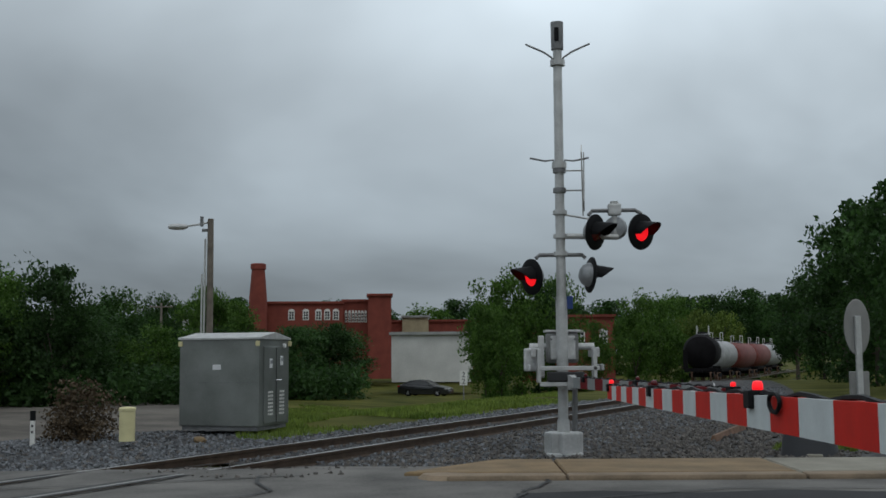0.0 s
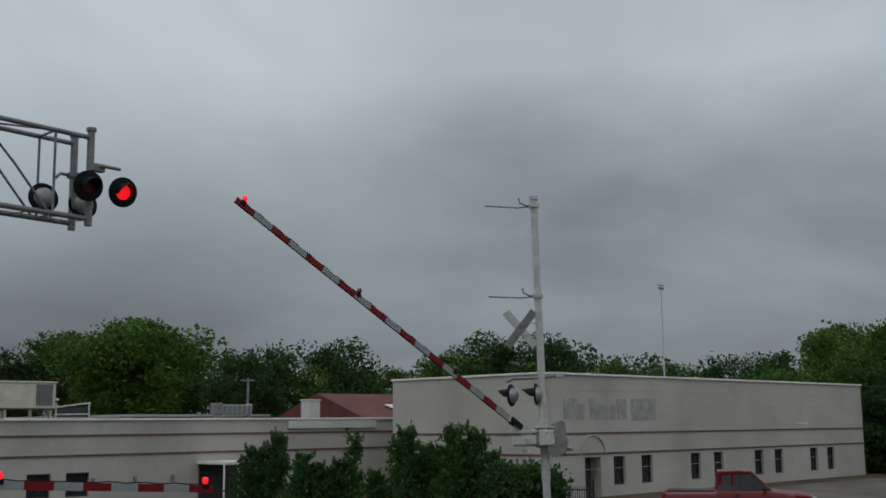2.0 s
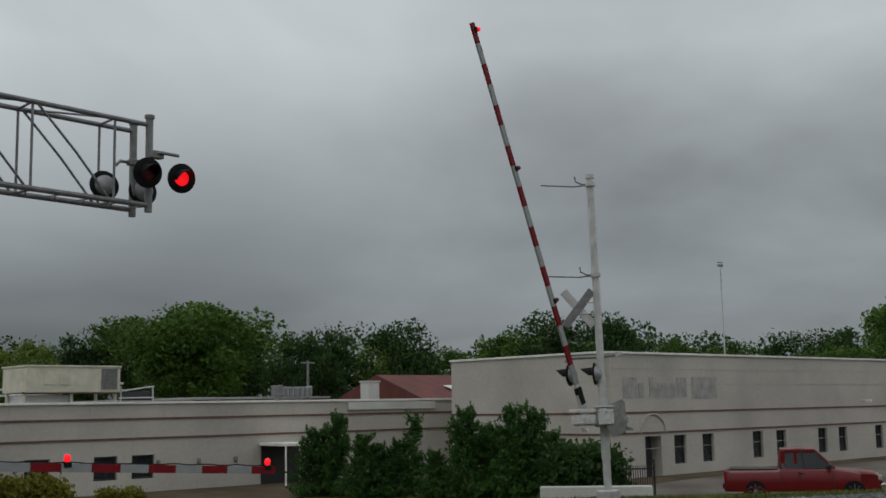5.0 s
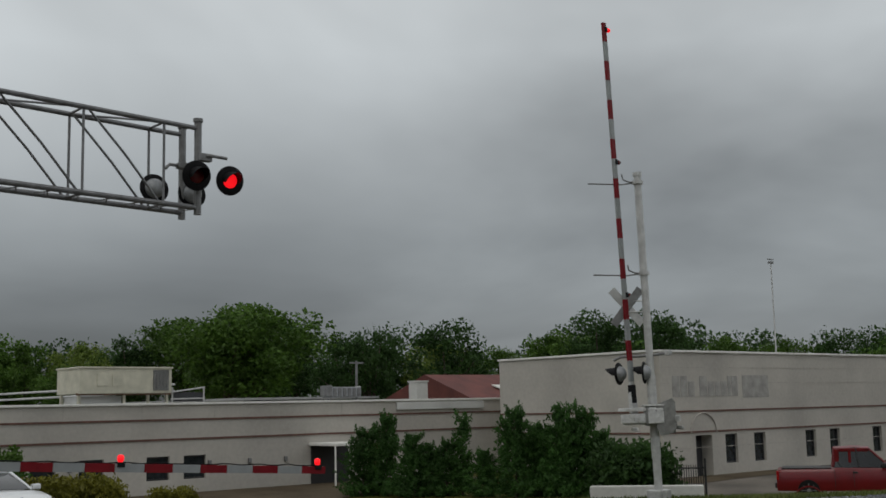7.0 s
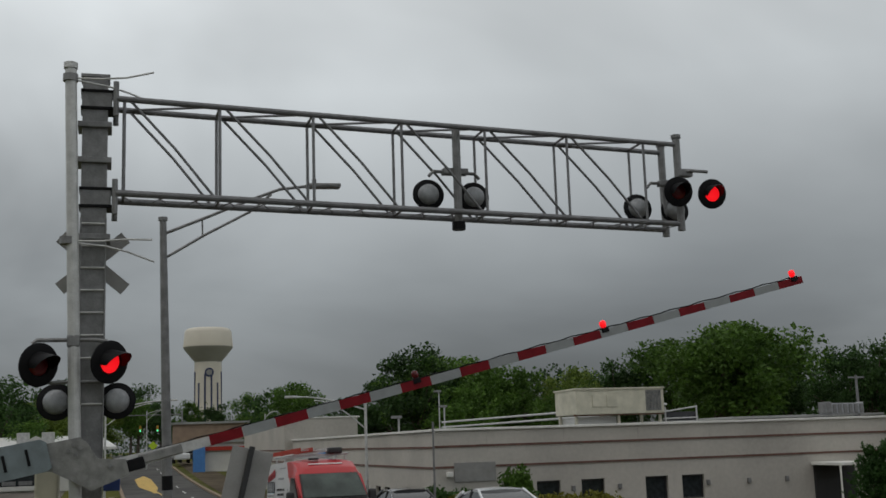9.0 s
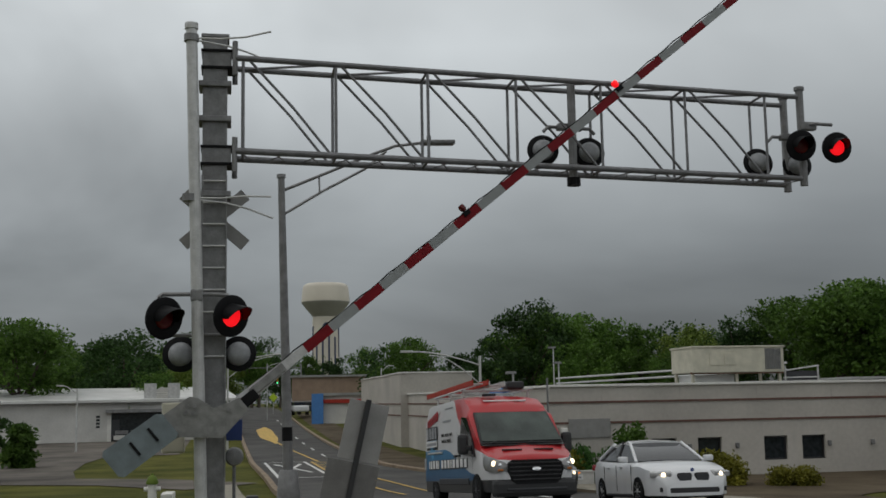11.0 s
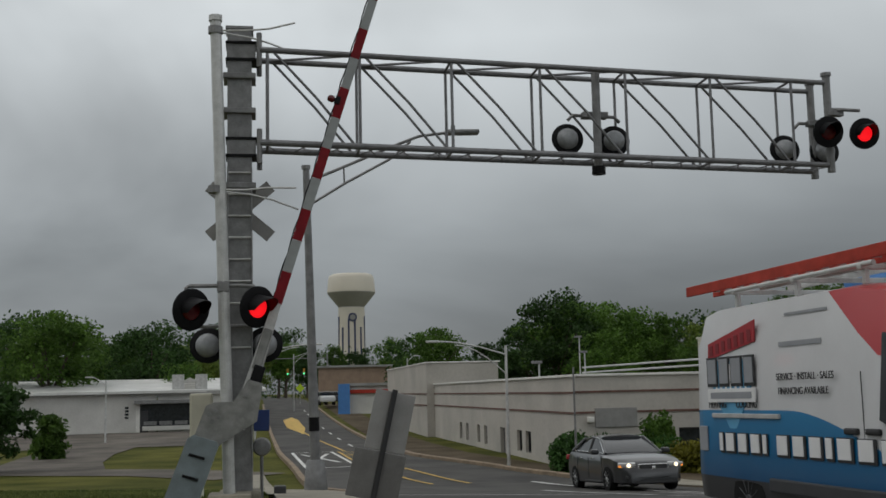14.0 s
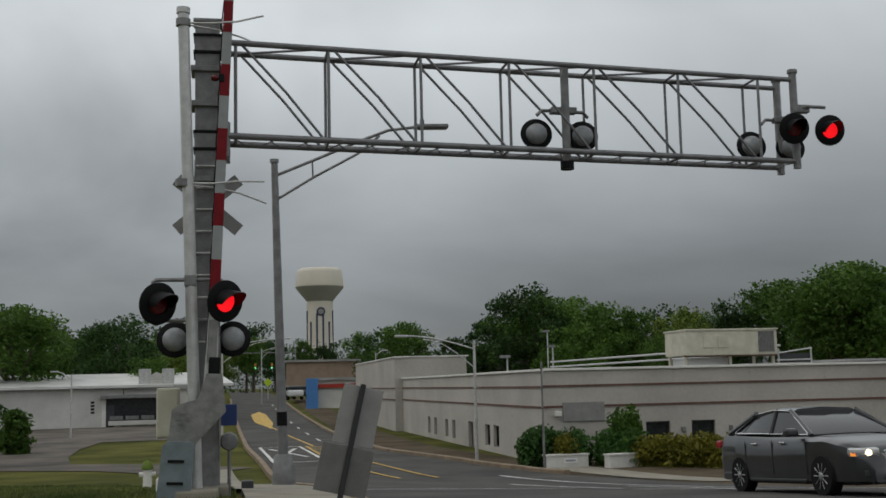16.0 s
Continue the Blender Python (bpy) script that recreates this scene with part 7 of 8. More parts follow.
gx, gy = polar(84.35, 15.6)
board = thing("road_sign", gx, gy, land(gx, gy), 0, "leaning grey back of two stacked road signs", "sign")
board.matrix_basis = pose(gx, gy - 0.12, land(gx, gy) - 0.2, -13, 0, 6)
part("post", box(0, 0, 0.95, 0.06, 0.07, 2.0, 0.01), "trim_black", board)
part("panel", box(-0.05, 0.03, 1.52, 0.02, 0.56, 0.80, 0.006), "grey_panel", board)
part("panel", box(-0.02, -0.02, 0.78, 0.02, 0.72, 0.64, 0.006), "grey_panel_dark", board, "darker lower panel")
hx, hy = polar(93.6, 30)
hyd = thing("fire_hydrant", hx, hy, land(hx, hy), 0, "white and green fire hydrant standing in the grass", "hydrant")
part("barrel", turned([(0.01, 0), (0.17, 0), (0.17, 0.05), (0.11, 0.07), (0.11, 0.5), (0.01, 0.5)], "Z", 16), "white_paint", hyd, "", True)
part("bonnet", turned([(0.15, 0.5), (0.15, 0.55), (0.1, 0.68), (0.03, 0.72), (0.03, 0.76), (0.01, 0.77)], "Z", 16), "leaf_light", hyd, "", True)
part("outlet", rod((0, -0.2, 0.38), (0, 0.2, 0.38), 0.06), "white_paint", hyd)
ux, uy = polar(88.9, 21.6)
ub = thing("utility_box", ux, uy, land(ux, uy), 0, "small dark utility box in the grass", "utility box")
part("box", box(0, 0, 0.14, 0.3, 0.22, 0.3, 0.03), "trim_grey", ub)
for k, (az, d) in enumerate(((92.9, 23.5), (92.8, 25.5), (90.6, 23.4))):
    bx, by = polar(az, d)
    bl = thing("white_block", bx, by, land(bx, by), 0, "low white painted block beside the lawn", "block", "white blocks")
    part("block", box(0, 0, 0.15, 0.6, 0.22, 0.34, 0.02), "white_paint", bl)

# ---- low workshop beyond the lawn ----
SHOP = 95.0
shop = thing("workshop", 0, 0, 0, 0, "long low white workshop with a bright metal roof", "workshop")
brick_block(shop, 103.5, 94.75, SHOP, 1.85, 20, (), 1, 0, 1, -2.0, "wall_white")
brick_block(shop, 94.7, 91.0, SHOP, 1.75, 12, (), 1, 0, 1, -2.0, "wall_white")
q = part("roof", loft([[(-20, -0.6, 1.9), (-20, -0.6, 2.1), (-20, 9, 3.15), (-20, 18, 2.1), (-20, 18, 1.9)], [(15, -0.6, 1.9), (15, -0.6, 2.1), (15, 9, 3.15), (15, 18, 2.1), (15, 18, 1.9)]]), "roof_metal", shop)
q.matrix_basis = pose(*polar(98.6, SHOP - 0.3), 0, 0, 0, 98.6)


def on_shop(name, az, bm, material, lift=0.0, out=0.0):
    q = part(name, bm, material, shop)
    q.matrix_basis = pose(*polar(az, SHOP - 0.05 - out), lift, 0, 0, az)
    return q


# work bay with its awning, counter and shelves
on_shop("opening", 94.0, box(0, 0, 0.1, 5.4, 0.16, 1.9, 0.01), "glass_far")
on_shop("awning", 94.0, box(0, -0.4, 1.22, 5.9, 1.0, 0.28, 0.03), "galv_dark")
on_shop("counter", 93.9, box(0, -0.15, -0.85, 5.0, 0.3, 0.35, 0.02), "wall_white")
for k in (-1.9, -0.7, 0.5, 1.7):
    on_shop("shelf", 93.9, box(k, -0.1, -0.45, 1.0, 0.12, 0.3, 0.02), "galv_dark")
on_shop("bay_post", 95.62, box(0, -0.05, -0.2, 0.3, 0.2, 2.6, 0.01), "white_paint")
on_shop("side_door", 95.4, box(0, -0.02, -0.4, 0.85, 0.12, 1.9, 0.01), "trim_grey")
win = on_shop("window", 96.25, box(0, -0.03, 0.4, 0.85, 0.1, 1.15, 0.01), "white_paint")
for k in range(4):
    part("pane", box(0, -0.09, 0.02 + k * 0.26, 0.66, 0.03, 0.18), "glass_far", win)
for k in range(9):
    on_shop("wall_rib", 97.2 + k * 0.72, box(0, -0.02, 0.0, 0.12, 0.1, 3.6), "wall_white")
on_shop("down_pipe", 98.85, rod((0, -0.12, -1.4), (0, -0.12, 2.0), 0.07), "galv_dark")
on_shop("eaves_band", 98.9, box(0, -0.25, 1.78, 12.5, 0.12, 0.16), "galv")
for az in (93.75, 92.65):
    on_shop("duct", az, box(0, 0.6, 2.55, 0.95, 0.9, 1.6, 0.03), "galv")
cup = on_shop("cupola", 93.2, loft([[(-0.6, 0.3, 1.7), (-0.6, 0.3, 2.8), (0, 0.3, 3.1), (0.6, 0.3, 2.8), (0.6, 0.3, 1.7)], [(-0.6, 1.3, 1.7), (-0.6, 1.3, 2.8), (0, 1.3, 3.1), (0.6, 1.3, 2.8), (0.6, 1.3, 1.7)]]), "wall_white")
for k in range(5):
    part("louvre", box(0, 0.26, 1.9 + k * 0.18, 1.0, 0.07, 0.05), "white_paint", cup)

# ---- far end of the street ----
twx, twy = polar(85.33, 420)
tower = thing("water_tower", twx, twy, 0, 0, "pale beige pedestal water tower with dark vertical stripes", "water tower")
part("shaft", turned([(5.6, -2), (5.1, 6), (4.9, 26), (4.7, 33.2), (0.1, 33.2)], "Z", 40), "tower_white", tower, "", True)
# the bowl's darker grey paints in the shade under the tank
part("bowl", turned([(4.7, 32.4), (5.0, 32.9), (8.6, 37.3), (8.8, 37.8), (0.1, 37.8)], "Z", 40), "tower_shade", tower, "flared tank underside with its shade painted in grey", True)
part("tank", turned([(8.75, 37.7), (8.75, 38.2), (8.3, 43.0), (7.9, 44.0), (7.0, 44.5), (3.5, 44.8), (0.1, 44.9)], "Z", 40), "tower_white", tower, "", True)
for a, hs in ((-68, 29.0), (-41, 25.0), (-13, 28.0), (13, 28.0), (41, 25.0), (68, 29.0)):
    q = part("stripe", box(4.95, 0, hs / 2, 0.3, 0.62, hs), "tower_blue", tower)
    q.matrix_basis = pose(0, 0, 0, 0, 0, -4 + a)
q = part("clock_emblem", turned([(0.01, 0), (1.6, 0), (1.6, 0.25), (0.01, 0.3)], "X", 24, None, (4.8, 0, 28.6)), "tower_blue", tower, "round dark blue emblem")
q = part("emblem_disc", turned([(0.01, 0), (1.0, 0), (1.0, 0.1), (0.01, 0.12)], "X", 20, None, (5.1, 0, 28.6)), "grey_panel", tower)

tan = thing("tan_building", 0, 0, 0, 0, "low tan brick shop building beside the street", "building")
brick_block(tan, 87.0, 83.4, 165, 5.2, 20, (), 1, 0, 1, 0.0, "wall_tan")
kiosk = thing("blue_shop", 0, 0, 0, 0, "small white shop with a blue end wall and orange band", "shop")
brick_block(kiosk, 85.6, 83.2, 120, 2.3, 8, (), 1, 0, 1, -0.8, "wall_white")
q = part("end_wall", box(0, 0, 0.8, 0.5, 1.2, 3.4), "blue_bright", kiosk)
q.matrix_basis = pose(*polar(85.75, 119.5), 0, 0, 0, -4)
q = part("band", box(0, 0, 1.7, 0.12, 4.8, 0.4), "ladder", kiosk)
q.matrix_basis = pose(*polar(84.4, 119.8), 0, 0, 0, -5)
for az, d, m_, h in ((87.0, 150, "black", 2.2), (86.6, 135, "white_car", 1.7), (86.3, 140, "trim_grey", 2.0)):
    v = thing("parked_vehicle", *polar(az, d), 0.2, 0, "parked vehicle outside the shop down the street", "vehicle", "vehicles down the street")
    part("body", box(0, 0, 0.75, 4.2, 1.8, 0.7, 0.2), m_, v)
    part("cab", box(-0.3, 0, 1.3, 2.2, 1.6, 0.6, 0.2), "glass", v)
    for wx in (-1.3, 1.3):
        for wy in (-0.8, 0.8):
            part("wheel", turned([(0.01, -0.1), (0.33, -0.1), (0.33, 0.1), (0.01, 0.1)], "Y", 14, None, (wx, wy, 0.33)), "rubber", v)
for az, d, h, reach, back in ((77.7, 45.5, 3.3, 2.7, 1), (90.1, 64, 4.1, -3.2, 1), (97.1, 80, 2.8, 1.0, 1), (82.6, 105, 4.6, -0.8, 1), (88.2, 130, 6.0, -2.4, 1)):
    x, y = polar(az, d)
    z = land(x, y)
    sl = thing("street_lamp", x, y, z, 0, "slim pale steel street lamp with a curved arm", "street lamp", "street lamps")
    part("pole", rod((0, 0, 0), (0, 0, h - z), 0.07, 0.05, 10), "galv", sl)
    n = 8
    part("arm", bent([(0, -reach * i / n * 1.0, h - z - 0.35 + 0.55 * math.sin(math.pi * 0.5 * i / n)) for i in range(n + 1)], 0.03, 6), "galv", sl)
    if abs(reach) > 2:
        part("arm", bent([(0, -reach * i / n * 0.75, h - z - 1.1 + 1.15 * math.sin(math.pi * 0.5 * i / n)) for i in range(n + 1)], 0.025, 6), "galv", sl)
    part("head", box(0, -reach * 1.08, h - z + 0.2, 0.2, 0.5, 0.09, 0.03), "galv", sl)
for az, lit in ((88.5, 1), (87.7, 1)):
    x, y = polar(az, 185)
    sg = thing("traffic_signal", x, y, 4.6, 0, "traffic signal hanging over the far junction", "traffic signal", "traffic signals")
    part("housing", box(0, 0, 0.5, 0.25, 0.3, 0.95, 0.04), "amber_sig", sg)
    part("lens", turned([(0.01, 0), (0.13, 0), (0.01, 0.05)], "X", 12, None, (0.13, 0, 0.2)), "green_on", sg)
wx, wy = polar(88.1, 185)
span = thing("signal_mast", wx, wy, land(wx, wy), 0, "dark signal mast arm across the junction", "signal mast")
part("pole", rod((0, 5, 0), (0, 5, 7), 0.12), "galv_dark", span)
part("arm", rod((0, 5, 6.4), (0, -6, 6.4), 0.07), "galv_dark", span)
yx, yy = polar(87.9, 150)
yl = thing("warning_sign", yx, yy, land(yx, yy), 0, "lime-yellow diamond warning sign", "sign")
part("post", rod((0, 0, 0), (0, 0, 2.2), 0.04), "galv", yl)
q = part("board", box(0, 0, 0, 0.03, 0.8, 0.8), "lime", yl)
q.matrix_basis = pose(0.06, 0, 2.1, 45, 0, 0)


# ---- planting ----
def leaves(spots, size, flat=0.0):
    """Many small leaf-clump faces as one mesh's vertices and faces."""
    n = len(spots)
    rng = np.random.default_rng(n)
    c = np.array(spots)
    a = rng.normal(size=(n, 3))
    a[:, 2] *= 1 - flat
    a /= np.linalg.norm(a, axis=1, keepdims=True)
    b = np.cross(a, rng.normal(size=(n, 3)))
    b /= np.linalg.norm(b, axis=1, keepdims=True)
    s = (size * rng.uniform(0.55, 1.25, (n, 1)))
    nrm = np.cross(a, b)
    v = np.stack([c - a * s, c - b * s * 0.55 + nrm * s * 0.18, c + a * s, c + b * s * 0.55 + nrm * s * 0.18], 1).reshape(-1, 3)
    f = np.arange(4 * n).reshape(n, 4)
    return v, f


def leaf_mesh(name, spots, size, material, flat=0.0):
    v, f = leaves(spots, size, flat)
    me = bpy.data.meshes.new(name)
    me.from_pydata(v.tolist(), [], f.tolist())
    me.materials.append(M[material])
    return me


def crown_spots(seed, n, clumps, rx, rz, zc, low=-0.8):
    rng = np.random.default_rng(seed)
    out = []
    cl = []
    while len(cl) < clumps:
        p = rng.uniform(-1, 1, 3)
        d = np.linalg.norm(p)
        if 0.25 < d < 1.0 and p[2] > low:
            cl.append((p * np.array([rx, rx, rz]) * 0.86 + [0, 0, zc], rng.uniform(0.15, 0.34) * rx))
    per = n // clumps
    for c, r in cl:
        q = rng.normal(size=(per, 3))
        q /= np.linalg.norm(q, axis=1, keepdims=True)
        q *= r * rng.uniform(0.12, 1.55, (per, 1)) ** 0.62
        q[:, 2] *= 0.75
        out.append(q + c)
    return np.concatenate(out), cl


def tree(name, seed, material, low=-0.8, n=6900, height=10.0, rx=3.6, rz=3.6, zc=5.9, clumps=42, size=0.168, label="", category="tree", trunk=0.24):
    t = thing(name, 0, 0, 0, 0, label, category)
    spots, cl = crown_spots(seed, n, clumps, rx, rz, zc, low)
    rng = random.Random(seed)
    bm = bmesh.new()
    rod((0, 0, -0.3), (0.1, 0.05, zc * 0.55), trunk, trunk * 0.7, 9, bm)
    for c, r in cl[:9]:
        a = Vector((0.1, 0.05, zc * rng.uniform(0.35, 0.55)))
        b = a.lerp(Vector(c), 0.55) + Vector((0, 0, 0.3))
        rod(a, b, trunk * 0.5, trunk * 0.3, 6, bm)
        rod(b, c, trunk * 0.3, trunk * 0.1, 5, bm)
    part("trunk", bm, "bark", t)
    ob = new("crown", leaf_mesh("crown", spots, size, material))
    ob.parent = t
    return t


GREEN = "leafy green deciduous tree with an uneven crown"
DARK = "dense dark green tree with a ragged crown"
kinds = [
    tree("tree", 11, "leaf", label=GREEN, rx=4.0, rz=3.5),
    tree("tree", 12, "leaf", label=GREEN, rx=3.2, rz=4.0, zc=5.7, clumps=38),
    tree("tree", 13, "leaf_dark", label=DARK, rx=3.7, rz=3.8),
    tree("tree", 14, "leaf_dark", label=DARK, rx=3.0, rz=4.2, zc=5.4, clumps=36),
    tree("tree", 15, "leaf_light", label="light green leafy tree with an airy crown", rx=3.8, rz=3.4, clumps=34, n=7000),
    tree("thicket_tree", 16, "leaf_dark", label="dark bushy thicket tree leafy to the ground", rx=3.4, rz=5.3, zc=4.3, clumps=70, n=7400, trunk=0.12, low=-1.0),
    tree("thicket_tree", 17, "leaf", label="green bushy thicket tree leafy to the ground", rx=3.6, rz=5.3, zc=4.3, clumps=70, n=7400, trunk=0.12, low=-1.0),
]
unused = set(range(len(kinds)))


def plant(k, az, dist, top, wide=1.0, base=None, turn=None):
    """Stand a tree at a bearing and distance so that its top reaches a height."""
    x, y = polar(az, dist)
    z = land(x, y) if base is None else base
    s = (top - z) / 9.55
    m = pose(x, y, z, 0, 0, random.uniform(0, 360) if turn is None else turn) @ Matrix.Diagonal((s * wide, s * wide, s, 1))
    if k in unused:
        unused.discard(k)
        kinds[k].matrix_basis = m
        return kinds[k]
    sx, sy, sz = kinds[k].scale
    return copy_thing(kinds[k], m @ Matrix.Diagonal((1 / sx, 1 / sy, 1 / sz, 1)))


SKY_LINE = [(22, 0.085), (26, 0.088), (29, 0.062), (32.2, 0.058), (35.8, 0.060), (39.1, 0.074), (42.2, 0.076), (44.4, 0.070), (47.2, 0.058), (49.7, 0.072), (53.6, 0.074), (56.2, 0.060), (58.8, 0.093), (62, 0.080), (66, 0.064), (70.3, 0.060), (74.5, 0.082), (77.8, 0.047), (81.5, 0.053), (84.5, 0.040), (87.6, 0.040), (91, 0.052), (94.8, 0.060), (97, 0.056), (99.3, 0.073), (104, 0.07)]
az = 23.0
while az < 104:
    tan_el = lerp_curve(SKY_LINE, az) * (0.93 if az > 90 else 1.10 if az > 56 else 0.98)
    d = random.uniform(105, 130) if az < 81.5 or az > 90 else random.uniform(200, 240)
    wide = random.uniform(0.85, 1.15)
    plant(random.choice([0, 1, 2, 0, 4, 3]) if az > 54 or az < 52 else 3, az, d, 1.6 + d * tan_el * random.uniform(0.93, 1.0), wide)
    if random.random() < 0.35:
        d2 = d + random.uniform(15, 30)
        plant(random.choice([2, 3, 0]), az + 1.0, d2, 1.6 + d2 * tan_el * random.uniform(0.72, 0.9), 1.15)
    if (54 < az < 81 or az > 90) and random.random() < 0.7:
        d3 = d - random.uniform(8, 18)
        plant(random.choice([5, 6, 0]), az + 0.5, d3, 1.6 + d3 * tan_el * random.uniform(0.5, 0.75), 1.1)
    az += math.degrees(7.0 * 0.62 * wide / d) * 1.25
# named tops of the line
for k, az, d, tan_el, w in ((0, 58.8, 95, 0.096, 1.2), (0, 60.6, 96, 0.090, 1.1), (3, 53.5, 88, 0.076, 0.8), (2, 49.7, 100, 0.074, 1.05), (0, 74.6, 110, 0.076, 1.2), (2, 42.3, 110, 0.078, 0.9), (2, 39.2, 108, 0.077, 0.95), (0, 99.6, 100, 0.075, 1.2), (2, 95, 110, 0.062, 1.2), (2, 88.6, 230, 0.055, 1.0), (2, 91.2, 200, 0.06, 1.2)):
    plant(k, az, d, 1.6 + d * tan_el, w)
# trees round the mill and along the track
for k, az, d, tan_el, w in ((6, 23.6, 86, 0.096, 1.0), (6, 25.6, 92, 0.088, 0.95), (5, 19.4, 76, 0.086, 0.85), (6, 22.2, 78, 0.080, 0.85), (0, 12.6, 100, 0.062, 0.7), (2, 17.0, 100, 0.056, 0.9), (2, 14.8, 140, 0.052, 0.8), (0, 11.2, 135, 0.05, 0.7), (0, 9.2, 190, 0.046, 0.9),
                             (6, -1.9, 74, 0.080, 0.72), (6, -3.0, 76, 0.083, 0.72), (6, -1.2, 71, 0.055, 0.5), (5, -3.9, 78, 0.07, 0.65), (1, -5.0, 82, 0.072, 0.6), (6, -2.0, 70, 0.05, 0.6),
                             (6, -6.6, 100, 0.036, 0.6), (6, -8.6, 108, 0.059, 0.7), (6, -9.8, 112, 0.055, 0.7), (6, -10.8, 165, 0.057, 1.0), (5, -12.4, 175, 0.055, 1.0), (5, -13.9, 180, 0.060, 1.0), (5, -15.2, 190, 0.055, 1.0), (4, -11.4, 160, 0.042, 0.8), (4, -12.6, 166, 0.040, 0.8),
                             (5, -17.4, 88, 0.08, 0.9), (5, -18.4, 70, 0.104, 0.95), (5, -19.7, 60, 0.138, 0.9), (5, -21.5, 52, 0.155, 0.9), (2, -24.0, 46, 0.15, 1.0), (5, -18.6, 95, 0.06, 1.3), (5, -20.5, 90, 0.06, 1.3), (3, -16.2, 125, 0.058, 0.9), (2, -27.5, 44, 0.15, 1.0)):
    plant(k, az, d, 1.6 + d * tan_el, w)
# far line behind the mill
az = 16.0
while az > -17:
    d = random.uniform(215, 260)
    plant(random.choice([5, 6, 5]), az, d, 1.6 + d * random.uniform(0.045, 0.056), random.uniform(1.2, 1.6))
    az -= random.uniform(1.5, 2.2)
# thicket beyond the lot
az = 31.0
while az > 5.4:
    d = random.uniform(90, 101) if az < 12 else random.uniform(80, 92)
    plant(random.choice([5, 5, 6]), az, d, 1.6 + d * random.uniform(0.022, 0.034) * (1.6 if az > 17.5 else 1.0), random.uniform(1.15, 1.45))
    plant(random.choice([5, 5, 6]), az - 0.3, d + 6, 1.6 + d * random.uniform(0.022, 0.032) * (1.7 if az > 17.5 else 1.0), random.uniform(1.3, 1.7))
    az -= random.uniform(1.5, 2.2)
for az in (23.0, 24.2):
    plant(5, az, 76, 5.5, 1.2)

# undergrowth at the foot of the thicket
rng = np.random.default_rng(58)
spots = []
for az in np.arange(5.2, 31.5, 0.22):
    for j in range(3):
        d = rng.uniform(84, 92) if az < 12 else rng.uniform(74, 84)
        x, y = polar(float(az) + rng.uniform(-0.2, 0.2), d)
        r, z = rng.uniform(0.8, 1.5), land(x, y) + rng.uniform(0.2, 1.7)
        q = rng.normal(size=(60, 3))
        q /= np.linalg.norm(q, axis=1, keepdims=True)
        spots.append(q * r * rng.uniform(0.4, 1.1, (60, 1)) + np.array([x, y, z]))
tagged(new("undergrowth", leaf_mesh("undergrowth", np.concatenate(spots), 0.22, "leaf_dark")), "dense dark undergrowth at the foot of the thicket", kind="stuff")

# continuous wood behind the single trees
rng = np.random.default_rng(71)
spots = []
for az in np.arange(21.0, 105.0, 0.55):
    d = 150.0 if az < 83.5 or az > 90.5 else 250.0
    tan_el = lerp_curve(SKY_LINE, float(az))
    for j in range(5):
        dd = d + rng.uniform(-6, 6)
        x, y = polar(float(az) + rng.uniform(-0.4, 0.4), dd)
        z = 1.6 + dd * tan_el * rng.uniform(0.05, 0.98)
        r = rng.uniform(1.4, 2.6) * d / 150
        q = rng.normal(size=(70, 3))
        q /= np.linalg.norm(q, axis=1, keepdims=True)
        spots.append(q * r * rng.uniform(0.5, 1.08, (70, 1)) + np.array([x, y, z - r * 0.7]))
tagged(new("far_woods", leaf_mesh("far_woods", np.concatenate(spots), 0.34, "leaf_dark")), "dark green far woods behind the buildings", kind="stuff")


def shrub(name, seed, material, height, rx, label, n=5200, size=0.1, cone=0.0, clumps=40):
    t = thing(name, 0, 0, 0, 0, label, "shrub")
    rng = np.random.default_rng(seed)
    out = []
    for i in range(clumps):
        h = rng.uniform(0.05, 0.95)
        r = rx * (1 - cone * h) * (0.55 + 0.5 * math.sqrt(max(0.0, 1 - (2 * h - 0.9) ** 2) if cone < 0.3 else 1))
        a, q = rng.uniform(0, 6.28), rng.uniform(0.2, 0.75)
        c = np.array([r * q * math.cos(a), r * q * math.sin(a), h * height * 0.94])
        p = rng.normal(size=(n // clumps, 3))
        p /= np.linalg.norm(p, axis=1, keepdims=True)
        out.append(c + p * (rx * (0.42 if cone < 0.3 else 0.38) * (1 - cone * 0.7 * h)) * rng.uniform(0.15, 1.45, (len(p), 1)) ** 0.7)
    spots = np.concatenate(out)
    spots[:, 2] = np.maximum(spots[:, 2], 0.03)
    bm = bmesh.new()
    for i in range(5):
        rod((0, 0, -0.1), (rx * 0.5 * math.cos(i * 1.3), rx * 0.5 * math.sin(i * 1.3), height * 0.7), 0.035, 0.012, 6, bm)
    part("stems", bm, "bark", t)
    ob = new("foliage", leaf_mesh("foliage", spots, size, material))
    ob.parent = t
    return t


def set_at(ob, az, dist, turn=0.0, s=1.0, sz=None, lift=0.0):
    x, y = polar(az, dist)
    ob.matrix_basis = pose(x, y, land(x, y) + lift, 0, 0, turn) @ Matrix.Diagonal((s, s, sz or s, 1))


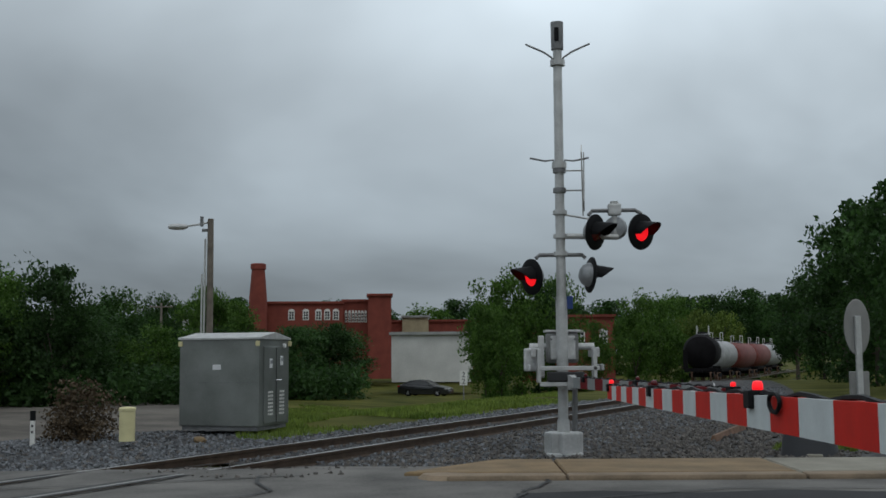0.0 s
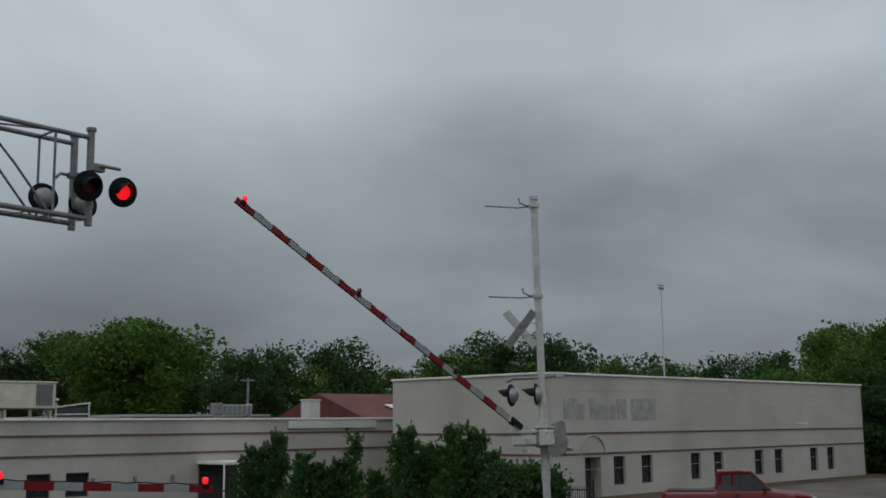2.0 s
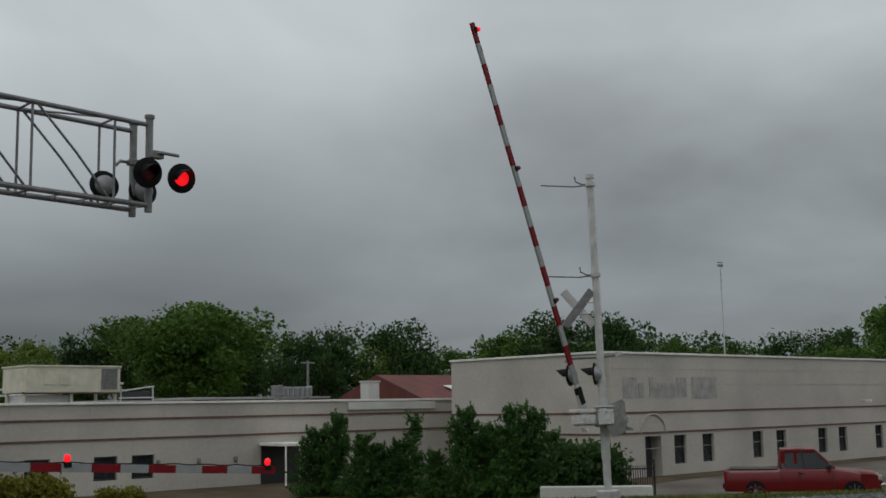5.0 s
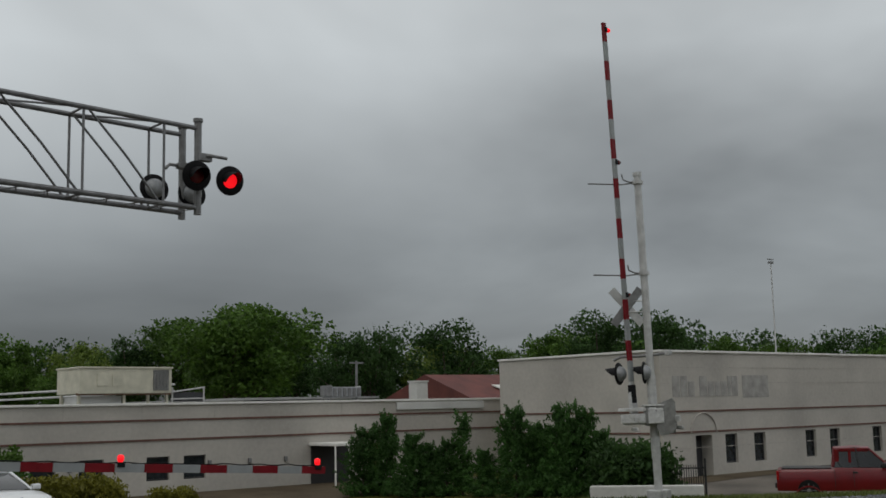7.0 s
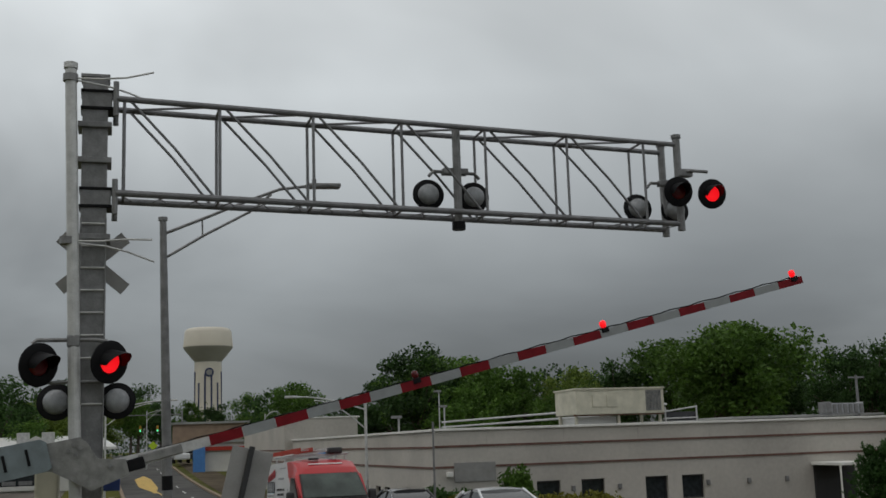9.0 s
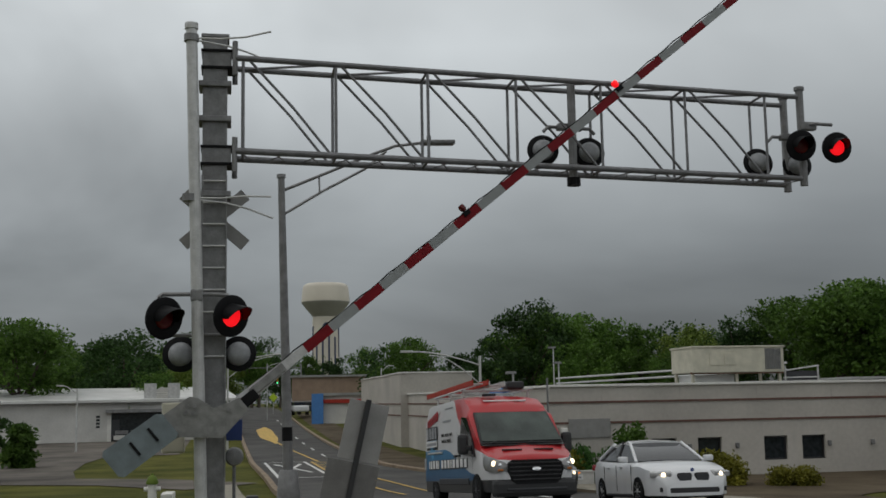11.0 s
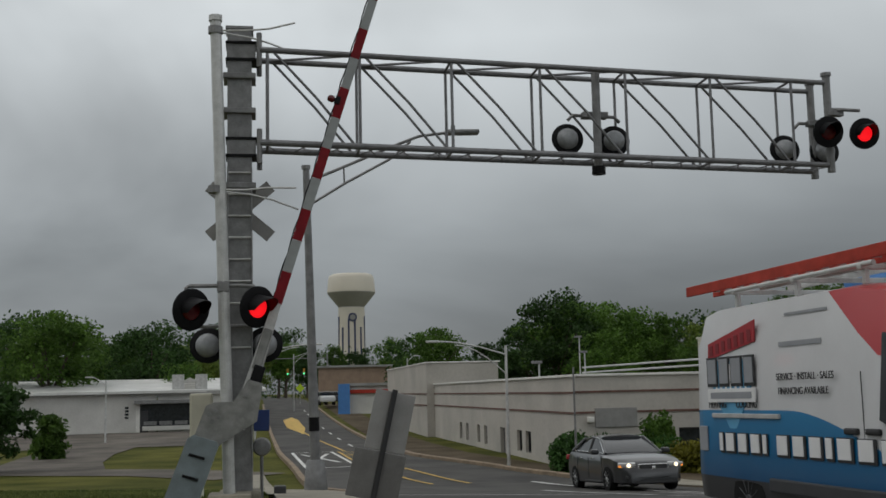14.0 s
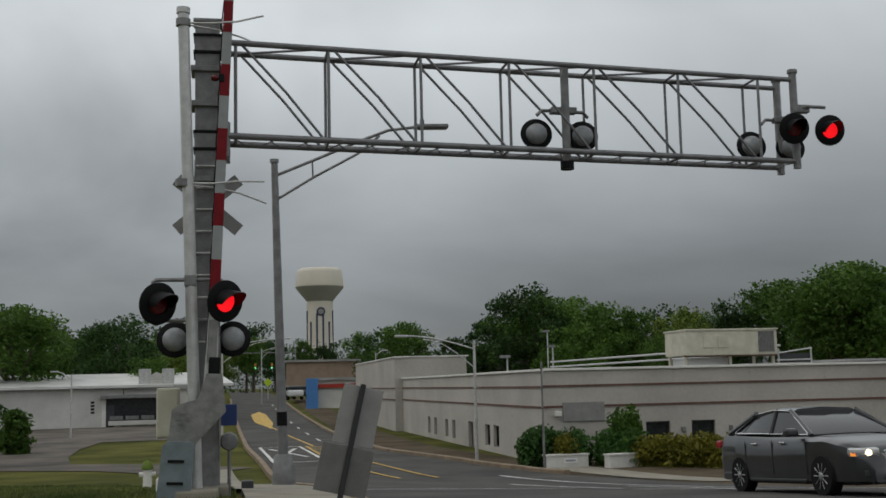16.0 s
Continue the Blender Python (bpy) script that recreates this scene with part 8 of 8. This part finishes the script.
def spray_shrub(name, seed, material, height, rx, label, sprays=230, per=52, size=0.06, taper=0.8):
    """An upright evergreen: a leader with sprays that sweep out and up."""
    t = thing(name, 0, 0, 0, 0, label, "shrub")
    rng = np.random.default_rng(seed)
    out, bm = [], rod((0, 0, -0.1), (0, 0, height * 0.85), 0.05, 0.012, 7)
    for i in range(sprays):
        h, a = rng.uniform(0.0, 0.9) ** 1.15, rng.uniform(0, 6.283)
        swell = 0.85 + 0.25 * math.sin(3 * a + 7 * h) + rng.uniform(-0.25, 0.25)
        reach, rise = rx * (1 - taper * h) * swell, height * rng.uniform(0.06, 0.17)
        u = rng.uniform(0.15, 1.0, (per, 1)) ** 0.7
        line = np.concatenate([u * reach * math.cos(a), u * reach * math.sin(a), h * height + rise * u ** 1.6], 1)
        out.append(line + rng.normal(size=(per, 3)) * (0.03 + 0.07 * (1.1 - u)))
        if i % 6 == 0:
            rod((0, 0, h * height), (reach * 0.8 * math.cos(a), reach * 0.8 * math.sin(a), h * height + rise * 0.7), 0.02, 0.006, 5, bm)
    part("stems", bm, "bark", t)
    spots = np.concatenate(out)
    spots[:, 2] = np.maximum(spots[:, 2], 0.03)
    ob = new("foliage", leaf_mesh("foliage", spots, size, material))
    ob.parent = t
    return t


ever = spray_shrub("evergreen_shrub", 31, "leaf_shrub", 3.0, 1.45, "tall upswept evergreen shrub against the white wall")
set_at(ever, 53.8, 42.0, 20, 0.75, 0.8)
for az, d, top, s, turn in ((52.65, 42.0, 1.66, 0.85, 50), (51.3, 41.0, 0.92, 0.9, 120), (50.6, 41.5, 0.5, 0.8, 200), (49.7, 41.0, 0.66, 0.75, 33), (47.9, 40.4, 0.3, 0.7, 260), (46.3, 40.0, 1.83, 0.95, 75), (45.4, 40.4, 1.25, 0.9, 310), (43.9, 39.5, 1.88, 1.0, 150), (42.95, 39.3, 1.74, 0.95, 10), (44.6, 40.3, 1.1, 0.9, 90), (42.0, 39.0, 0.95, 0.8, 190)):
    x, y = polar(az, d)
    tall = (top - land(x, y)) / 3.0
    copy_thing(ever, pose(x, y, land(x, y), 0, 0, turn) @ Matrix.Diagonal((s * 0.84 / 0.75, s * 0.84 / 0.75, tall * 0.95 / 0.8, 1)))
colm = spray_shrub("column_shrub", 33, "leaf_shrub", 2.9, 0.5, "narrow columnar evergreen shrub", 90, 40, 0.06, 0.45)
set_at(colm, 48.9, 41, 0)
hedge = shrub("hedge", 34, "leaf_dark", 1.5, 1.3, "low dark clipped hedge beside the fence", 5200, 0.10, 0.0)
set_at(hedge, 41.2, 38, 0)
for az in (40.5, 39.9):
    x, y = polar(az, 38.2)
    copy_thing(hedge, pose(x, y, land(x, y), 0, 0, az * 40))
yel = shrub("yellow_shrub", 35, "leaf_yellow", 0.75, 0.7, "low yellow-green shrub in the wall bed", 2600, 0.08)
set_at(yel, 73.4, 41.0, 0, 0.8, 1.2)
for az, d, s in ((69.6, 41.2, 1.1), (68.7, 41.0, 1.1), (68.0, 40.8, 1.15), (67.2, 40.6, 1.05), (66.5, 40.4, 1.2), (65.8, 40.2, 0.95), (63.5, 40, 0.7), (62.4, 40, 0.7)):
    x, y = polar(az, d)
    copy_thing(yel, pose(x, y, land(x, y), 0, 0, az * 50) @ Matrix.Diagonal((s / 0.8, s / 0.8, s / 1.2, 1)))
rnd = shrub("round_shrub", 36, "leaf_shrub", 1.15, 0.85, "rounded dark green shrub beside the white planter", 4200, 0.09)
set_at(rnd, 74.65, 41.4, 0, 0.95, 1.1)
for az, d, s, sz in ((74.0, 41.5, 0.85, 0.95), (73.0, 41.5, 0.8, 1.0), (71.0, 41.3, 0.8, 1.0), (70.2, 41.3, 0.85, 0.95)):
    x, y = polar(az, d)
    copy_thing(rnd, pose(x, y, land(x, y), 0, 0, az * 60) @ Matrix.Diagonal((s / 0.95, s / 0.95, sz / 1.1, 1)))
loose = shrub("loose_shrub", 37, "leaf", 2.0, 0.95, "loose leafy shrub rising above the wall bed", 3000, 0.13)
set_at(loose, 70.3, 41.6, 0, 0.8, 0.97)
dry = shrub("dry_bush", 38, "twig", 1.15, 0.8, "brown twiggy bush on the ballast edge", 2800, 0.05)
set_at(dry, 18.2, 25.3, 0)
lawn = tree("lawn_tree", 40, "leaf_dark", n=7000, rx=2.6, rz=3.6, zc=3.3, label="low dark tree drooping over the lawn", size=0.2, clumps=55, trunk=0.1)
set_at(lawn, 101.9, 52, 0, 0.62)
cane = shrub("feathery_shrub", 41, "leaf", 2.2, 0.9, "feathery shrub beside the workshop wall", 2000, 0.2)
set_at(cane, 99.6, 62, 0)

# white-walled planters and low concrete wall
for az, d, w, rz_ in ((73.35, 40.6, 1.55, 4), (70.5, 40.6, 1.45, 14)):
    x, y = polar(az, d)
    pl = thing("planter_wall", x, y, land(x, y), rz_, "low white masonry planter wall", "planter", "white planters")
    part("wall", box(0, 0, 0.2, 0.35, w, 0.5, 0.03), "wall_white", pl)
    part("coping", box(0, 0, 0.47, 0.42, w + 0.06, 0.06, 0.015), "wall_white", pl)
    if az > 73:
        part("plate", box(0.18, 0.1, 0.28, 0.02, 0.5, 0.16), "letter_white", pl)
        part("plate_bar", box(0.195, 0.1, 0.28, 0.01, 0.36, 0.07), "letter_grey", pl)
(xa, ya), (xb, yb) = polar(42.7, 36.3), polar(37.3, 36.3)
low = thing("concrete_wall", (xa + xb) / 2, (ya + yb) / 2, land((xa + xb) / 2, (ya + yb) / 2), math.degrees(math.atan2(yb - ya, xb - xa)), "long low pale concrete wall on the lawn", "wall")
part("wall", box(0, 0, 0.15, math.hypot(xb - xa, yb - ya), 0.35, 0.6, 0.04), "wall_white", low)
(xa, ya), (xb, yb) = polar(38.75, 37.8), polar(37.2, 37.8)
fn = thing("iron_fence", xa, ya, land(xa, ya), math.degrees(math.atan2(yb - ya, xb - xa)), "short black iron railing fence", "fence")
fw = math.hypot(xb - xa, yb - ya)
for i in range(15):
    part("bar", box(fw * i / 14, 0, 0.55, 0.025, 0.025, 1.15), "fence", fn)
for z in (0.12, 1.02):
    part("rail", box(fw / 2, 0, z, fw, 0.04, 0.04), "fence", fn)
part("post", box(fw, 0, 0.65, 0.07, 0.07, 1.35), "fence", fn)
fx, fy = polar(74.4, 40.2)
fp = thing("flag_pole", fx, fy, land(fx, fy), 0, "thin grey pole standing before the white wall", "pole")
part("pole", rod((0, 0, 0), (0, 0, 3.7), 0.045, 0.035, 8), "galv_dark", fp)


# ---- grass and weeds ----
def blades(name, n, where, material, height, label, seed):
    rng = random.Random(seed)
    verts, faces = [], []
    k = 0
    while k < n:
        x, y, keep = where(rng)
        if not keep:
            continue
        z = land(x, y) + 0.01
        a, h, w = rng.uniform(0, 6.28), height * rng.uniform(0.4, 1.2), rng.uniform(0.012, 0.03) * (1 + height * 2)
        lx_, ly_ = rng.uniform(-0.4, 0.4) * h, rng.uniform(-0.4, 0.4) * h
        b = len(verts)
        verts += [(x - w * math.cos(a), y - w * math.sin(a), z), (x + w * math.cos(a), y + w * math.sin(a), z), (x + lx_, y + ly_, z + h)]
        faces.append((b, b + 1, b + 2))
        k += 1
    me = bpy.data.meshes.new(name)
    me.from_pydata(verts, [], faces)
    me.materials.append(M[material])
    tagged(new(name, me), label, kind="stuff")


def lawn_spot(rng):
    x, y = rng.uniform(-34, -18.5), rng.uniform(-9, 0.2)
    return x, y, noise.noise(Vector((x * 0.3, y * 0.3, 1))) > -0.25


def verge_spot(rng):
    x, y = polar(rng.uniform(-5, 11), rng.uniform(24, 75))
    for (xa, ya), (xb, yb) in zip(FOOTPATH, FOOTPATH[1:]):
        k = min(1.0, max(0.0, ((x - xa) * (xb - xa) + (y - ya) * (yb - ya)) / ((xb - xa) ** 2 + (yb - ya) ** 2)))
        if math.hypot(x - xa - k * (xb - xa), y - ya - k * (yb - ya)) < 1.2:
            return x, y, False
    return x, y, west(x, y) > 3 and noise.noise(Vector((x * 0.25, y * 0.25, 4))) > -0.1


def bank_spot(rng):
    x, y = polar(rng.uniform(22, 52), rng.uniform(29, 37))
    return x, y, y > far(x) + 2.2 and west(x, y) > 12.5


def weed_spot(rng):
    x, y = polar(rng.uniform(-19.5, -11.5), rng.uniform(19.2, 36))
    return x, y, west(x, y) < -8.0 + rng.uniform(-1, 1)


blades("lawn_grass", 26000, lawn_spot, "blade", 0.09, "short green and straw lawn grass", 5)
blades("verge_grass", 42000, verge_spot, "weed", 0.16, "lush bright green verge grass", 6)
blades("bank_grass", 24000, bank_spot, "blade", 0.16, "rough green grass on the bank", 7)
blades("weeds", 16000, weed_spot, "weed", 0.12, "green weeds in the gravel", 8)


motions()
